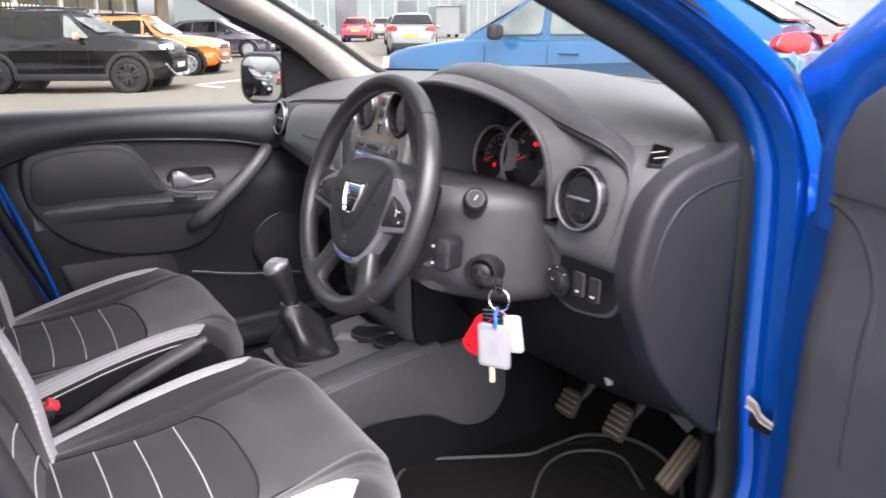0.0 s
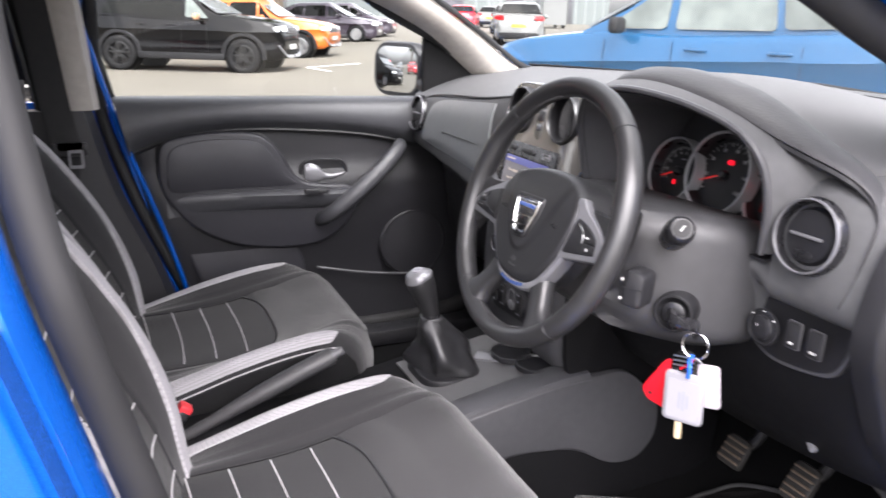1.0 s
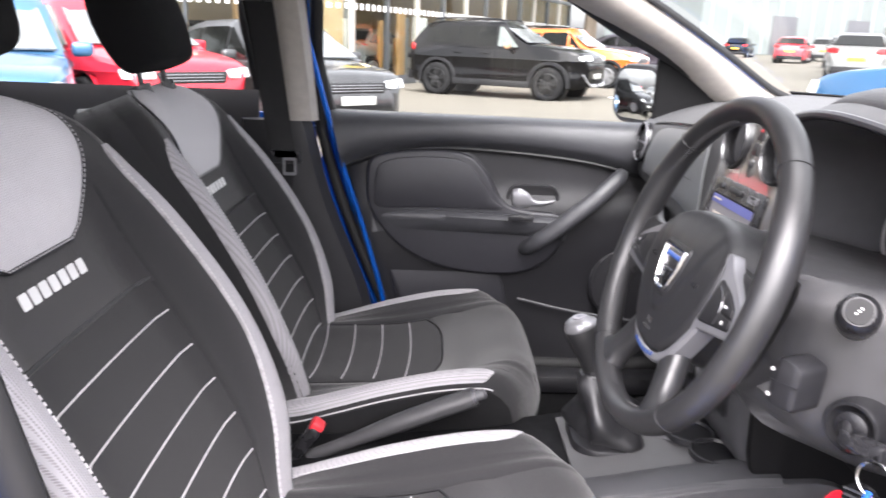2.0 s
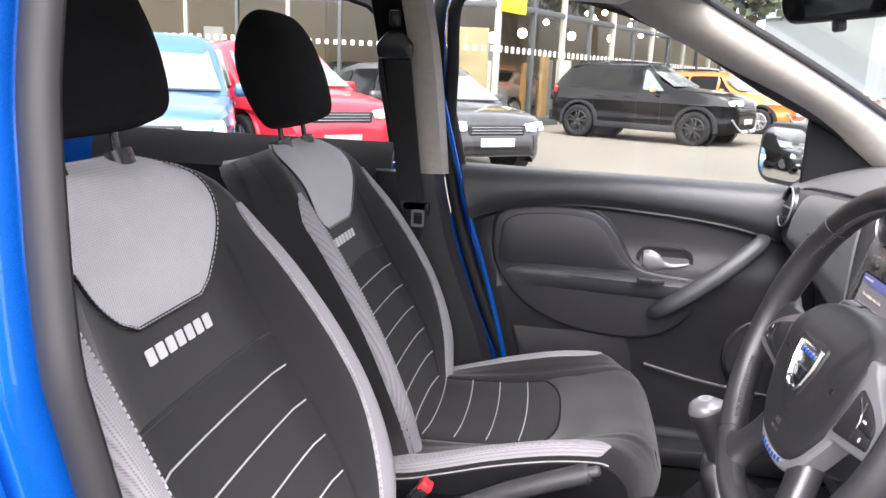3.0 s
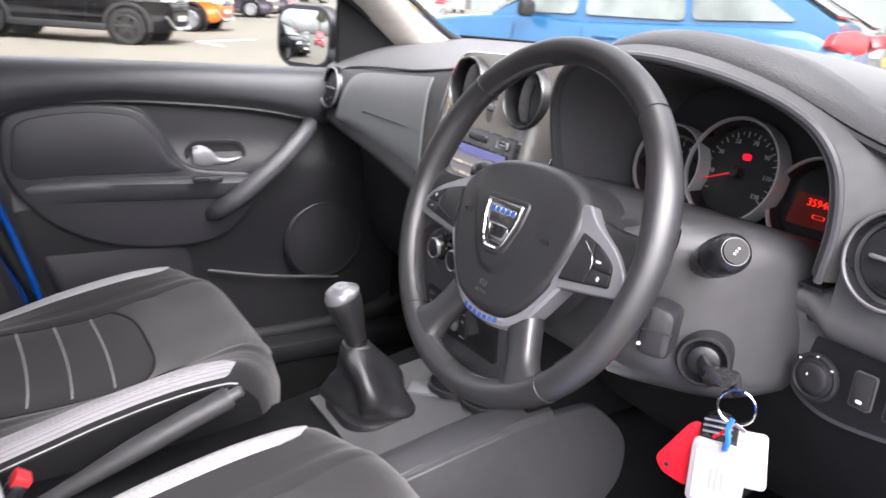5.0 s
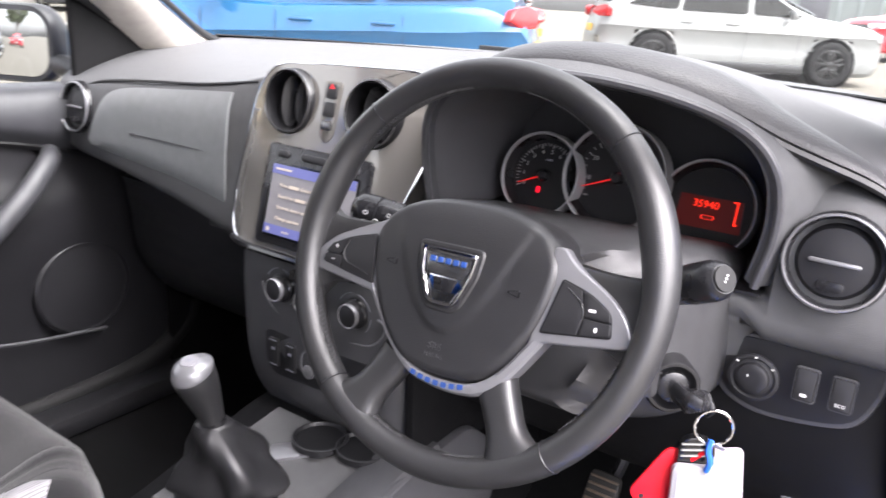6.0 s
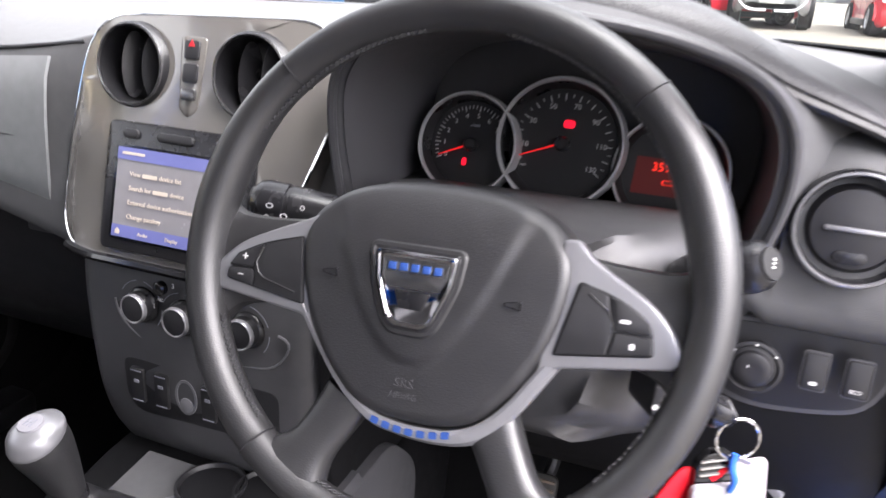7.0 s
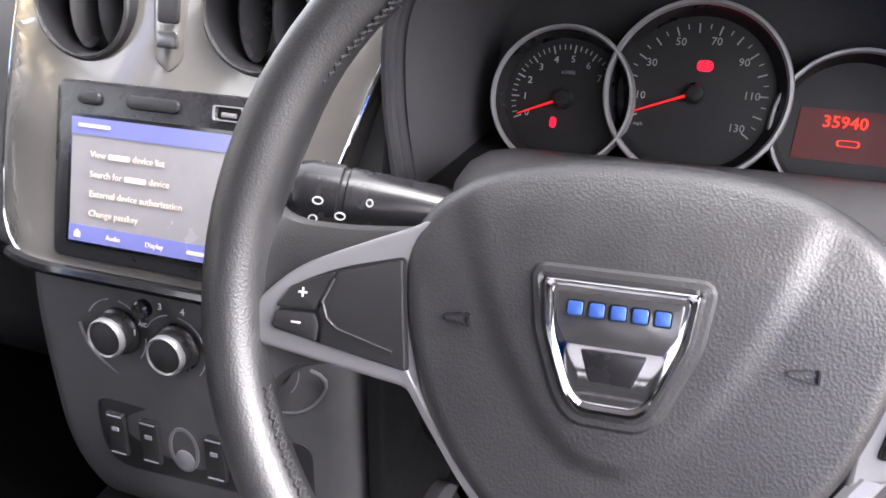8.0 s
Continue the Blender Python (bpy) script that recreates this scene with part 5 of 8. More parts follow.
column = thing("steering_column", (.40, .62, .9), "grey plastic steering column shroud with two stalks", "steering column")
bm = bmesh.new()
secs = []
for y, x0, x1, z0, z1 in ((.532, .305, .470, .925, 1.050), (.545, .285, .498, .905, 1.062), (.59, .262, .528, .886, 1.062), (.64, .245, .546, .878, 1.058), (.70, .235, .550, .875, 1.045), (.76, .235, .550, .875, 1.03)):
    secs.append([(q[0], y + (.02 if q[0] > (x0 + x1) / 2 + .08 else 0), q[1]) for q in rrect(x1 - x0, z1 - z0, .035, 4, (x0 + x1) / 2, (z0 + z1) / 2)])
loft(bm, secs, 3)
part("shroud", bm, COLUMNSKIN, column, angle=45)


def stalk(a, b, r, tip, thick_at=.52):
    a, b = Vector(a), Vector(b)
    d = (b - a).normalized()
    L = (b - a).length
    m = basis(a, d.orthogonal(), d.cross(d.orthogonal()))
    bm = bmesh.new()
    lathe(bm, [(r * .50, 0), (r * .55, L * (thick_at - .10)), (r * .75, L * thick_at), (r * .92, L * (thick_at + .08)), (r, L * .74), (r * .94, L * .75), (r * .94, L * .77), (r * 1.03, L * .78), (r * 1.02, L * .93), (r * .94, L * .985), (r * .80, L + .001), (r * .70, L + .003), (0, L + .003)], 24, m)
    s = part("stalk", bm, PLASTIC_SM, column, "black control stalk with white symbols")
    bm = bmesh.new()
    lathe(bm, [(r * .66, L), (r * .62, L + .005), (0, L + .0055)], 20, m)
    part("end_button", bm, RUBBER, s)
    return m, L, s


m, L, s = stalk((.462, .620, 1.000), (.570, .556, 1.062), .0172, 1)
bm = bmesh.new()
for k in (-.003, 0, .003):
    rbox(bm, (k, 0, L + .0058), (.0013, .0018, .0006), 0, m)
part("legend", bm, INK, s)
bm = bmesh.new()
lathe(bm, [(.024, -.004), (.022, .006), (.017, .008), (.016, 0)], 24, basis((.482, .600, 1.008), (.8, .6, 0), (-.1, .2, 1)))
part("stalk_collar", bm, PLASTIC_DK, column)
m, L, s = stalk((.290, .592, 1.028), (.182, .562, 1.043), .0190, 1, .22)
for q, w in (((.203, .5475, 1.046), .006), ((.214, .5505, 1.038), .006), ((.200, .5470, 1.036), .005), ((.229, .5545, 1.046), .004)):
    bm = bmesh.new()
    frame_ring(bm, ell(w * .5, .0022, 10), .0007, 0, .0008, basis(q, (1, .28, -.1), (0, .1, 1)))
    part("legend", bm, INK, s)
# audio remote below the stalk
rm = basis((.525, .532, .978), (.86, .5, 0), (-.04, .08, 1))
bm = bmesh.new()
prism(bm, rounded([(-.016, -.024), (.014, -.026), (.016, .019), (-.011, .024)], .009), -.030, .008, rm, .006)
rem = part("audio_remote", fill_fine(bm), PLASTIC_DK, column, "small black audio remote pod")
bm = bmesh.new()
rbox(bm, (.001, 0, .0082), (.028, .0012, .001), 0, rm)
part("joint", bm, PLASTIC_DK, rem)
bm = bmesh.new()
for v in (.010, -.014):
    for k in range(3):
        rbox(bm, (-.012, v, .0084), (.004, .0009, .0008), 0, rm @ Matrix.Translation((-.012, v, 0)) @ Matrix.Rotation(k * 1.05, 4, "Z") @ Matrix.Translation((.012, -v, 0)))
part("legend", bm, INK, rem)
# ignition barrel
im = basis((.535, .591, .941), (.80, .58, 0), (.05, .1, 1))
bm = bmesh.new()
lathe(bm, [(.026, -.03), (.0255, .002), (.0235, .005), (.021, .005), (.0185, .000), (.015, -.002)], 32, im)
lock = part("ignition_lock", bm, DIALFACE, column)
bm = bmesh.new()
lathe(bm, [(.0150, -.006), (.0145, .004), (.011, .006), (0, .006)], 24, im)
part("barrel", bm, PLASTIC_SM, lock)

# ---- keys hanging from the lock ----
keys = thing("car_keys", (.577, .594, .83), "car keys with red, white and clear tags hanging in the ignition", "keys")
bm = bmesh.new()
tube(bm, cr([im @ Vector((0, 0, .012)), im @ Vector((.010, -.004, .030)), (.558, .603, .934), (.572, .597, .922)], 5), [.011, .011, .0112, .0115, .0118, .012, .012, .0118, .0115, .011, .0105, .010, .0095, .009, .008, .006], 10, squash=.55, up=(0, 1, .3))
part("key_head", bm, PLASTIC_SM, keys, "black key head")
RING = Vector((.577, .593, .913))
bm = bmesh.new()
rm2 = basis(RING, (.9, .43, 0), (-.05, .1, 1))
tube(bm, [rm2 @ Vector((.0165 * math.cos(a), .0165 * math.sin(a), .001 * math.sin(a))) for a in lin(0, 2 * math.pi, 28)[:-1]], .0014, 8, True)
part("split_ring", bm, CHROME, keys, "steel split ring")


def tag_frame(o, lean, turn):
    return Matrix.Translation(o) @ basis((0, 0, 0), (math.cos(turn), math.sin(turn), 0), (0, 0, 1)) @ Matrix.Rotation(lean, 4, "Z")


m = tag_frame((.5455, .586, .850), radians(-28), .50)
bm = bmesh.new()
prism(bm, rounded([(-.0215, -.030), (-.008, -.038), (.017, -.033), (.0225, -.022), (.020, .026), (.006, .033), (-.016, .030), (-.020, .022)], .006), -.0013, .0013, m, .0008)
part("red_tag", fill_fine(bm), REDTAG, keys, "red plastic tag")
bm = bmesh.new()
prism(bm, ell(.0024, .0024, 12, -.009, -.028), .0011, .0017, m)
part("hole", bm, DIALFACE, keys)
bm = bmesh.new()
tube(bm, cr([RING + Vector((0, 0, -.017)), (.572, .592, .888), (.563, .588, .878)], 4), .0045, 6, squash=.3)
part("red_strap", bm, REDTAG, keys)
# front fob with a paper label
m = tag_frame((.574, .588, .842), radians(2), .50)
bm = bmesh.new()
prism(bm, rrect(.050, .066, .006, 4), -.003, .003, m, .002)
fob = part("label_fob", fill_fine(bm), WHITEPL, keys, "white plastic label fob")
bm = bmesh.new()
prism(bm, rrect(.040, .052, .002, 2, 0, -.002), .0025, .0034, m)
part("paper", bm, PAPER, fob)
for k, w in ((-.004, .022), (.001, .026), (.006, .018)):
    bm = bmesh.new()
    rbox(bm, (k, -.003, .0036), (.0024, w, .0004), 0, m)
    part("print_bar", bm, INKGREY, fob)
bm = bmesh.new()
prism(bm, rrect(.034, .058, .016, 5, -.004, .030), -.012, -.004, m, .003)
part("remote_fob", fill_fine(bm), GLOSSBLK, keys, "black remote key fob")
bm = bmesh.new()
for k in range(3):
    tube(bm, [m @ Vector((-.018, .040 + k * .006, -.003)), m @ Vector((.008, .042 + k * .006, -.003))], .0012, 5)
part("wire", bm, STEEL, keys)
bm = bmesh.new()
prism(bm, rrect(.008, .026, .002, 3, -.004, -.045), -.003, .001, m, .001)
part("key_blade", bm, BEIGEPL, keys, "beige plastic stub")
bm = bmesh.new()
tube(bm, cr([m @ Vector((.004, .030, .0035)), m @ Vector((.006, .040, .005)), m @ Vector((.004, .050, .002)), m @ Vector((.006, .060, 0))], 4), .0028, 6)
part("cable_tie", bm, BLUETIE, keys, "blue cable tie")
m = tag_frame((.589, .606, .862), radians(8), .50)
bm = bmesh.new()
prism(bm, rrect(.036, .056, .005, 4), -.002, .002, m, .0015)
part("clear_tag", fill_fine(bm), CLEARTAG, keys, "milky plastic tag")
bm = bmesh.new()
tube(bm, [RING + Vector((.002, 0, -.016)), (.588, .597, .893)], .004, 6, squash=.4)
part("tag_loop", bm, WHITEPL, keys)

# ---- tunnel console, gear lever, handbrake, pedals, mats ----
tunnel = thing("tunnel_console", (C, .4, .4), "dark tunnel console with pale top tray and cupholders", "console")
bm = bmesh.new()
secs = []
for y, zt, x0, x1 in ((-.25, .575, -.085, .125), (.0, .585, -.09, .13), (.25, .60, -.095, .14), (.42, .622, -.10, .165), (.55, .645, -.11, .185), (.66, .665, -.12, .19), (.78, .66, -.13, .19), (.90, .62, -.13, .185), (1.05, .62, -.13, .18)):
    low = .40
    secs.append([(x0 - .02, y, low), (x0 - .012, y, zt - .10), (x0, y, zt - .014), (x0 + .014, y, zt), ((x0 + x1) / 2, y, zt + .002), (x1 - .014, y, zt), (x1, y, zt - .014), (x1 + .010, y, zt - .10), (x1 + .004, y, low)])
loft(bm, secs, 4)
# footwell shade is part of the tunnel's colour
part("tunnel_body", bm, LOWDASH_SHADE, tunnel, angle=45)
# side panel with a rounded toe on the driver's side
bm = bmesh.new()
toe = rounded([(.30, .602), (.50, .648), (.62, .670), (.80, .676), (.885, .60), (.885, .52), (.845, .475), (.78, .478), (.70, .53), (.58, .545), (.42, .52), (.30, .50)], [.01, .02, .02, .03, .05, .03, .03, .03, .04, .04, .04, .01])
prism(bm, toe, 0, .016, basis((.186, 0, 0), (0, 1, 0), (0, 0, 1)), .006)
part("side_panel", fill_fine(bm), PLASTIC, tunnel, "grey tunnel side panel")
bm = bmesh.new()
rows = []
for x, dz in ((.140, .006), (.155, .010), (.180, .011), (.196, .008), (.204, -.002)):
    rows.append([(x + .0 * y, y, z + dz) for y, z in [(q.x, q.y) for q in cr([(.40, .622, 0), (.50, .640, 0), (.58, .655, 0), (.66, .668, 0), (.72, .672, 0)], 4)]])
surf(bm, rows)
thick(bm, .004)
part("edge_rail", bm, PLASTIC, tunnel, "grey edge rail")
bm = bmesh.new()
fsurf(bm, lambda u, v: (u, v, .6285 + .165 * (v - .45) + .007), lin(-.055, .150, 6), lin(.44, .66, 8))
thick(bm, .004)
tray = part("tray", bm, TRAYGREY, tunnel, "pale grey tray")
for x, y in ((.055, .635), (.118, .655)):
    bm = bmesh.new()
    m = Matrix.Translation((x, y, .6715))
    lathe(bm, [(.040, -.004), (.040, .004), (.037, .005), (.034, .001), (.033, -.02), (.031, -.022)], 32, m)
    ch = part("cupholder", bm, PLASTIC_DK, tunnel)
    bm = bmesh.new()
    lathe(bm, [(.0335, .0008), (0, .0006)], 28, m)
    part("well", bm, DIALFACE, ch)
bm = bmesh.new()
prism(bm, rounded([(-.03, -.018), (.03, -.018), (.026, .018), (-.03, .018)], .006), 0, .010, basis((.035, .600, .655), (.7, .7, .1), (-.7, .7, .1)), .004)
part("ashtray_lid", bm, SATIN, tunnel, "silver lid")
# passenger side edge line of the carpet
bm = bmesh.new()
tube(bm, cr([(-.13, .30, .47), (-.16, .55, .50), (-.16, .78, .56), (-.15, .95, .66)], 5), .003, 6)
part("carpet_edge", bm, PIPING, tunnel)

gear = thing("gear_lever", (.025, .51, .64), "gear lever with silver-topped knob and black leather gaiter", "gear lever")
bm = bmesh.new()
secs = []
for k, (x, y, z, rx, ry) in enumerate(((.014, .515, .640, .057, .055), (.014, .515, .655, .060, .056), (.015, .512, .678, .058, .053), (.019, .505, .700, .049, .045), (.022, .495, .722, .039, .037), (.025, .484, .742, .029, .029), (.026, .478, .758, .0205, .0205))):
    row = []
    for j in range(28):
        a = 2 * math.pi * j / 28
        fold = 1 + (.24 * math.sin(3 * a + 1.0 * k) + .14 * math.sin(5 * a - .9 * k) + .06 * math.sin(9 * a + k)) * (1 - k / 6) ** .7 * (.2 if k < 1 else 1)
        pw = .75
        row.append((x + rx * fold * math.copysign(abs(math.cos(a)) ** pw, math.cos(a)), y + ry * fold * math.copysign(abs(math.sin(a)) ** pw, math.sin(a)), z))
    secs.append(row)
loft(bm, secs, 4)
part("gaiter", bm, BOOTSKIN, gear, "creased black leatherette gaiter", angle=70)
bm = bmesh.new()
prism(bm, rrect(.140, .134, .045, 6, .016, .517), .634, .650, None, .006)
part("gaiter_frame", bm, PLASTIC_DK, gear)
kb = basis((.0265, .477, .760), (1, 0, 0), (0, .97, .25)) @ Matrix.Diagonal((.86, .86, 1.06, 1))
bm = bmesh.new()
lathe(bm, [(.0185, -.004), (.019, 0), (.0175, .004)], 28, kb)
part("collar", bm, PLASTIC_SM, gear)
bm = bmesh.new()
secs = []
for h, rx, ry, dy in ((.0, .0165, .017, 0), (.012, .0185, .019, 0), (.030, .0215, .023, -.001), (.048, .0245, .027, -.003), (.062, .0265, .030, -.005), (.074, .0260, .030, -.006), (.083, .0220, .025, -.006), (.088, .013, .015, -.006), (.0895, .004, .005, -.006)):
    secs.append([kb @ Vector((rx * math.cos(a), dy + ry * math.sin(a), h)) for a in lin(0, 2 * math.pi, 24)[:-1]])
loft(bm, secs, 3)
part("knob", bm, LEATHER, gear, "black gear knob")
bm = bmesh.new()
secs = []
for h, k, g in ((.0735, 1.0, 0), (.0755, 1.02, 0), (.0790, 1.0, 0), (.0842, .87, 0), (.0892, .55, 0), (.0905, .2, 0)):
    secs.append([kb @ Vector((.0265 * k * math.cos(a), -.006 + .030 * k * math.sin(a) , h + .004 * math.sin(a) * (1 if h < .08 else 0))) for a in lin(0, 2 * math.pi, 24)[:-1]])
loft(bm, secs, 3)
cp = part("knob_cap", bm, SATIN, gear, "satin silver cap")
bm = bmesh.new()
lathe(bm, [(.0135, .0885), (.012, .0913), (0, .0915)], 24, kb @ Matrix.Translation((0, -.006, 0)))
part("shift_plate", bm, WHITEPL, cp)
bm = bmesh.new()
for u in (-.004, 0, .004):
    rbox(bm, (u, -.006, .0918), (.0008, .010, .0005), 0, kb)
rbox(bm, (0, -.006, .0918), (.009, .0008, .0005), 0, kb)
part("shift_marks", bm, INKGREY, cp)

brake = thing("handbrake", (.015, .10, .59), "black handbrake lever lying between the seats", "handbrake")
hb = cr([(.010, .02, .585), (.012, .08, .612), (.016, .16, .650), (.020, .23, .682), (.024, .29, .708)], 5)
bm = bmesh.new()
tube(bm, hb, [.011 + .0055 * sm(.2, .6, i / (len(hb) - 1)) for i in range(len(hb))], 14, squash=.85)
part("lever_grip", bm, COLUMNSKIN, brake)
bm = bmesh.new()
d = (Vector(hb[-1]) - Vector(hb[-2])).normalized()
tube(bm, [hb[-1], hb[-1] + d * .004], .0135, 14)
tube(bm, [hb[-1] + d * .004, hb[-1] + d * .018, hb[-1] + d * .021], [.0085, .0085, .005], 12)
part("release_button", bm, PLASTIC, brake, "grey release button")

# ---- pedals ----
def pedal(x, y, z, w, h, tilt, turn, worn, name, ribs, label, along=False):
    m = Matrix.Translation((x, y, z)) @ Matrix.Rotation(turn, 4, "Z") @ Matrix.Rotation(tilt, 4, "X")
    t = thing(name, (x, y, z), label, "pedal", "pedals")
    bm = bmesh.new()
    prism(bm, rounded([(-w * .5, -h * .5), (w * .5, -h * .5), (w * .46, h * .5), (-w * .46, h * .5)], .010), -.010, .0, m, .003)
    part("pad", fill_fine(bm), PEDAL, t)
    for i in range(ribs):
        k = (i + .5) / ribs - .5
        bm = bmesh.new()
        if along:
            rbox(bm, (k * w * .86, 0, .002), (w / ribs * .55, h * .92, .006), .0015, m)
        else:
            rbox(bm, (0, k * h * .86, .002), (w * .84, h / ribs * .30, .006), .0015, m)
        part("rib", bm, worn, t)
    if name != "accelerator":
        bm = bmesh.new()
        tube(bm, cr([m @ Vector((0, 0, -.008)), m @ Vector((.01, .05, -.03)), (x + .02, y + .10, z + .16), (x + .03, y + .12, z + .30)], 5), .009, 8)
        part("arm", bm, PLASTIC_DK, t)
    return t


pedal(.366, .915, .575, .052, .054, radians(58), 0, PEDALWORN, "clutch_pedal", 4, "black rubber clutch pedal with worn ribs")
pedal(.511, .907, .602, .050, .066, radians(58), 0, PEDALWORN, "brake_pedal", 5, "black rubber brake pedal with worn ribs")
pedal(.615, .958, .556, .046, .108, radians(50), radians(-12), PEDALWORN, "accelerator", 3, "long ribbed accelerator pedal, worn pale", True)

floor_mat = thing("floor_mat", (.42, .8, .42), "black carpet floor mat edged with woven piping", "mat")
MAT = cr([(.30, .47, 0), (.262, .575, 0), (.218, .607, 0), (.188, .649, 0), (.188, .702, 0), (.222, .775, 0), (.270, .872, 0), (.280, .910, 0), (.276, .96, 0), (.292, 1.03, 0), (.42, 1.07, 0), (.55, 1.05, 0), (.60, .95, 0), (.645, .80, 0), (.65, .55, 0), (.62, .45, 0), (.45, .42, 0)], 5, True)
bm = bmesh.new()
prism(bm, [(q.x, q.y) for q in MAT], 0, .010, None, .003)
bm = fill_fine(bm)
bmesh.ops.subdivide_edges(bm, edges=[e for e in bm.edges if e.calc_length() > .1], cuts=2)
for v in bm.verts:
    v.co.z += floor_z(v.co.x, v.co.y) + .008
part("carpet_face", bm, MATPILE, floor_mat, flat=True)
bm = bmesh.new()
tube(bm, [(q.x, q.y, floor_z(q.x, q.y) + .018) for q in MAT], .0045, 7, True)
part("piping", bm, PIPING, floor_mat, "woven grey piping")
bm = bmesh.new()
heel = cr([(.47, .74, 0), (.40, .81, 0), (.352, .866, 0), (.322, .93, 0), (.325, .985, 0), (.36, 1.02, 0), (.42, 1.03, 0), (.50, 1.00, 0)], 6)
tube(bm, [(q.x, q.y, floor_z(q.x, q.y) + .022) for q in heel], .0032, 7)
part("heel_pad_edge", bm, PIPING, floor_mat)

# ---- front seats ----
def prof(pts, s):
    """A smooth height through (place, height) pairs."""
    if s <= pts[0][0]:
        return pts[0][1]
    for i in range(len(pts) - 1):
        (a, p), (b, q) = pts[i], pts[i + 1]
        if s <= b:
            p0 = pts[i - 1] if i else (2 * a - b, 2 * p - q)
            p3 = pts[i + 2] if i + 2 < len(pts) else (2 * b - a, 2 * q - p)
            m0, m1 = (q - p0[1]) / (b - p0[0]), (p3[1] - p) / (p3[0] - a)
            h = b - a
            t = (s - a) / h
            return p * (2 * t ** 3 - 3 * t * t + 1) + m0 * h * (t ** 3 - 2 * t * t + t) + q * (3 * t * t - 2 * t ** 3) + m1 * h * (t ** 3 - t * t)
    return pts[-1][1]


def cushion_top(s, y):
    """Height of the cushion, s across from its middle and y along the car."""
    a = abs(s)
    mid = prof([(-.10, .640), (.05, .642), (.18, .650), (.28, .672), (.36, .696), (.43, .709), (.50, .706)], y)
    side = prof([(-.10, .630), (.0, .638), (.08, .660), (.16, .684), (.26, .706), (.34, .713), (.41, .707), (.47, .692)], y)
    return prof([(0, mid), (.08, mid + .001), (.15, mid + .008), (.195, mid + (side - mid) * .72), (.222, side), (.238, side - .004), (.248, side - .022)], a)


def front_edge(s):
    return .460 - .10 * s * s - 14 * s ** 4


def cushion_pt(s, v, lift=0.0):
    """v runs 0 to 1 from the back to the front edge, rolling over at the end."""
    y = -.10 + v * (front_edge(s) + .10)
    z = cushion_top(s, y)
    r = max(0, (v - .86) / .14)
    z -= .085 * (1 - math.sqrt(max(0, 1 - r * r)))
    return Vector((s, y, z + lift))


def v_of(s, y):
    return (y + .10) / (front_edge(s) + .10)


SEATBASE, UPV, FWD = Vector((0, -.025, .615)), Vector((0, -.385, .923)), Vector((0, .923, .385))


def half_width(h):
    return prof([(-.02, .185), (.03, .214), (.09, .245), (.18, .261), (.30, .256), (.42, .240), (.50, .224), (.55, .207), (.585, .180), (.610, .142), (.624, .085)], h)


def back_depth(k, h):
    """How far the backrest stands out at k (-1 to 1 across) and height h."""
    a = abs(k)
    bol = prof([(0, .050), (.10, .075), (.25, .078), (.40, .055), (.50, .026), (.57, .002), (.624, -.045)], h)
    mid = prof([(0, .026), (.12, .026), (.30, .006), (.40, -.006), (.48, -.004), (.55, -.002), (.595, -.016), (.624, -.045)], h)
    return prof([(0, mid), (.35, mid + .002), (.58, mid + .010), (.78, mid + (bol - mid) * .80), (.92, bol), (.97, bol - .006), (1.0, bol - .030)], a)


def back_pt(k, h, lift=0.0):
    s = k * half_width(h)
    return SEATBASE + UPV * h + FWD * (back_depth(k, h) + lift) + Vector((s, 0, 0))


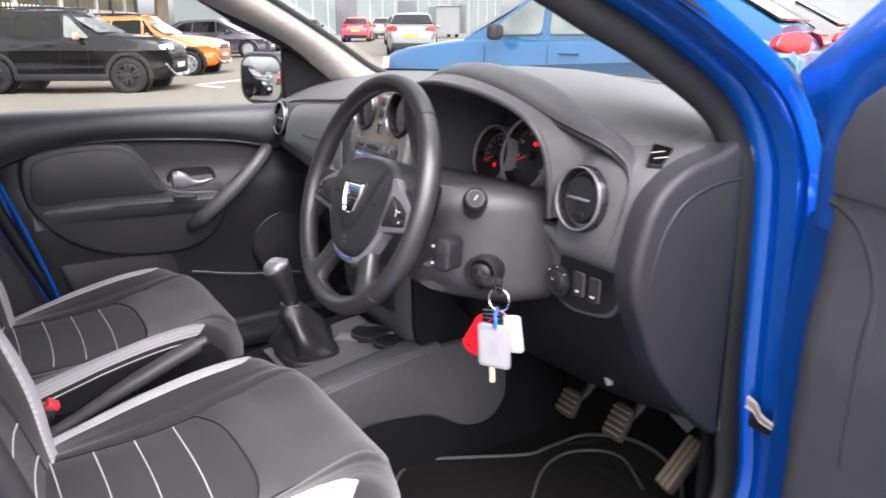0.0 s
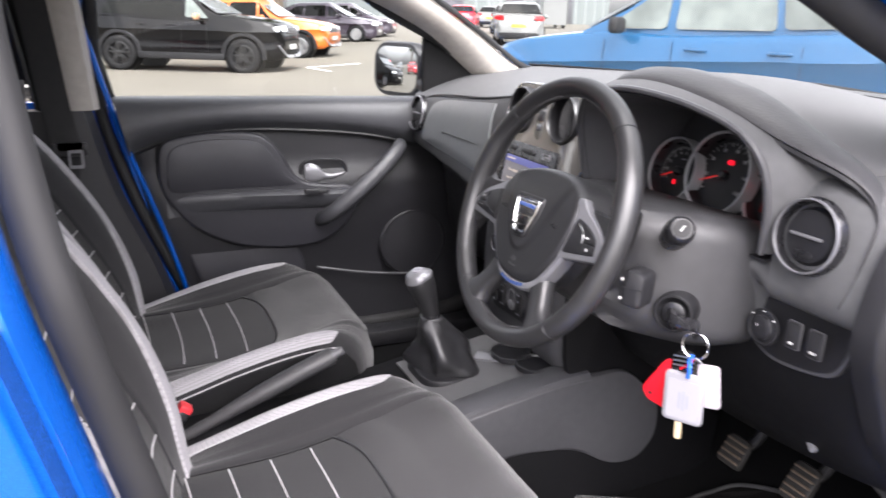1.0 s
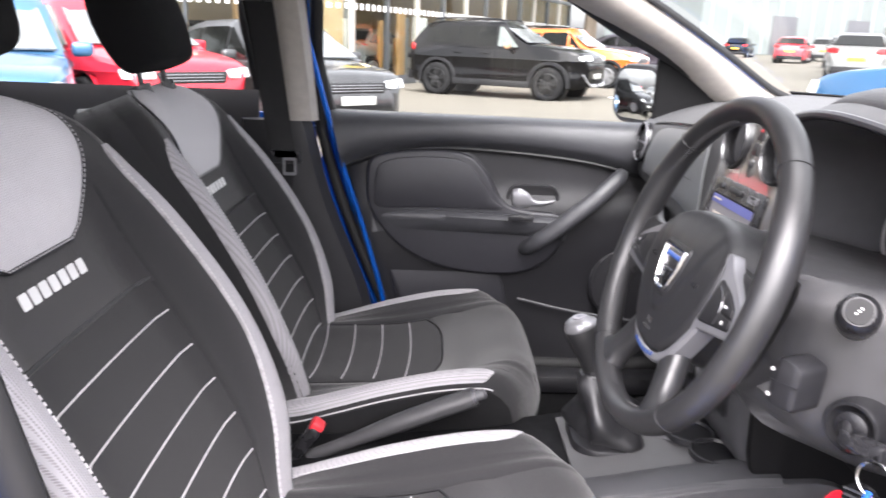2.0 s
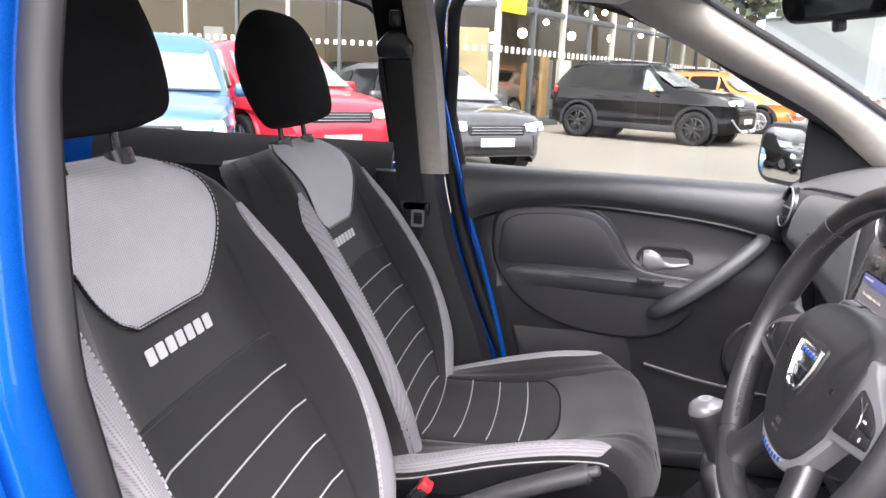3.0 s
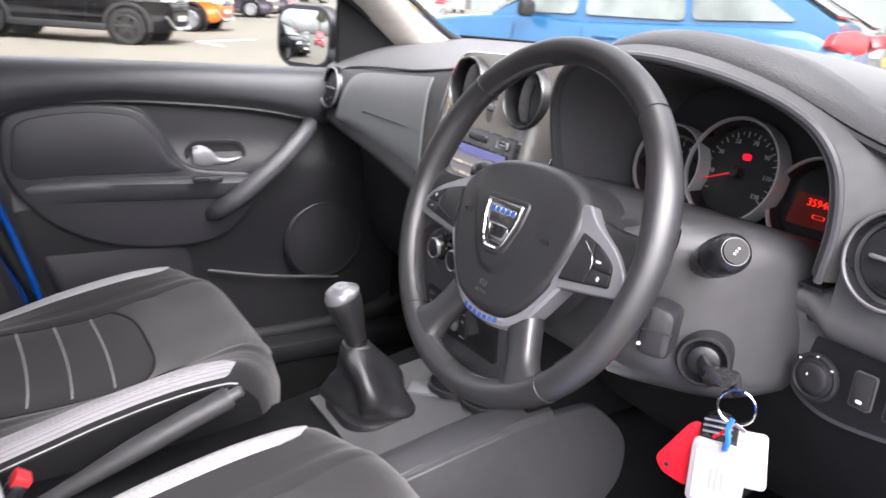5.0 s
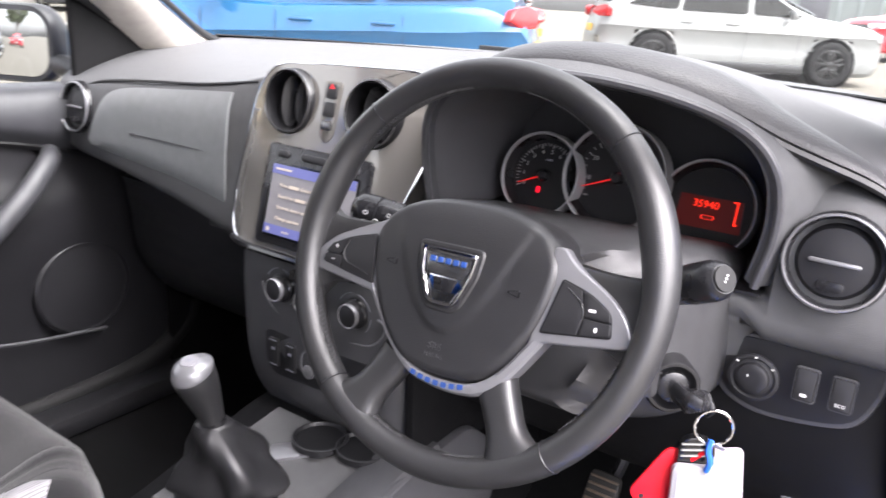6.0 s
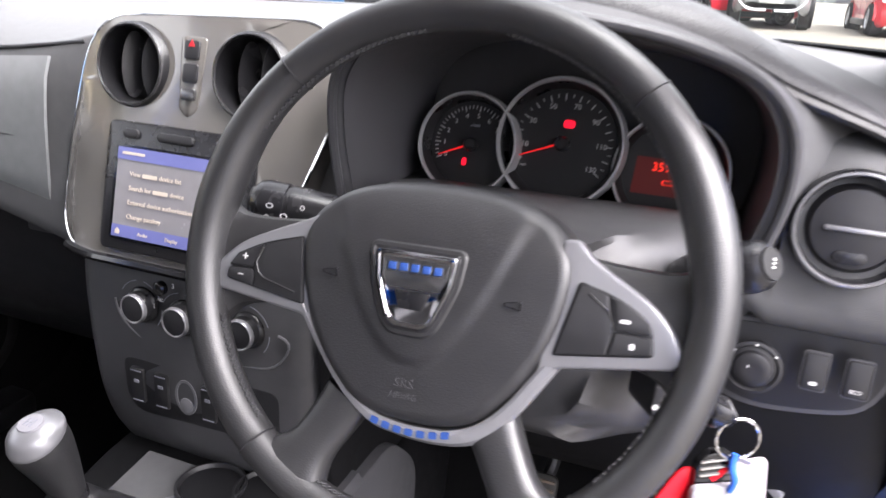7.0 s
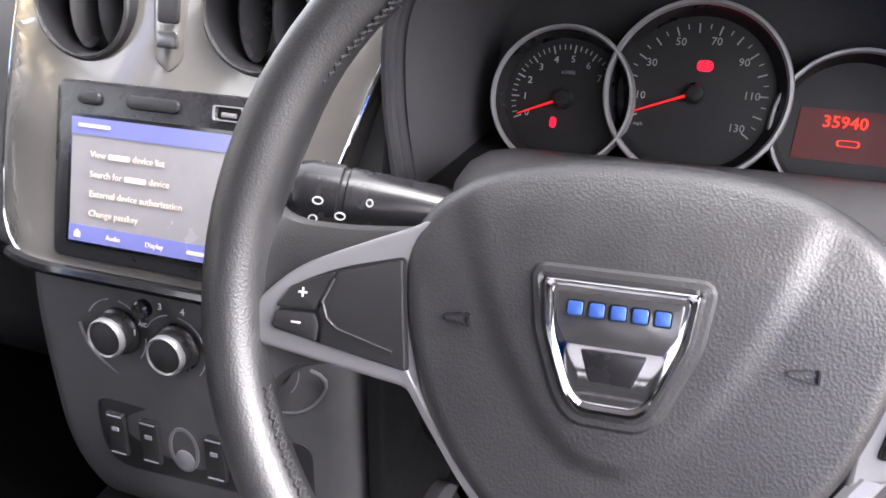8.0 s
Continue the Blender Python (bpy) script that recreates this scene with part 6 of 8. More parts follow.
def seat(name_x, label, recline=0.0, lift=0.0):
    t = thing("front_seat", (name_x, .2, .44), label, "seat", "front seats")
    o = Vector((name_x, -.9 * recline, min(0, lift) * .9))

    def sheet(name, f, us, vs, material, lab="", fat=.006, parent=None):
        bm = bmesh.new()
        inward = FWD * -fat if name.startswith("back") or name in ("shoulder_patch", "back_strip") else Vector((0, 0, -fat))
        outer = [[o + f(u, v) for v in vs] for u in us]
        a = surf(bm, outer)
        b = surf(bm, [[q + inward for q in r] for r in outer])
        for i in range(len(us) - 1):
            cap(bm, (a[i][0], a[i + 1][0], b[i + 1][0], b[i][0]))
            cap(bm, (a[i][-1], a[i + 1][-1], b[i + 1][-1], b[i][-1]))
        for j in range(len(vs) - 1):
            cap(bm, (a[0][j], a[0][j + 1], b[0][j + 1], b[0][j]))
            cap(bm, (a[-1][j], a[-1][j + 1], b[-1][j + 1], b[-1][j]))
        return part(name, bm, material, parent or t, lab, angle=60)

    def seam(name, pts, r, material, parent):
        bm = bmesh.new()
        tube(bm, [o + Vector(q) for q in pts], r, 5)
        return part(name, bm, material, parent)

    def stitches(pts, parent):
        """A run of short stitches along a line."""
        bm = bmesh.new()
        p = [o + Vector(q) for q in pts]
        acc = 0.0
        for a, b in zip(p, p[1:]):
            L = (b - a).length
            d = (b - a) / L
            x = -acc
            while x < L:
                if x + .0042 > 0:
                    q0, q1 = max(0, x), min(L, x + .0042)
                    if q1 - q0 > .001:
                        tube(bm, [a + d * q0, a + d * q1], .0009, 4)
                x += .0066
            acc = L - x + .0066
        return part("stitching", bm, STITCH, parent, "pale stitching")

    # cushion: insert, front, bolsters with pale edge strips, skirt
    S = .150
    arc = lambda s: .268 - .2 * s * s - 60 * s ** 4
    ins = sheet("cushion_insert", lambda u, v: cushion_pt(u, v_of(u, -.10 + v * (arc(u) + .10)), .006 * (1 - max(abs(u) / S, abs(v * 2 - 1)) ** 6)), lin(-S, S, 16), lin(0, 1, 26), CLOTH_IN, "charcoal ribbed seat insert")
    for y0 in (.202, .142, .082, .022):
        seam("rib_line", [cushion_pt(s, v_of(s, y0 - .35 * s * s), .0058) for s in lin(-S * .93, S * .93, 12)], .0011, STITCH, ins)
    seam("insert_seam", [cushion_pt(s, v_of(s, arc(s)), .0005) for s in lin(-S, S, 24)], .0024, DIALFACE, ins)
    for sd in (-1, 1):
        seam("insert_seam", [cushion_pt(sd * S, v_of(S, y), .001) for y in lin(-.06, arc(S), 20)], .0020, DIALFACE, ins)
    sheet("cushion_front", lambda u, v: cushion_pt(u, v_of(u, arc(u)) + v * (1 - v_of(u, arc(u))), .004 * math.sin(math.pi * min(1, v * 3)) if v < .34 else 0), lin(-S, S, 16), lin(0, 1, 18), CLOTH)
    for sd in (-1, 1):
        sheet("cushion_bolster", lambda u, v: cushion_pt(sd * u, v, .004 * math.sin(math.pi * min(1, (u - S) / .03)) if u < S + .03 else .004), lin(S, .2025, 8), lin(0, 1, 34), CLOTH)
        def strip(u, v):
            y = -.06 + v * .414
            w = .0185 * math.sqrt(max(0, 1 - max(0, (v - .88) / .12) ** 2)) + .001 + .012 * max(0, .25 - v) / .25
            s = .2285 - .012 * max(0, .25 - v) / .25 + (u - .5) * 2 * w
            s = min(s, .2470)
            return cushion_pt(sd * s, v_of(s, y), .0055)
        st = sheet("edge_strip", strip, lin(0, 1, 7), lin(0, 1, 30), MESHGREY, "pale grey mesh edge strip")
        sheet("cushion_side", lambda u, v: cushion_pt(sd * u, v, .0035), lin(.2025, .2508, 5), lin(0, 1, 34), CLOTH)
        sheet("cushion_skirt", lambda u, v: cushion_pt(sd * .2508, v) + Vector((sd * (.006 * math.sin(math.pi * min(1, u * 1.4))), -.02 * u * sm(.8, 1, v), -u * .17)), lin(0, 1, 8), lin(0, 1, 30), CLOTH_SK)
        seam("piping", [cushion_pt(sd * .2478, v, .004) + Vector((sd * .002, 0, 0)) for v in lin(.05, .90, 44)], .0013, STITCH, st)
        stitches([cushion_pt(sd * .2085, v_of(.2085, y), .0055) for y in lin(-.02, .31, 36)], st)
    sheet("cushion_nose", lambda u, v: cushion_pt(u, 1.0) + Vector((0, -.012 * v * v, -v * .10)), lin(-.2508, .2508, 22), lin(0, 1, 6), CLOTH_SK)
    # backrest
    o = Vector((name_x, -recline, lift))
    top = .624
    hs = lin(0, top, 34)
    K = .63
    bi = sheet("backrest_insert", lambda u, v: back_pt(u, v, .005 * (1 - (abs(u) / K) ** 8)), lin(-K, K, 14), lin(-.02, .348, 22), CLOTH_IN, "charcoal ribbed backrest insert")
    for i in range(6):
        h0 = .304 - i * .054
        seam("rib_line", [back_pt(k, h0, .0058) for k in lin(-K * .95, K * .95, 12)], .0012, STITCH, bi)
    seam("insert_seam", [back_pt(k, .351, .0015) for k in lin(-K, K, 12)], .0022, DIALFACE, bi)
    sheet("backrest_upper", lambda u, v: back_pt(u, .345 + v * (top - .345), .002), lin(-.66, .66, 16), lin(0, 1, 18), CLOTH)
    # pale mesh patch below the headrest
    def patch(u, v):
        h = .437 + v * (top - .437)
        w = prof([(.437, .066), (.445, .086), (.474, .118), (.50, .136), (.53, .150), (.56, .158), (.585, .152), (.605, .126), (.624, .080)], h)
        k = u * min(w / half_width(h), .93)
        return back_pt(k, h, .0100 - .004 * max(abs(u), abs(v * 2 - 1) if v < .5 else 0) ** 8)
    pt = sheet("shoulder_patch", patch, lin(-1, 1, 16), lin(0, .99, 18), MESHPALE, "pale grey mesh shoulder patch")
    edge = [patch(-1, v) for v in lin(.98, 0, 14)] + [patch(u, 0) for u in lin(-.9, .9, 10)] + [patch(1, v) for v in lin(0, .98, 14)]
    seam("patch_seam", edge, .0022, DIALFACE, pt)
    stitches([q + FWD * .002 for q in edge], pt)
    # seven blocks for the woven word
    for i in range(7):
        bm = bmesh.new()
        u = (-3 + i) * .0205
        q = o + back_pt(u / half_width(.405), .405, .0048)
        m = basis(q, (1, 0, 0), UPV)
        prism(bm, rrect(.0150, .017, .002, 2), 0, .0012, m)
        part("word_bar", bm, INK, t)
    for sd in (-1, 1):
        sheet("backrest_bolster", lambda u, v: back_pt(sd * u, v, .003), lin(K, .88, 9), lin(-.02, top * .985, 34), CLOTH)
        def bstrip(u, v):
            h = -.015 + v * .540
            w = (.112 + .075 * sm(.5, .03, v)) * 1.3
            e = math.sqrt(max(0.0, 1 - max(0, (v - .88) / .12) ** 2))
            return back_pt(sd * (.985 - w * (.5 + (.5 - u) * e)), h, .007)
        bs = sheet("back_strip", bstrip, lin(0, 1, 6), lin(0, .995, 34), MESHGREY, "pale grey mesh edge strip")
        stitches([bstrip(0, v) + FWD * .001 for v in lin(.16, .96, 40)], bs)
        sheet("backrest_edge", lambda u, v: back_pt(sd * u, v, .0035), lin(.88, 1.0, 5), lin(-.02, top * .985, 34), CLOTH)
        sheet("backrest_side", lambda u, v: back_pt(sd, v) + FWD * (-.12 * u * (1 - .5 * sm(.4, .6, v))) + Vector((sd * .008 * math.sin(math.pi * u), 0, 0)), lin(0, 1, 7), lin(-.02, top * .985, 30), CLOTH)
    sheet("backrest_rear", lambda u, v: back_pt(u, v) - FWD * (back_depth(u, v) - back_depth(1, v) + .12 * (1 - .5 * sm(.4, .6, v)) + .015 * (1 - u * u)), lin(-1, 1, 14), lin(-.02, top, 24), PLASTIC_DK)
    # headrest on two posts
    hr = o + SEATBASE + UPV * .742 + FWD * .010
    m = basis(hr, (1, 0, 0), UPV)
    bm = bmesh.new()
    secs = []
    for h, w, d0, d1 in ((-.098, .085, -.022, .030), (-.092, .108, -.036, .046), (-.07, .124, -.044, .056), (-.02, .134, -.050, .062), (.03, .132, -.050, .058), (.07, .120, -.046, .044), (.10, .098, -.036, .024), (.114, .070, -.022, .004), (.118, .04, -.014, -.004)):
        row = []
        for j in range(28):
            a = 2 * math.pi * j / 28
            ca, sa = math.cos(a), math.sin(a)
            row.append(m @ Vector((w * 1.05 * math.copysign(abs(ca) ** .62, ca), h, (d0 + d1) / 2 + (d1 - d0) / 2 * math.copysign(abs(sa) ** .75, sa))))
        secs.append(row)
    loft(bm, secs, 4)
    hd = part("headrest", bm, CLOTH_HR, t, "black cloth headrest")
    for sd in (-1, 1):
        bm = bmesh.new()
        line = [m @ Vector((sd * q[0], q[1], q[2])) for q in ((.100, -.085, .036), (.112, -.04, .046), (.112, .02, .045), (.100, .07, .034), (.080, .10, .014))]
        tube(bm, cr(line, 6), .0012, 5)
        part("seam", bm, STITCH if sd == 1 else DIALFACE, hd)
        bm = bmesh.new()
        tube(bm, [o + SEATBASE + UPV * .60 + Vector((sd * .062, 0, 0)) + FWD * -.03, o + SEATBASE + UPV * .70 + Vector((sd * .062, 0, 0)) + FWD * -.005], .0052, 10)
        po = part("post", bm, PLASTIC_SM, hd, "black post")
        bm = bmesh.new()
        lathe(bm, [(.022, -.012), (.021, .006), (.015, .011), (.008, .012)], 20, basis(o + SEATBASE + UPV * .612 + Vector((sd * .062, 0, 0)) + FWD * -.030, (1, 0, 0), -FWD))
        part("collar", bm, PLASTIC_SM, po)
    bm = bmesh.new()
    for sd in (-1, 1):
        rbox(bm, (name_x + sd * .20, .15, .445), (.03, .46, .05), .008)
    rbox(bm, (name_x, .12, .49), (.44, .44, .05), .01)
    part("runner", bm, PLASTIC_DK, t)
    return t


DRV, PAS = .378, -.318
seat(DRV, "black cloth driver's seat with pale grey mesh edges and shoulder patch", 0.0, .014)
seat(PAS, "black cloth passenger seat with pale grey mesh edges and shoulder patch", .024, -.018)
# buckle beside the driver's seat
bk = thing("belt_buckle", (.02, .03, .60), "seat belt buckle with red release button", "buckle")
bm = bmesh.new()
bmx = basis((.010, .030, .632), (1, 0, 0), (0, .6, .8))
rbox(bm, (0, -.03, 0), (.030, .085, .022), .006, bmx)
part("buckle_body", bm, PLASTIC_SM, bk)
bm = bmesh.new()
rbox(bm, (0, .012, .002), (.026, .018, .022), .004, bmx)
part("red_button", bm, REDBUCKLE, bk, "red release button")

# seat belts hanging on the centre pillars
def belt(side):
    t = thing("seat_belt", (C + side * .62, -.15, 1.0), "black seat belt with steel tongue on the pillar", "seat belt", "seat belts")
    x = lambda z: C + side * (xs(z) - .080)
    a = cr([(x(1.365), -.166, 1.365), (x(1.2), -.150, 1.20), (C + side * .615, -.137, 1.07), (C + side * .609, -.122, .985)], 5)
    bm = bmesh.new()
    surf(bm, [[(q.x, q.y - .029, q.z), (q.x - side * .001, q.y, q.z), (q.x, q.y + .029, q.z)] for q in a])
    thick(bm, .0025)
    part("webbing", bm, BELT, t)
    b = cr([(C + side * .614, -.122, .985), (C + side * .625, -.15, .75), (C + side * .64, -.17, .50)], 5)
    bm = bmesh.new()
    surf(bm, [[(q.x, q.y - .024, q.z), (q.x, q.y + .024, q.z)] for q in b])
    thick(bm, .0025)
    part("webbing", bm, BELT, t)
    m = basis((x(1.37), -.166, 1.348), (0, 1, 0), (side * -.1, 0, 1))
    bm = bmesh.new()
    prism(bm, rounded([(-.038, -.022), (.038, -.022), (.040, .008), (.014, .036), (-.014, .036), (-.040, .008)], .010), -.010, .014, m, .006)
    part("guide", fill_fine(bm), PLASTIC_SM, t)
    bm = bmesh.new()
    rbox(bm, (0, .062, 0), (.024, .034, .02), .006, m)
    part("height_adjuster", bm, PLASTIC_SM, t)
    m = basis((C + side * .602, -.118, .988), (0, 1, 0), (0, 0, 1))
    bm = bmesh.new()
    prism(bm, rounded([(-.034, -.010), (.034, -.010), (.034, .018), (.024, .018), (.022, .004), (-.022, .004), (-.024, .018), (-.034, .018)], .003), -.005, .005, m, .002)
    part("stopper", fill_fine(bm), PLASTIC_SM, t)
    bm = bmesh.new()
    frame_ring(bm, rrect(.030, .040, .004, 3, .010, -.016), .007, .006, .010, m)
    part("tongue", bm, SATIN, t, "steel belt tongue")


belt(-1)
# rear bench
bench = thing("rear_bench", (C, -.85, .44), "dark cloth rear bench seat", "seat")
bm = bmesh.new()
secs = []
for y, z in ((-1.0, .62), (-.80, .63), (-.62, .645), (-.52, .62), (-.50, .52)):
    secs.append([(C - .62, y, .44), (C - .62, y, z - .02), (C - .58, y, z), (C - .3, y, z - .01), (C, y, z + .005), (C + .3, y, z - .01), (C + .58, y, z), (C + .62, y, z - .02), (C + .62, y, .44)])
loft(bm, secs, 3)
part("cushion", bm, CLOTH, bench)
bm = bmesh.new()
secs = []
for h, d in ((0, .08), (.15, .09), (.35, .07), (.50, .05), (.55, .02)):
    y, z = -.98 - h * .42, .60 + h * .9
    secs.append([(C - .60, y - .08, z), (C - .60, y + d - .01, z), (C - .3, y + d - .02, z), (C, y + d, z), (C + .3, y + d - .02, z), (C + .60, y + d - .01, z), (C + .60, y - .08, z)])
loft(bm, secs, 3)
part("backrest", bm, CLOTH, bench)
# rear-view mirror
rv = thing("rear_view_mirror", (.02, .55, 1.42), "black rear-view mirror under the headliner", "mirror")
mm = basis((.03, .545, 1.420), (.94, .34, 0), (.05, -.12, 1))
bm = bmesh.new()
prism(bm, rrect(.225, .068, .026, 5), -.028, .006, mm, .008)
part("housing", bm, PLASTIC_DK, rv)
bm = bmesh.new()
prism(bm, rrect(.212, .056, .022, 5), .005, .0075, mm)
part("mirror_glass", bm, MIRROR, rv, "mirror glass")
bm = bmesh.new()
tube(bm, [mm @ Vector((0, .01, -.02)), (.025, .60, 1.455), (.022, .56, 1.495)], .011, 10)
part("stem", bm, PLASTIC_DK, rv)
bm = bmesh.new()
rbox(bm, (0, -.040, -.004), (.016, .016, .014), .004, mm)
part("dip_lever", bm, PLASTIC_DK, rv)

# ---- front doors ----
X0 = .745


def front_door(side, label):

    def dm(d=0.0):
        """Local x along the car, local y up, local z into the cabin."""
        return Matrix(((0, 0, -side, C + side * (X0 - d)), (1, 0, 0, 0), (0, 1, 0, 0), (0, 0, 0, 1)))

    yb = lambda z: -.028 + (1.09 - z) * .244
    yf = .905 if side > 0 else .955
    ye = .966 if side > 0 else .985
    crease = [(-.03, .955), (.03, .985), (.10, 1.006), (.24, 1.024), (.42, 1.018), (.58, 1.002), (.70, .976), (.78, .956), (.87, .932) if side > 0 else (.92, .92)]
    # painted skin and inner shell
    bm = bmesh.new()
    fsurf(bm, lambda u, v: (C + side * (.850 - .16 * (v - .78) ** 2), yb(v) * .4 - .07 + u * (1.02 - yb(v) * .4 + .07), v), lin(0, 1, 12), lin(.36, 1.06, 12))
    thick(bm, .01)
    t = part("car_door", bm, BLUE, car, label)
    bm = bmesh.new()
    edge = rounded([(-.035, 1.065), (ye - .015, 1.065), (ye, .95), (ye, .46), (ye - .055, .40), (.22, .40), (.105, .50), (.022, .85)], .03)
    prism(bm, edge, -.085, .004, dm(.026))
    part("door_shell", fill_fine(bm), BLUE, t)
    # trim panel
    def d_of(y, z):
        k = .045 + .020 * sm(.60, .80, z) - .020 * sm(.86, .93, z)
        k -= .018 * math.exp(-((y - .70) / .12) ** 2 - ((z - .66) / .13) ** 2)
        return k if side < 0 else .062 + .012 * sm(1.02, .90, z) - .012 * sm(.62, .50, z)
    bm = bmesh.new()
    def trim_pt(u, v):
        y = yb(v) + u * (yf - yb(v))
        roll = .012 * (1 - sm(0, .03, u)) + .03 * (1 - sm(0, .05, 1 - u))
        return (C + side * (X0 - d_of(y, v) + roll), y, v)
    fsurf(bm, trim_pt, lin(0, 1, 40), lin(.42, 1.03 if side < 0 else 1.142, 30))
    thick(bm, .002)
    # lighter plastic on the open door: outdoor light put into the trim colour
    tp = part("trim_panel", bm, PLASTIC_DK if side < 0 else PLASTIC, t, "dark moulded door trim")
    # shoulder above the crease
    bm = bmesh.new()
    cs = cr([(*q, 0) for q in crease], 6)
    rows = []
    for q in cs:
        row = []
        for k, d in ((-.012, .058), (0, .066), (.10, .078), (.25, .084), (.5, .085), (.75, .079), (.9, .070), (.97, .058), (1.0, .042), (1.0, .012)):
            z = q.y + (1.092 - .012 * q.x - q.y) * k if k >= 0 else q.y + k
            row.append((C + side * (X0 - d), max(q.x, yb(z) + .002 + .04 * (q.x + .03)), z))
        rows.append(row)
    if side < 0:
        surf(bm, rows)
        thick(bm, .004)
        part("shoulder", bm, DOORPAD, t, "grey padded door shoulder", angle=60)
    # armrest carrier with insert and ledge
    m = dm(.064)
    car_o = [(q.x, q.y) for q in cr([(.070, .860, 0), (.060, .930, 0), (.072, .985, 0), (.13, 1.004, 0), (.22, 1.010, 0), (.30, 1.000, 0), (.345, .960, 0), (.378, .905, 0), (.410, .878, 0), (.47, .868, 0), (.525, .862, 0), (.545, .830, 0), (.525, .770, 0), (.47, .724, 0), (.40, .708, 0), (.30, .712, 0), (.21, .735, 0), (.13, .782, 0)], 4, True)]
    bm = bmesh.new()
    prism(bm, car_o, -.01, .014, m, .008, 3)
    part("armrest_carrier", fill_fine(bm), DOORTRIM, t, "grey armrest panel")
    bm = bmesh.new()
    tube(bm, [m @ Vector((q[0], q[1], .001 if q[1] < .86 else -.012)) for q in car_o], .0035, 6, True)
    part("carrier_gap", bm, DIALFACE, t)
    if side < 0:
        bm = bmesh.new()
        tube(bm, [(C + side * (X0 - .054), max(q.x, yb(q.y) + .004 + .04 * (q.x + .03)), q.y - .012) for q in cs], .008, 6)
        part("shoulder_gap", bm, DIALFACE, t)
    bm = bmesh.new()
    secs = []
    for y, d0, z0 in ((.075, .002, .845), (.10, .016, .848), (.20, .032, .852), (.32, .040, .850), (.44, .042, .846), (.52, .034, .842), (.545, .01, .835)):
        secs.append([(C + side * (X0 - .066), y, z0 + .014), (C + side * (X0 - .066 - d0 * .55), y, z0 + .011), (C + side * (X0 - .067 - d0 * .75), y, z0 + .002), (C + side * (X0 - .066 - d0 * .72), y, z0 - .010), (C + side * (X0 - .066 - d0 * .55), y, z0 - .030), (C + side * (X0 - .074), y, z0 - .040)])
    loft(bm, secs, 4)
    part("armrest", bm, DOORPAD, t, "moulded armrest ledge", angle=50)
    bm = bmesh.new()
    ins = [(q.x, q.y) for q in cr([(.088, .872, 0), (.080, .93, 0), (.092, .972, 0), (.14, .989, 0), (.22, .994, 0), (.29, .985, 0), (.328, .95, 0), (.36, .90, 0), (.385, .874, 0), (.30, .872, 0), (.18, .872, 0)], 4, True)]
    prism(bm, ins, .008, .0175, m, .003)
    part("insert", fill_fine(bm), DOORTRIM, t)
    # pull handle
    bm = bmesh.new()
    pl = cr([(C + side * (X0 - .060), .672, .968), (C + side * (X0 - .088), .655, .955), (C + side * (X0 - .112), .60, .908), (C + side * (X0 - .122), .535, .856), (C + side * (X0 - .118), .48, .812), (C + side * (X0 - .095), .450, .785), (C + side * (X0 - .062), .440, .775)], 5)
    n = len(pl)
    tube(bm, pl, [.0155 + .005 * math.sin(math.pi * i / (n - 1)) for i in range(n)], 14, squash=.72, up=(side * 1.0, .3, -.3))
    part("pull_handle", bm, DOORPAD, t, "grey slanting pull handle")
    # inner release in its oval cup
    bm = bmesh.new()
    hm = dm(.052)
    oval = rrect(.128, .062, .029, 7, .462, .898)
    frame_ring(bm, oval, .008, -.004, .006, hm)
    part("handle_bezel", bm, PLASTIC_SM, t, "oval cup of the door release")
    bm = bmesh.new()
    prism(bm, [(.462 + (q[0] - .462) * .9, .898 + (q[1] - .898) * .84) for q in oval], -.004, .0012, hm)
    part("handle_cup", bm, DIALFACE, t)
    bm = bmesh.new()
    lev = [((.412), .900, .019, .012), (.427, .899, .0235, .015), (.446, .895, .019, .016), (.462, .889, .009, .015), (.482, .887, .0065, .015), (.505, .891, .0045, .012), (.516, .894, .002, .009)]
    rows = []
    for y, z, h, w in lev:
        rows.append([hm @ Vector((y, z + h * math.cos(a), .004 + w * .55 * (1 + math.sin(a)) * .9)) for a in lin(0, 2 * math.pi, 14)[:-1]])
    loft(bm, rows, 4)
    part("release_lever", bm, SATIN, t, "satin chrome release lever")
    bm = bmesh.new()
    prism(bm, rrect(.060, .014, .003, 3, .428, .861), .0, .0125, dm(.112), .002)
    part("window_switch", bm, PLASTIC_SM, t)
    bm = bmesh.new()
    rbox(bm, (.440, .861, .013), (.022, .009, .004), .0015, dm(.112))
    part("rocker", bm, SWITCH, t)
    # pocket front, speaker ring
    bm = bmesh.new()
    pk = rounded([(.085, .79), (.23, .752), (.372, .728), (.400, .690), (.43, .50), (.19, .50), (.150, .60)], [.01, .03, .02, .03, .02, .03, .03])
    prism(bm, pk, -.02, .008, dm(.050), .006, 3)
    part("door_pocket", fill_fine(bm), DOORTRIM, t)
    bm = bmesh.new()
    sq = dm(.048) @ Matrix.Translation((.715, .685, 0))
    lathe(bm, [(.098, -.005), (.098, .006), (.092, .011), (.086, .010), (.084, .010), (.04, .014), (0, .015)], 40, sq)
    part("speaker_grille", bm, PLASTIC_DK, t, "round speaker grille")
    bm = bmesh.new()
    tube(bm, cr([(C + side * (X0 - .058), .44, .640), (C + side * (X0 - .064), .58, .612), (C + side * (X0 - .064), .75, .590)], 6), .004, 6)
    part("pocket_edge", bm, PLASTIC, t)
    # window frame, glass, sail panel, mirror
    rise = lambda z: z + (.034 * sm(1.28, 1.42, z) if side < 0 else 0)
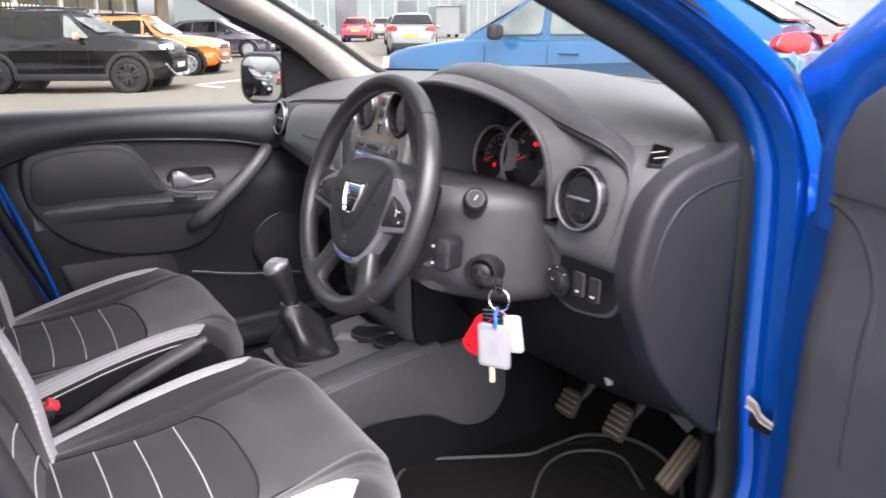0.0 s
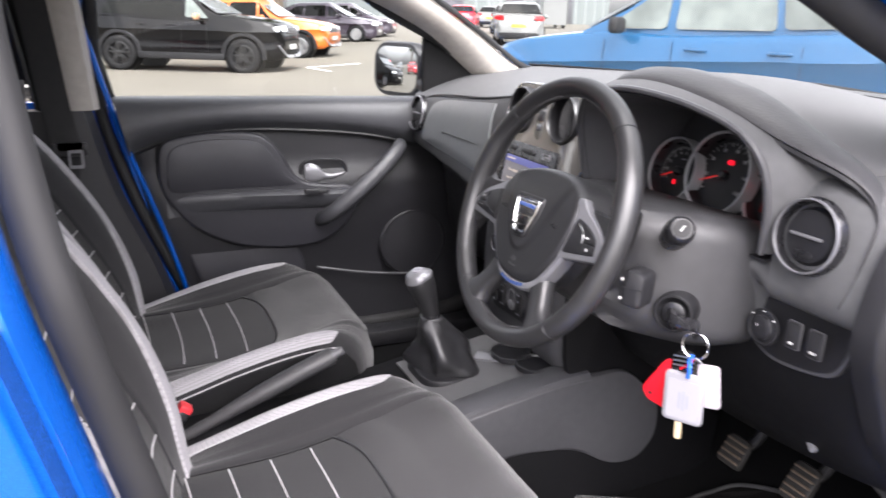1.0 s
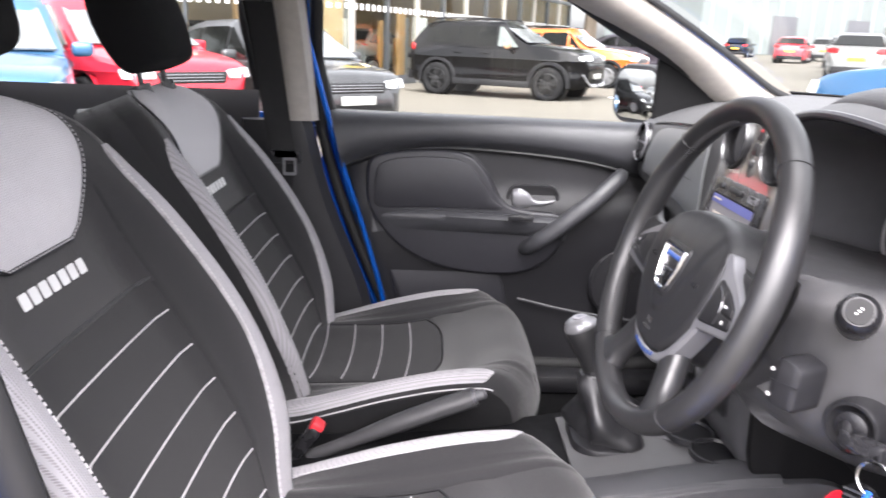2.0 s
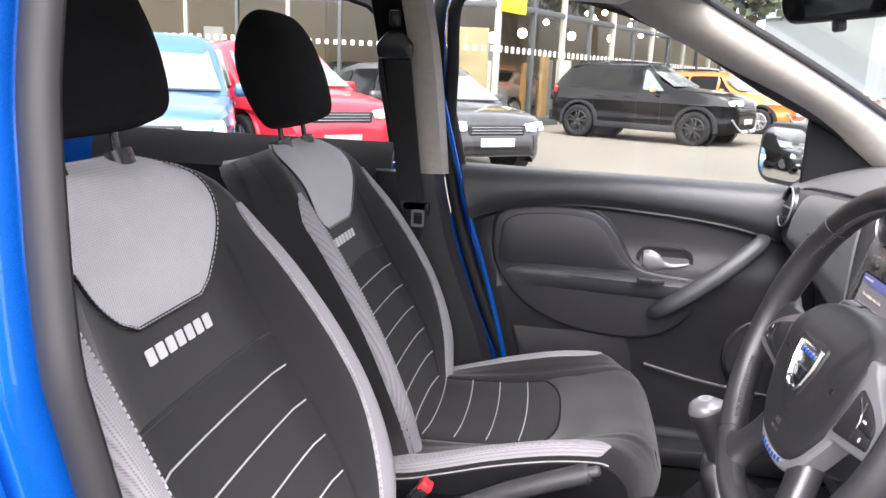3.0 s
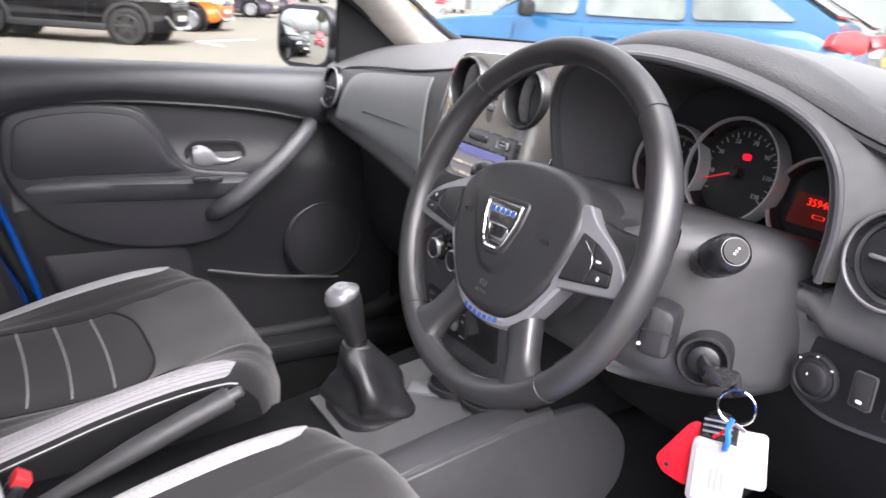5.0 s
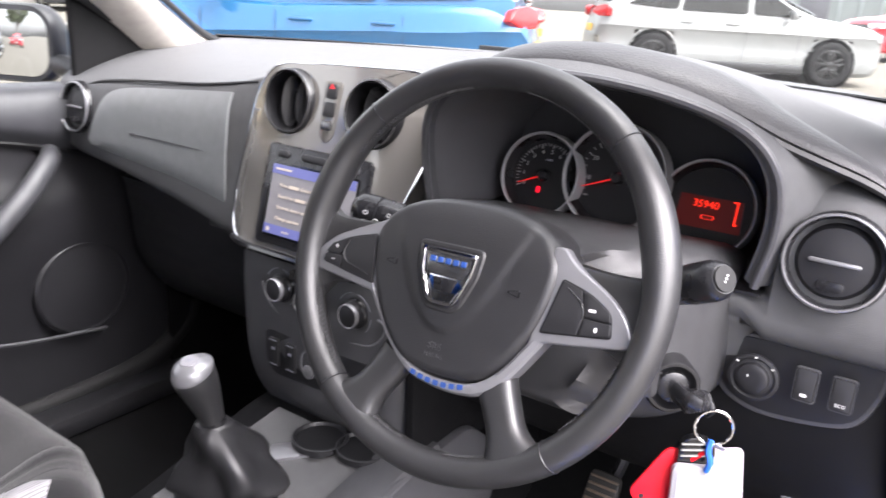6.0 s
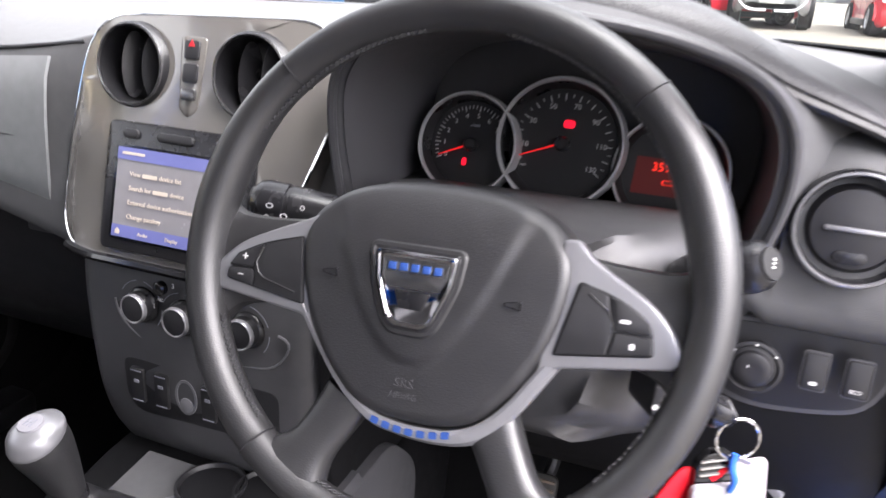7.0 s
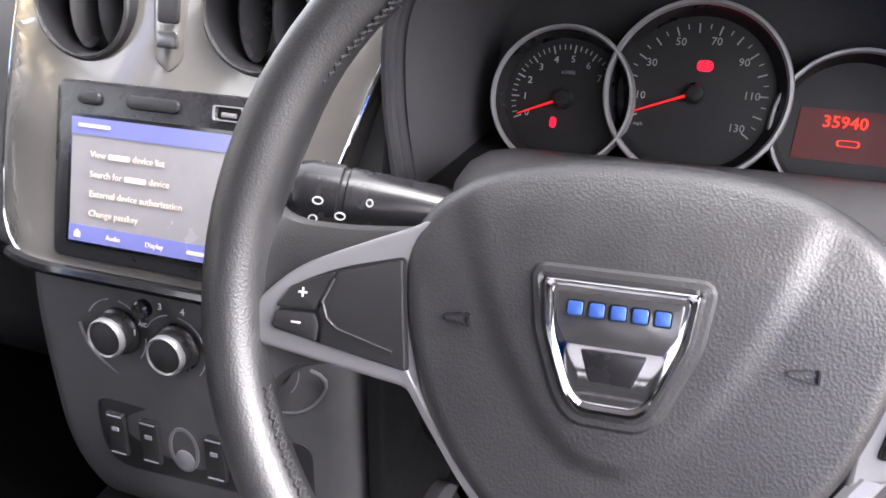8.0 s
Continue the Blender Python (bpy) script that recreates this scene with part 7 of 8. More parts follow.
    rim = cr([(C + side * xs(rise(q[1])) + side * .015, q[0], rise(q[1])) for q in ((-.030, 1.08), (-.056, 1.20), (-.082, 1.33), (-.082, 1.425), (-.03, 1.458), (.10, 1.462), (.30, 1.440), (.48, 1.388), (.655, 1.310), (.79, 1.238), (.885, 1.155), (.925, 1.08))], 5)
    bm = bmesh.new()
    tube(bm, rim, .015 if side < 0 else .006, 10)
    part("window_seal", bm, RUBBER, t, "black window seal")
    bm = bmesh.new()
    surf(bm, [[(q.x + side * .018, q.y, q.z), (q.x + side * .030, q.y + (.02 if q.y > .5 else -.004), q.z + .016), (q.x + side * .06, q.y + (.02 if q.y > .5 else -.004), q.z + .012)] for q in rim])
    thick(bm, .006)
    part("window_frame", bm, BLUE, t, "blue painted window frame")
    bm = bmesh.new()
    rows = []
    for y in lin(-.05, .80, 14):
        top = prof([(-.10, 1.42), (-.03, 1.455), (.10, 1.46), (.30, 1.438), (.48, 1.386), (.655, 1.308), (.79, 1.236), (.885, 1.155)], y)
        rows.append([(C + side * (xs(z) + .012), y, z) for z in lin(1.06, rise(top), 6)])
    surf(bm, rows)
    thick(bm, .004)
    g = part("window_glass", bm, GLASS, t, "clear window glass")
    g.visible_shadow = False
    bm = bmesh.new()
    sail = [(.70, 1.100), (.70, 1.270), (.78, 1.240), (.838, 1.205), (.864, 1.160), (.862, 1.100)] if side > 0 else [(.730, 1.060), (.730, 1.262), (.81, 1.240), (.94, 1.145), (.975, 1.060)]
    prism(bm, rounded(sail, .012), 0, .016, Matrix(((0, 0, -side, C + side * .690), (1, 0, 0, 0), (0, 1, 0, 0), (0, 0, 0, 1))), .005)
    # the open door's corner is also lightened by colour for the daylight on it
    part("sail_panel", fill_fine(bm), PLASTIC if side > 0 else CLOTH_HR, t, "black corner panel")
    if side > 0:
        bm = bmesh.new()
        prism(bm, rounded([(.66, 1.285), (.66, 1.400), (.76, 1.358), (.843, 1.311), (.896, 1.275), (.966, 1.230), (.940, 1.197), (.904, 1.160), (.900, 1.050), (.858, 1.050), (.868, 1.144), (.866, 1.168), (.849, 1.198), (.820, 1.219), (.74, 1.254)], .010), -.014, .006, Matrix(((0, 0, -side, C + side * .690), (1, 0, 0, 0), (0, 1, 0, 0), (0, 0, 0, 1))), .005)
        part("frame_corner", fill_fine(bm), BLUE, t, "blue painted corner of the window frame")
        bm = bmesh.new()
        tube(bm, cr([(C + X0 - d_of(y, z) + .005, y, z) for y, z in ((.868, 1.090), (.845, 1.085), (.815, 1.070), (.790, 1.040), (.775, 1.00), (.772, .93), (.772, .80))], 5), .009, 8)
        part("trim_ridge", bm, DOORPAD, tp, "moulded ridge of the door trim")
    mo = (C + side * .960, .762, 1.137)
    mq = basis(mo, (.917, -side * .40, 0), (0, .03, 1))
    bm = bmesh.new()
    secs = []
    for h, k in ((.004, 1.0), (-.01, 1.06), (-.035, 1.04), (-.065, .85), (-.085, .5), (-.09, .2)):
        secs.append([mq @ Vector((q[0] * k, q[1] * k, h)) for q in rrect(.190, .150, .05, 5)])
    loft(bm, secs, 3)
    part("door_mirror", bm, PLASTIC_DK, t, "black door mirror housing")
    bm = bmesh.new()
    rim_o = rrect(.172, .130, .040, 5)
    rows = [[mq @ Vector((q[0] * k, q[1] * k, .0085 - (q[0] ** 2 + q[1] ** 2) * k * k / 2.4)) for q in rim_o] for k in (1, .85, .7, .55, .4, .25, .1, .01)]
    rows.insert(0, [mq @ Vector((q[0], q[1], .002)) for q in rim_o])
    loft(bm, rows, 1)
    part("mirror_glass", bm, MIRROR, t, "mirror glass")
    bm = bmesh.new()
    tube(bm, [(C + side * .72, .83, 1.075), (C + side * .80, .825, 1.085), (C + side * .88, .81, 1.10)], .022, 10)
    part("mirror_arm", bm, PLASTIC_DK, t)
    return t


front_door(-1, "closed passenger door with dark trim, pull handle and chrome release")
open_door = front_door(1, "open blue driver's door with dark inner trim")
HINGE = Matrix.Translation((C + .80, .985, 0))
open_door.matrix_basis = Matrix.Translation((.012, 0, 0)) @ HINGE @ Matrix.Rotation(radians(69), 4, "Z") @ HINGE.inverted()
# door check strap and its label
ck = thing("check_strap", (.82, .915, .72), "door check strap with a crumpled paper label", "strap")
bm = bmesh.new()
rbox(bm, (.82, .918, .725), (.10, .012, .022), .003, None)
part("strap", bm, PLASTIC_DK, ck)
bm = bmesh.new()
lm2 = basis((.790, .905, .747), (.85, -.2, -.22), (.2, .1, .95))
fsurf(bm, lambda u, v: lm2 @ Vector((u, v * (1 - .5 * (u + .03) / .07), .004 * math.sin(u * 120) + .003 * math.sin(v * 200))), lin(-.026, .032, 8), lin(-.012, .012, 5))
thick(bm, .001)
part("label_paper", bm, WARNLABEL, ck, "crumpled pale label", angle=25)

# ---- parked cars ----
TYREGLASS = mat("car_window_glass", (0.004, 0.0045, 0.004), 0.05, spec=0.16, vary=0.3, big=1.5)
# opaque panes: reflected sky and the view through are painted as pale base colour
PALEGLASS = mat("sky_pale_car_glass", (0.13, 0.15, 0.14), 0.05, spec=0.4, vary=0.35, scale=5, big=1.5)
SKYGLASS = mat("sky_pale_windscreen", (0.16, 0.17, 0.175), 0.05, spec=0.6, vary=0.3, scale=5, big=1.2)
CLAD = mat("grey_cladding", (0.011, 0.011, 0.012), 0.6, spec=0.22)
LENS = mat("clear_lamp", (0.62, 0.64, 0.66), 0.15, vary=0.25, scale=25)
REDLENS = mat("red_lamp", (0.45, 0.012, 0.015), 0.12, vary=0.2, scale=30)
GRILLE = mat("black_grille", (0.012, 0.012, 0.013), 0.35)
ALLOY = mat("alloy_wheel", (0.40, 0.40, 0.41), 0.35, metal=0.8)
BLACKRIM = mat("black_alloy", (0.008, 0.008, 0.0085), 0.3, coat=0.25)
PLATE = mat("plate_white", (0.42, 0.42, 0.40), 0.5)
PLATEY = mat("plate_yellow", (0.70, 0.42, 0.03), 0.5)


def paint(name, rgb, metal=0.2, coat=0.8):
    return mat(name, rgb, 0.32, metal=metal, coat=coat, vary=0.04, scale=900, big=1.2)


def parked(name, label, colour, x, y, heading, L=4.2, W=1.78, H=1.5, wb=2.58, r=.31, belt=.95, hood=.92, suv=False, rim=ALLOY, rails=False, mirror=None, plate=PLATE, tail_high=True, glass=None, front_glass=None, rise=0.0):
    """A whole car: its nose along local +y, its right side along +x."""
    t = thing(name, (0, 0, 0), label, "car", "parked cars")
    f, b = L / 2, -L / 2
    w = W / 2
    clear = .27 if suv else .16
    xa0, xa1 = f - (1.36 if suv else 1.12), f - (2.02 if suv else 1.95)
    xd0, xd1 = b + .16, b + (.46 if suv else .80)
    ztop = [(b, belt - .34), (b + .03, belt - .14), (b + .10, belt - .01), (b + .40, belt + .05), (b + 1.2, belt + .03), (0, belt), (xa0 - .25, belt + .01), (xa0 + .02, hood + .05), (f - .70, hood + .005), (f - .32, hood - .05), (f - .12, hood - .12), (f - .03, hood - .23), (f, hood - .36)]
    wide = [(b, .74), (b + .05, .85), (b + .20, .945), (b + .60, .992), (0, 1.0), (f - .85, 1.0), (f - .45, .965), (f - .18, .89), (f - .05, .77), (f, .66)]
    lows = [(b, .14), (b + .12, .05), (b + .4, .0), (f - .4, .0), (f - .12, .03), (f, .12)]
    rows = []
    for yy in lin(b, f, 84):
        zt, ww, low = prof(ztop, yy), w * prof(wide, yy), clear + prof(lows, yy)
        flare = .016 * max(math.exp(-((yy - wy) / (r * 1.1)) ** 4) for wy in (wb / 2, -wb / 2))
        zc = min(zt - .10, belt - .22 - rise * yy / f)
        half = [(.88, low), (.955, low + .06), (.985, low + .15), (.975, low + .28), (.962, (low + zc) / 2 + .06), (.975, zc - .05), (.995, zc - .008), (1.0, zc), (.992, zc + .02), (.975, (zc + zt) / 2 + .02), (.945, zt - .03), (.915, zt - .008), (.84, zt + .004), (.45, zt + .028)]
        side_pts = [(ww * a + (flare if z < zc else flare * .5), yy, z) for a, z in half]
        rows.append([(-x, q, z) for x, q, z in side_pts] + [(0, yy, zt + .036)] + side_pts[::-1])
    bm = bmesh.new()
    vs = surf(bm, rows)
    cap(bm, vs[0])
    cap(bm, vs[-1])
    gone = []
    for fc in bm.faces:
        m = fc.calc_center_median()
        if abs(m.x) > w * .72 and any((m.y - wy) ** 2 + (m.z - r - .01) ** 2 < (r + .05) ** 2 for wy in (wb / 2, -wb / 2)):
            gone.append(fc)
    bmesh.ops.delete(bm, geom=gone, context="FACES")
    body = part("body", bm, colour, t, angle=26)
    # cabin: roof and pillars in paint, panes set on it
    wr, zr = w * .76, H
    zs = lambda yy: prof([(xd0 - .05, belt + .05), (xd0 + .02, belt + .12), (xd1, zr - .09), (xd1 + .5, zr - .01), (0, zr), (xa1 + .1, zr - .05), (xa1, zr - .09), (xa0, hood + .06)], yy)
    bm = bmesh.new()
    secs = []
    for yy in (xd0, (xd0 + xd1) / 2, xd1, xd1 + .3, 0, xa1 - .2, xa1, (xa1 + xa0) / 2, xa0):
        z = zs(yy)
        q = (z - belt) / (zr - belt)
        wt = w * .93 + (wr - w * .93) * max(0, q)
        secs.append([(-w * .93, yy, belt - .06), (-(w * .93 + wt) / 2, yy, (belt + z) / 2), (-wt, yy, z - .06 * max(0, q)), (-wt * .8, yy, z), (0, yy, z + .02), (wt * .8, yy, z), (wt, yy, z - .06 * max(0, q)), ((w * .93 + wt) / 2, yy, (belt + z) / 2), (w * .93, yy, belt - .05)])
    loft(bm, secs, 2)
    part("roof", bm, colour, t, angle=50)

    def side_y(s, z):
        q = (z - belt) / (zr - belt)
        return s * (w * .93 + (wr - w * .93) * q + .014)

    xb, xc = .08, b + 1.25
    for s in (-1, 1):
        for wi, poly in enumerate(([(xb + .04, belt + .04), (xa0 - .22, belt + .03), (xa1 + .02, zr - .13), (xb + .04, zr - .10)],
                     [(xc, belt + .05), (xb - .04, belt + .04), (xb - .04, zr - .10), (xc + .08, zr - .12)],
                     [(xd0 + .28, belt + .10), (xc - .06, belt + .06), (xc + .02, zr - .13), (xd1 + .12, zr - .18)])):
            bm = bmesh.new()
            pts = rounded(poly, .05, 3)
            a = [bm.verts.new((side_y(s, q[1]), q[0], q[1])) for q in pts]
            c = [bm.verts.new((side_y(s, q[1]) - s * .02, q[0], q[1])) for q in pts]
            cap(bm, a)
            for i in range(len(a)):
                cap(bm, (a[i], a[(i + 1) % len(a)], c[(i + 1) % len(a)], c[i]))
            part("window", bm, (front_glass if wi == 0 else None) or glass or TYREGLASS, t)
        bm = bmesh.new()
        rbox(bm, (s * (w + .10), xa0 - .42, belt + .06), (.20, .10, .14), .045, None, 3)
        part("door_mirror", bm, mirror or colour, t)
        for yy in (-.18, -.86):
            bm = bmesh.new()
            prism(bm, ell(.115, .038, 18), -.02, .004, basis((s * w * .978, yy, belt - .13), (0, s, 0), (0, 0, 1)), .003)
            cup = part("handle_cup", bm, colour, t)
            bm = bmesh.new()
            rbox(bm, (s * (w + .006), yy, belt - .12), (.022, .19, .026), .010)
            part("door_handle", bm, colour, cup)
        for wy in (wb / 2, -wb / 2):
            wm = basis((s * (w - .02), wy, r + .01), (0, s, 0), (0, 0, 1))
            bm = bmesh.new()
            if suv:
                lathe(bm, [(r + .125, -.10), (r + .125, .010), (r + .110, .026), (r + .050, .028), (r + .040, .016), (r + .038, -.10)], 30, wm, radians(-8), radians(196))
            else:
                lathe(bm, [(r + .075, -.06), (r + .072, .006), (r + .058, .014), (r + .044, .008), (r + .040, -.06)], 30, wm, radians(-6), radians(192))
            part("wheel_arch", bm, CLAD if suv else colour, t)
            bm = bmesh.new()
            lathe(bm, [(r + .060, -.01), (r + .060, -.24), (0, -.24)], 28, wm)
            part("arch_well", bm, GRILLE, t)
            road_wheel(t, s * (w - .06), wy, r, r, .21, s, rim)
        bm = bmesh.new()
        rbox(bm, (s * (w - .01), 0, clear + .07), (.06, wb - 2 * r - .1, .14), .02)
        part("sill", bm, CLAD if suv else GRILLE, t)
        # seams of the doors
        for yy in (xa0 - .25, .03, -1.02):
            bm = bmesh.new()
            tube(bm, [(s * (w * .985 + .008), yy, belt - .06), (s * (w + .001), yy, .6), (s * (w * .985 + .001), yy - .02, clear + .16)], .003, 5)
            part("door_gap", bm, GRILLE, t)
        # lamps
        bm = bmesh.new()
        hm = basis((s * w * .70, f - .105, hood - .20), (1, -s * .42, 0), (0, -.25, 1))
        prism(bm, rounded([(-.19, -.05), (.17, -.06), (.20, .05), (-.17, .07)], .03), -.05, .03, hm, .02)
        part("headlamp", fill_fine(bm), LENS, t, "clear headlamp")
        bm = bmesh.new()
        tz = belt - .02 if tail_high else belt - .12
        tm = basis((s * w * .80, b + .085, tz), (1, s * .55, 0), (0, .15, 1))
        prism(bm, rounded([(-.24, -.03), (-.05, -.09), (.17, -.08), (.20, .05), (.05, .09), (-.16, .06)], .04), -.05, .022, tm, .014, 3)
        part("tail_lamp", fill_fine(bm), REDLENS, t, "red tail lamp")
        if rails:
            bm = bmesh.new()
            tube(bm, cr([(s * wr * .86, xa1 - .05, zr - .02), (s * wr * .86, xa1 - .2, zr + .05), (s * wr * .86, xd1 + .35, zr + .05), (s * wr * .86, xd1 + .15, zr - .01)], 4), .018, 8)
            part("roof_rail", bm, CLAD, t)
    # windscreen and rear pane
    for (y0, z0, y1, z1, sg) in ((xa0 - .02, hood + .09, xa1 + .03, zr - .10, 1), (xd0 + .03, belt + .14, xd1 - .02, zr - .10, -1)):
        bm = bmesh.new()
        rows = []
        for v in lin(0, 1, 4):
            yy, z = y0 + (y1 - y0) * v, z0 + (z1 - z0) * v
            ww = (w * .86 + (wr * .90 - w * .86) * v)
            rows.append([(ww * u, yy + sg * .03 * (1 - u * u), z + .022) for u in lin(-1, 1, 8)])
        surf(bm, rows)
        thick(bm, .02)
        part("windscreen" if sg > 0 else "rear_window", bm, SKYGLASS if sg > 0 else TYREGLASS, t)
    # grille, bumper insert, plates
    bm = bmesh.new()
    gm = basis((0, f - .045, hood - .24), (-1, 0, 0), (0, -.15, 1))
    prism(bm, rounded([(-.42, -.07), (.42, -.07), (.46, .07), (-.46, .07)], .03), -.03, .03, gm, .01)
    gr = part("grille", bm, GRILLE, t)
    for k in (-.035, .0, .035):
        bm = bmesh.new()
        rbox(bm, (0, k, .034), (.78, .010, .012), .003, gm)
        part("grille_bar", bm, SATIN, gr)
    bm = bmesh.new()
    prism(bm, rounded([(-.62, -.08), (.62, -.08), (.52, .08), (-.52, .08)], .04), -.02, .05, basis((0, f - .05, clear + .20), (-1, 0, 0), (0, 0, 1)), .02)
    part("lower_grille", bm, CLAD if suv else GRILLE, t)
    bm = bmesh.new()
    rbox(bm, (0, f + .015, clear + .30), (.52, .02, .11), .004)
    part("number_plate", bm, PLATE, t)
    if suv:
        for s in (-1, 1):
            bm = bmesh.new()
            tube(bm, cr([(s * w * .10, f + .03, clear + .10), (s * w * .55, f + .01, clear + .12), (s * w * .82, f - .10, clear + .34)], 4), .045, 8, squash=.5)
            part("skid_trim", bm, ALLOY, t, "silver bumper trim")
    bm = bmesh.new()
    rbox(bm, (0, b - .005, belt - .28), (.52, .03, .11), .004)
    part("number_plate", bm, PLATEY, t)
    bm = bmesh.new()
    rbox(bm, (0, b + .03, clear + .16), (W * .82, .16, .22), .05)
    part("rear_bumper", bm, CLAD, t)
    t.matrix_basis = Matrix.Translation((x, y, ground_z(x, y))) @ Matrix.Rotation(radians(heading), 4, "Z")
    return t


BLK = mat("black_paint", (0.0016, 0.0016, 0.002), 0.16, coat=0.15, spec=0.2, vary=0.1, big=1.2)
ORG = paint("orange_paint", (0.50, 0.115, 0.008))
PUR = paint("dark_purple_paint", (0.03, 0.022, 0.035))
SKYB = paint("bright_blue_paint", (0.006, 0.088, 0.215), 0.3)
WHT = paint("white_paint", (0.165, 0.17, 0.167), 0.0, 0.5)
RED = paint("red_paint", (0.55, 0.015, 0.03), 0.0)
GRY = paint("silver_grey_paint", (0.17, 0.175, 0.172), 0.4)
LBL = paint("steel_blue_paint", (0.045, 0.13, 0.25), 0.4)
COPPER = mat("copper_mirror", (0.42, 0.23, 0.13), 0.3)
parked("black_suv", "black compact SUV with black wheels and roof rails", BLK, -17.3, 1.98, -28, 4.40, 1.80, 1.68, 2.74, .365, 1.10, 1.14, True, BLACKRIM, True, COPPER, front_glass=PALEGLASS)
parked("orange_crossover", "bright orange crossover with dark cladding", ORG, -21.8, 4.40, -31, 4.1, 1.78, 1.58, 2.6, .34, 1.02, 1.02, True, ALLOY, True)
parked("purple_hatchback", "dark purple hatchback with silver alloy wheels", PUR, -30.7, 8.76, -30, 4.2, 1.78, 1.50, 2.6, .33)
parked("dark_hatchback", "dark parked hatchback with silver wheels", PUR, -35.4, 11.1, -30, 4.2, 1.78, 1.50, 2.6, .33)
# the carrier's side panes are opaque too, sky reflection painted into their colour
parked("blue_people_carrier", "bright blue small people carrier with red tail lamps", SKYB, -4.47, 5.2, 116.5, 4.08, 1.80, 1.68, 2.5, .32, 1.11, 1.05, tail_high=True, glass=mat("sky_washed_car_glass", (0.145, 0.165, 0.155), 0.05, spec=0.4, vary=0.4, scale=4, big=1.0), mirror=CLAD, rise=.10)
parked("white_hatchback", "white hatchback with dark alloy wheels", WHT, -2.97, 13.0, -58, 4.38, 1.82, 1.48, 2.65, .33, .96, .93, rim=BLACKRIM)
parked("red_hatchback", "red hatchback with dark grille", RED, -.58, 21.3, 131, 4.0, 1.73, 1.48, 2.5, .32, rim=BLACKRIM)
parked("grey_suv", "silver grey SUV with black grille", GRY, .60, 21.5, 180, 4.1, 1.78, 1.62, 2.5, .34, 1.02, 1.0, True, BLACKRIM)
parked("red_hatchback", "red hatchback parked nose out", RED, 3.4, 21.0, 184, 4.0, 1.73, 1.48, 2.5, .32)
parked("grey_hatchback", "dark silver grey hatchback with studded grille", paint("dark_grey_paint", (0.055, 0.056, 0.058), 0.5), -10.35, -2.05, -50, 4.2, 1.80, 1.43, 2.60, .33, .90, .85)
parked("red_suv", "red SUV with white daytime lamps", RED, -9.4, -4.15, -42, 4.4, 1.83, 1.60, 2.65, .35, 1.00, .96, False, front_glass=PALEGLASS, glass=PALEGLASS)
parked("blue_crossover", "metallic light blue crossover", LBL, -6.6, -4.3, -65, 4.1, 1.80, 1.56, 2.60, .34, .98, .94, False, front_glass=PALEGLASS)
parked("dark_hatchback", "dark hatchback parked behind the blue crossover", BLK, -6.4, -8.7, -78)
for what, colour, cx, cy in (("red", RED, -9.0, -29.5), ("white", WHT, -12.0, -28.6), ("red", RED, -14.9, -27.7), ("white", WHT, -17.8, -26.8)):
    parked("hatchback", what + " hatchback parked in the row behind", colour, cx, cy, -17)
for i, (cx, cy, hd, colour, what) in enumerate(((-6.05, 7.3, 116.5, RED, "red"), (-7.0, 9.8, 116.5, GRY, "silver"), (-25.5, 14.8, 60, WHT, "white"), (-31, 17.6, 64, BLK, "black"), (-37, 20.5, 60, GRY, "silver"), (-24, 19.5, 70, LBL, "blue"), (-46, 22, 60, RED, "red"), (-52, 27, 60, WHT, "white"), (-62, 25, 60, BLK, "black"))):
    parked("hatchback", what + " hatchback parked far off in a row", colour, cx, cy, hd)
# white van far off
van = thing("white_van", (0, 0, 0), "white panel van far across the car park", "van", "parked cars")
bm = bmesh.new()
loft(bm, [[(q[0], yy, q[1]) for q in rrect(1.9 * k, h, .12, 4, 0, .25 + h / 2)] for yy, k, h in ((2.4, .9, .8), (2.2, 1, 1.0), (1.6, 1, 1.15), (1.0, .95, 2.0), (.6, 1, 2.1), (-2.3, 1, 2.1), (-2.4, .95, 2.0))], 2)
part("body", bm, WHT, van)
for s in (-1, 1):
    for yy in (1.5, -1.5):
        road_wheel(van, s * .85, yy, .33, .33, .2, s, ALLOY)
bm = bmesh.new()
rbox(bm, (0, 1.32, 1.70), (1.5, .35, .5), .05)
part("windscreen", bm, TYREGLASS, van)
van.matrix_basis = Matrix.Translation((-52, 32, ground_z(-52, 32))) @ Matrix.Rotation(radians(70), 4, "Z")
# painted bay lines
LINE = mat("road_paint", (0.72, 0.70, 0.66), 0.8, vary=0.2, scale=12)
for i, (xa, ya, xb2, yb2) in enumerate(((-16.9, 4.4, -17.6, 5.9), (-16.9, 4.4, -15.6, 4.6), (-13.0, -4.2, -9.6, -1.2))):
    bm = bmesh.new()
    a, b2 = Vector((xa, ya, 0)), Vector((xb2, yb2, 0))
    d = (b2 - a).normalized()
    n = Vector((-d.y, d.x, 0)) * .05
    rows = []
    for k in lin(0, 1, 6):
        q = a.lerp(b2, k)
        z = ground_z(q.x, q.y) + .004
        rows.append([(q.x + n.x, q.y + n.y, z), (q.x - n.x, q.y - n.y, z)])
    surf(bm, rows)
    thick(bm, .003)
    tagged(part("bay_line", bm, LINE), "worn white parking bay line on the ground", "road marking", kind="structure")

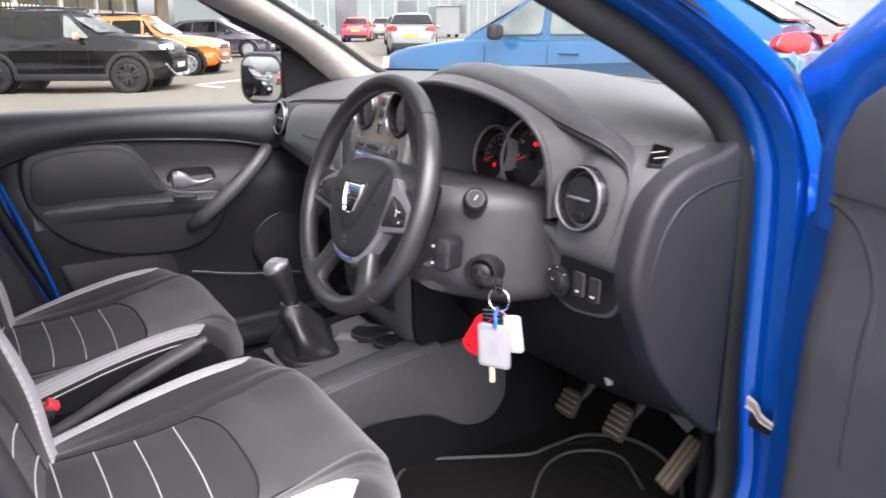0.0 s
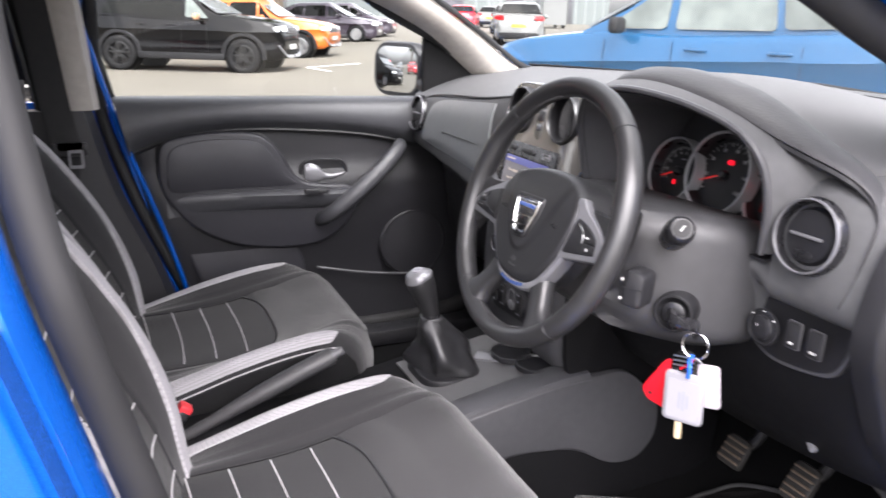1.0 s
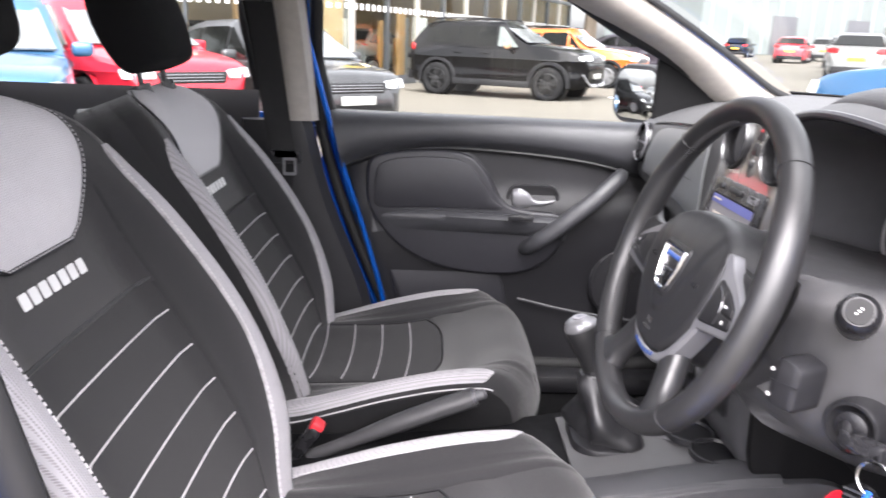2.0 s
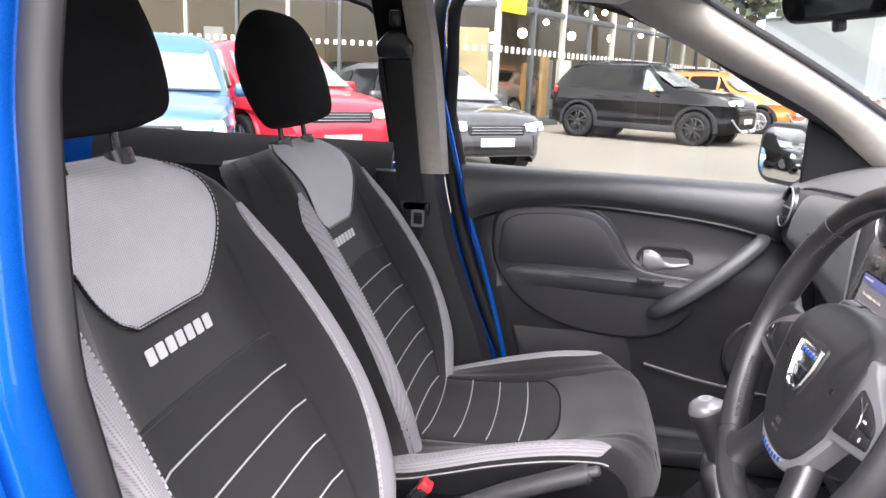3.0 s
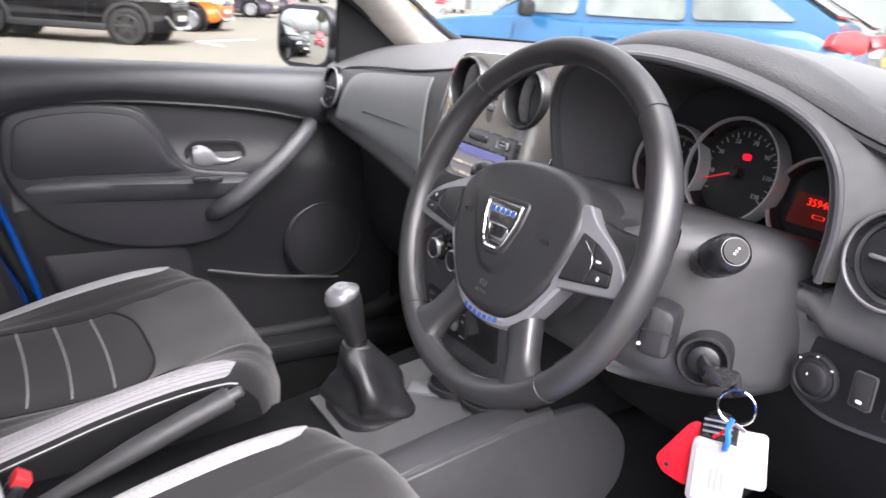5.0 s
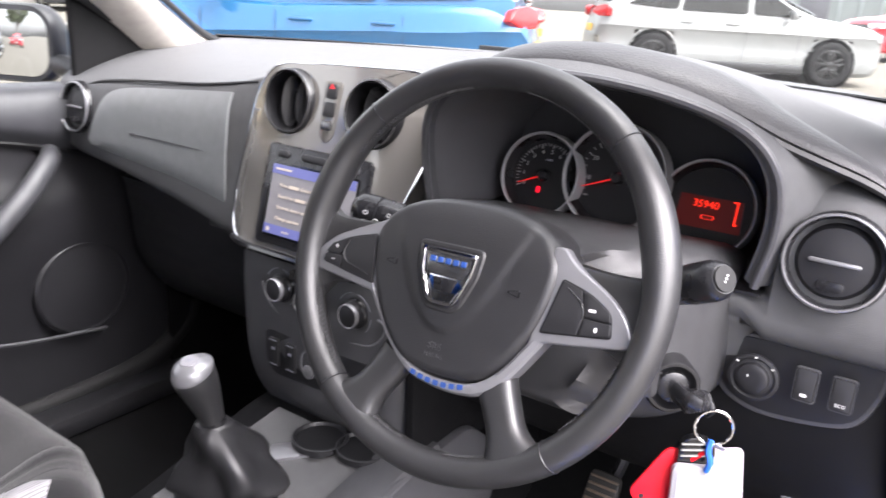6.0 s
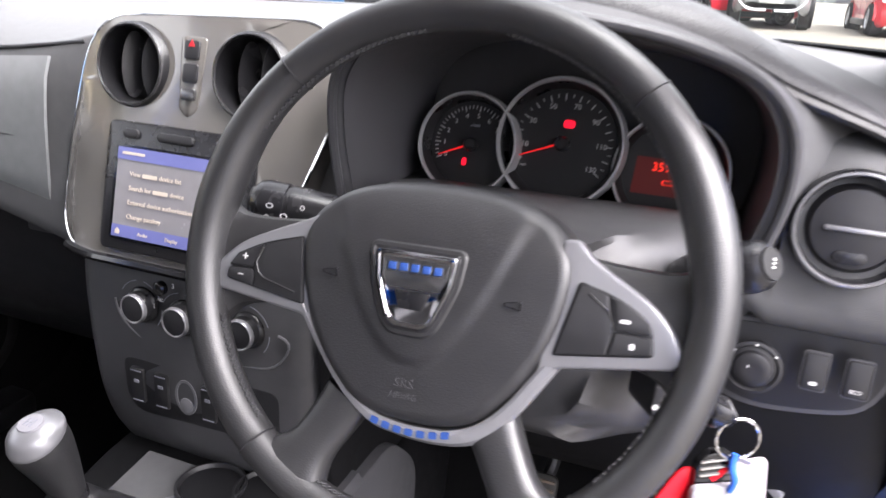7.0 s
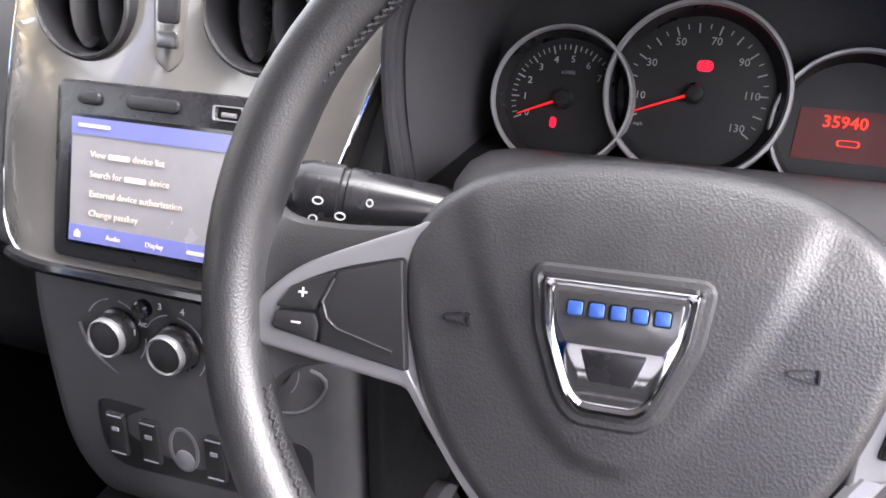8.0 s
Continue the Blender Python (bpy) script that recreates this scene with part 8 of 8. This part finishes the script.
# ---- showroom ----
MULL = mat("dark_mullion", (0.05, 0.055, 0.06), 0.4)
PALEMULL = mat("pale_mullion", (0.42, 0.40, 0.37), 0.4, metal=0.3)
SHOPGLASS = pane("shop_glass", (0.86, 0.88, 0.86))
BEIGE = mat("beige_wall", (0.33, 0.235, 0.125), 0.8, big=.3)
DARKFASCIA = mat("dark_fascia", (0.09, 0.09, 0.10), 0.5)
SHOPFLOOR = mat("shop_floor", (0.35, 0.31, 0.27), 0.3)
YELLOW = mat("yellow_sign", (0.85, 0.62, 0.02), 0.4)
WARM = mat("warm_lamp", (1.0, 0.78, 0.45), 0.5, emit=6.0, vary=0.0)
DOTS = mat("white_dots", (0.8, 0.8, 0.78), 0.6)
shop = thing("showroom", (-18.5, -2, 0), "glass-fronted car showroom with dark mullions and warm lamps", "building")


def upright(q, d, n):
    return Matrix(((d.x, n.x, 0, q.x), (d.y, n.y, 0, q.y), (0, 0, 1, 0), (0, 0, 0, 1)))


def facade(a, b, bays, z1=5.2, door_bay=-1):
    a, b = Vector((*a, 0)), Vector((*b, 0))
    d = (b - a).normalized()
    n = Vector((d.y, -d.x, 0))
    L = (b - a).length
    if n.x < 0:
        n = -n
    for i in range(bays + 1):
        q = a + d * (L * i / bays)
        bm = bmesh.new()
        rbox(bm, (0, 0, z1 / 2), (.085, .16, z1), .01, upright(q, d, n))
        part("mullion", bm, MULL if i % 2 else PALEMULL, shop)
    for z, h in ((.12, .24), (3.0, .14), (z1, .9)):
        bm = bmesh.new()
        rbox(bm, (L / 2, 0, z), (L, .14, h), .01, upright(a, d, n))
        part("rail", bm, MULL if z < 4 else DARKFASCIA, shop)
    for i in range(bays):
        bm = bmesh.new()
        rbox(bm, (L * (i + .5) / bays, 0, z1 / 2), (L / bays - .1, .02, z1 - .2), 0, upright(a, d, n))
        g = part("pane", bm, SHOPGLASS, shop)
        g.visible_shadow = False
        for k in range(6):
            bm = bmesh.new()
            rbox(bm, (L * (i + (k + .5) / 6) / bays, .02, 1.95), (L / bays / 14, .012, L / bays / 14 * 1.2), 0, upright(a, d, n))
            part("manifestation_dot", bm, DOTS, shop)
    return a, d, n, L


FA = facade((-18.3, -1.75), (-36.0, 6.6), 11)
FB = facade((-18.3, -1.75), (-16.6, -20.0), 14)
# inside: floor, back walls, ceiling
bm = bmesh.new()
pts = [(-18.4, -1.8), (-36.2, 6.6), (-40.5, -3.0), (-27, -9), (-26, -20.5), (-16.7, -20.1)]
prism(bm, pts, .0, .05)
part("floor", fill_fine(bm), SHOPFLOOR, shop)
bm = bmesh.new()
prism(bm, pts, 5.5, 5.9)
part("roof", fill_fine(bm), DARKFASCIA, shop)
for a, b in (((-40.5, -3.0), (-27, -9)), ((-27, -9), (-26, -20.5)), ((-36.2, 6.6), (-40.5, -3.0))):
    bm = bmesh.new()
    p, q = Vector((*a, 0)), Vector((*b, 0))
    d = (q - p).normalized()
    rbox(bm, ((q - p).length / 2, 0, 2.75), ((q - p).length, .2, 5.5), 0, basis(p, d, (-d.y, d.x, 0)))
    part("wall", bm, BEIGE, shop)
# pale door leaf, yellow sign, display board
a, d, n, L = FA
for u, w, z, h, off, mm, nm in ((.48, 1.2, 3.16, .66, .14, YELLOW, "sign"), (5.0, .9, 1.5, .7, -.6, DOTS, "poster")):
    bm = bmesh.new()
    rbox(bm, (u, off, z), (w, .06, h), .01, upright(a, d, n))
    part(nm, bm, mm, shop)
a, d, n, L = FB
for u in (.75, 1.95):
    bm = bmesh.new()
    rbox(bm, (u, -.25, 1.25), (1.08, .06, 2.4), .01, upright(a, d, n))
    part("door_leaf", bm, BEIGE, shop, "pale door leaf")
a, d, n, L = FA
for u, z in ((1.55, 2.30), (3.2, 2.52), (6.4, 2.64), (9.6, 2.75)):
    q = a + d * u - n * 1.1
    bm = bmesh.new()
    lathe(bm, [(0, -.14), (.10, -.10), (.14, 0), (.10, .10), (0, .14)], 14, Matrix.Translation((q.x, q.y, z)))
    part("lamp", bm, WARM, shop, "warm hanging lamp")
rnd = random.Random(4)
BOARDS = (DARKFASCIA, DOTS, mat("warm_board", (0.45, 0.26, 0.10), 0.6), mat("grey_board", (0.16, 0.17, 0.18), 0.5), YELLOW)
for a, d, n, L in (FA, FB):
    for i in range(15):
        u, off, w, h = rnd.uniform(.5, L - .5), rnd.uniform(-5.5, -1.2), rnd.uniform(.4, 1.5), rnd.uniform(.9, 2.6)
        bm = bmesh.new()
        rbox(bm, (u, off, .05 + h / 2), (w, .12, h), .02, upright(a, d, n))
        part("display_board", bm, BOARDS[rnd.choice((0, 0, 1, 2, 2, 3, 3, 4))], shop)
a, d, n, L = FA
for i in range(16):
    u, off, z = rnd.uniform(1, 17), rnd.uniform(-5, -1.5), rnd.uniform(3.2, 4.3)
    bm = bmesh.new()
    q = a + d * u + n * off
    lathe(bm, [(0, -.11), (.09, -.06), (.11, 0), (.09, .06), (0, .11)], 12, Matrix.Translation((q.x, q.y, z)))
    part("lamp", bm, WARM, shop, "warm hanging lamp")
a, d, n, L = FB
for i in range(12):
    u, off, z = rnd.uniform(1, 17), rnd.uniform(-5, -1.5), rnd.uniform(3.0, 4.2)
    bm = bmesh.new()
    q = a + d * u + n * off
    lathe(bm, [(0, -.11), (.09, -.06), (.11, 0), (.09, .06), (0, .11)], 12, Matrix.Translation((q.x, q.y, z)))
    part("lamp", bm, WARM, shop, "warm hanging lamp")
# cars on show inside
parked("show_car", "pale car inside the showroom", GRY, -23.5, -3.2, 40)
parked("show_car", "dark car inside the showroom", BLK, -21.6, -6.4, -60)
parked("show_car", "white car inside the showroom", WHT, -28.5, -2.0, 65)

# ---- far side of the car park ----
FARWALL = mat("pale_cladding", (0.17, 0.19, 0.187), 0.7, big=.2)
FARROOF = mat("grey_roofing", (0.28, 0.31, 0.31), 0.7)
GREEN = mat("far_foliage", (0.10, 0.12, 0.07), 0.9, vary=0.4, big=.4)
BARK = mat("bark", (0.10, 0.08, 0.06), 0.9)
for (bx, by, bw, bd, bh, turn, lab) in ((-95, 45, 46, 16, 8, 24, "long pale industrial unit with ribbed cladding"), (-60, 75, 40, 18, 9, 50, "pale clad warehouse far off"), (-5, 120, 60, 20, 9, 90, "pale clad warehouse far off")):
    t = thing("warehouse", (bx, by, 0), lab, "building")
    m = Matrix.Translation((bx, by, .8)) @ Matrix.Rotation(radians(turn + 90), 4, "Z")
    bm = bmesh.new()
    rbox(bm, (0, 0, bh / 2), (bw, bd, bh), 0, m)
    part("wall", bm, FARWALL, t)
    bm = bmesh.new()
    prism(bm, [(-bd / 2 - .4, 0), (bd / 2 + .4, 0), (0, 2.2)], -bw / 2 - .3, bw / 2 + .3, m @ Matrix.Translation((0, 0, bh)) @ basis((0, 0, 0), (0, 1, 0), (0, 0, 1)))
    part("roof", bm, FARROOF, t)
    for k in range(int(bw / 2.4)):
        for s in (-1, 1):
            bm = bmesh.new()
            rbox(bm, (-bw / 2 + 1.2 + k * 2.4, s * bd / 2, bh / 2), (.25, .2, bh), .03, m)
            part("rib", bm, FARROOF, t)
    for k in range(3):
        for s in (-1, 1):
            bm = bmesh.new()
            rbox(bm, (-bw / 4 + k * bw / 4, s * (bd / 2 + .02), 2.0), (3.6, .2, 4.0), .02, m)
            part("roller_door", bm, DARKFASCIA, t)


def tree(x, y, h, seed):
    t = thing("tree", (x, y, 0), "leafy tree far beyond the car park", "tree", "far trees")
    rg = random.Random(seed)
    bm = bmesh.new()
    z0 = ground_z(x, y)
    tube(bm, [(x, y, z0 - .1), (x + .1, y, z0 + h * .3), (x - .1, y + .1, z0 + h * .6), (x, y, z0 + h * .9)], [.28, .2, .13, .04], 7)
    for k in range(7):
        a, hh = rg.uniform(0, 6.3), rg.uniform(.35, .75) * h
        tube(bm, [(x, y, z0 + hh * .9), (x + math.cos(a) * h * .15, y + math.sin(a) * h * .15, z0 + hh + h * .1), (x + math.cos(a) * h * .27, y + math.sin(a) * h * .27, z0 + hh + h * .16)], [.10, .06, .02], 5)
    part("trunk", bm, BARK, t)
    verts, faces = [], []
    for k in range(46):
        a, rr, zz = rg.uniform(0, 6.3), math.sqrt(rg.random()), rg.uniform(-1, 1)
        c = Vector((x + math.cos(a) * rr * h * .30 * math.sqrt(1 - zz * zz * .8), y + math.sin(a) * rr * h * .30 * math.sqrt(1 - zz * zz * .8), z0 + h * .66 + zz * h * .33))
        for i in range(42):
            p = c + Vector((rg.gauss(0, .32), rg.gauss(0, .32), rg.gauss(0, .26))) * h * .12
            u = Vector((rg.uniform(-1, 1), rg.uniform(-1, 1), rg.uniform(-1, 1))).normalized() * h * .022
            v = u.orthogonal().normalized() * h * .016
            n0 = len(verts)
            verts += [p - u, p + v, p + u, p - v]
            faces.append((n0, n0 + 1, n0 + 2, n0 + 3))
    me = bpy.data.meshes.new("crown")
    me.from_pydata(verts, [], faces)
    me.materials.append(GREEN)
    ob = new("crown", me)
    ob.parent = t
    ob.matrix_parent_inverse = t.matrix_basis.inverted()
    return t


first = tree(-120, 62, 9, 1)
for i, (x, y, k) in enumerate(((-40, 0, 1.1), (-28, 6, .9), (70, 34, 1.2), (90, 30, .95), (122, 24, 1.1), (134, 18, 1.0), (-12, -40, 1.0), (144, 14, 1.1))):
    ob = copy_thing(first, Matrix.Translation((x, y, 0)) @ Matrix.Rotation(i * 1.3, 4, "Z"))
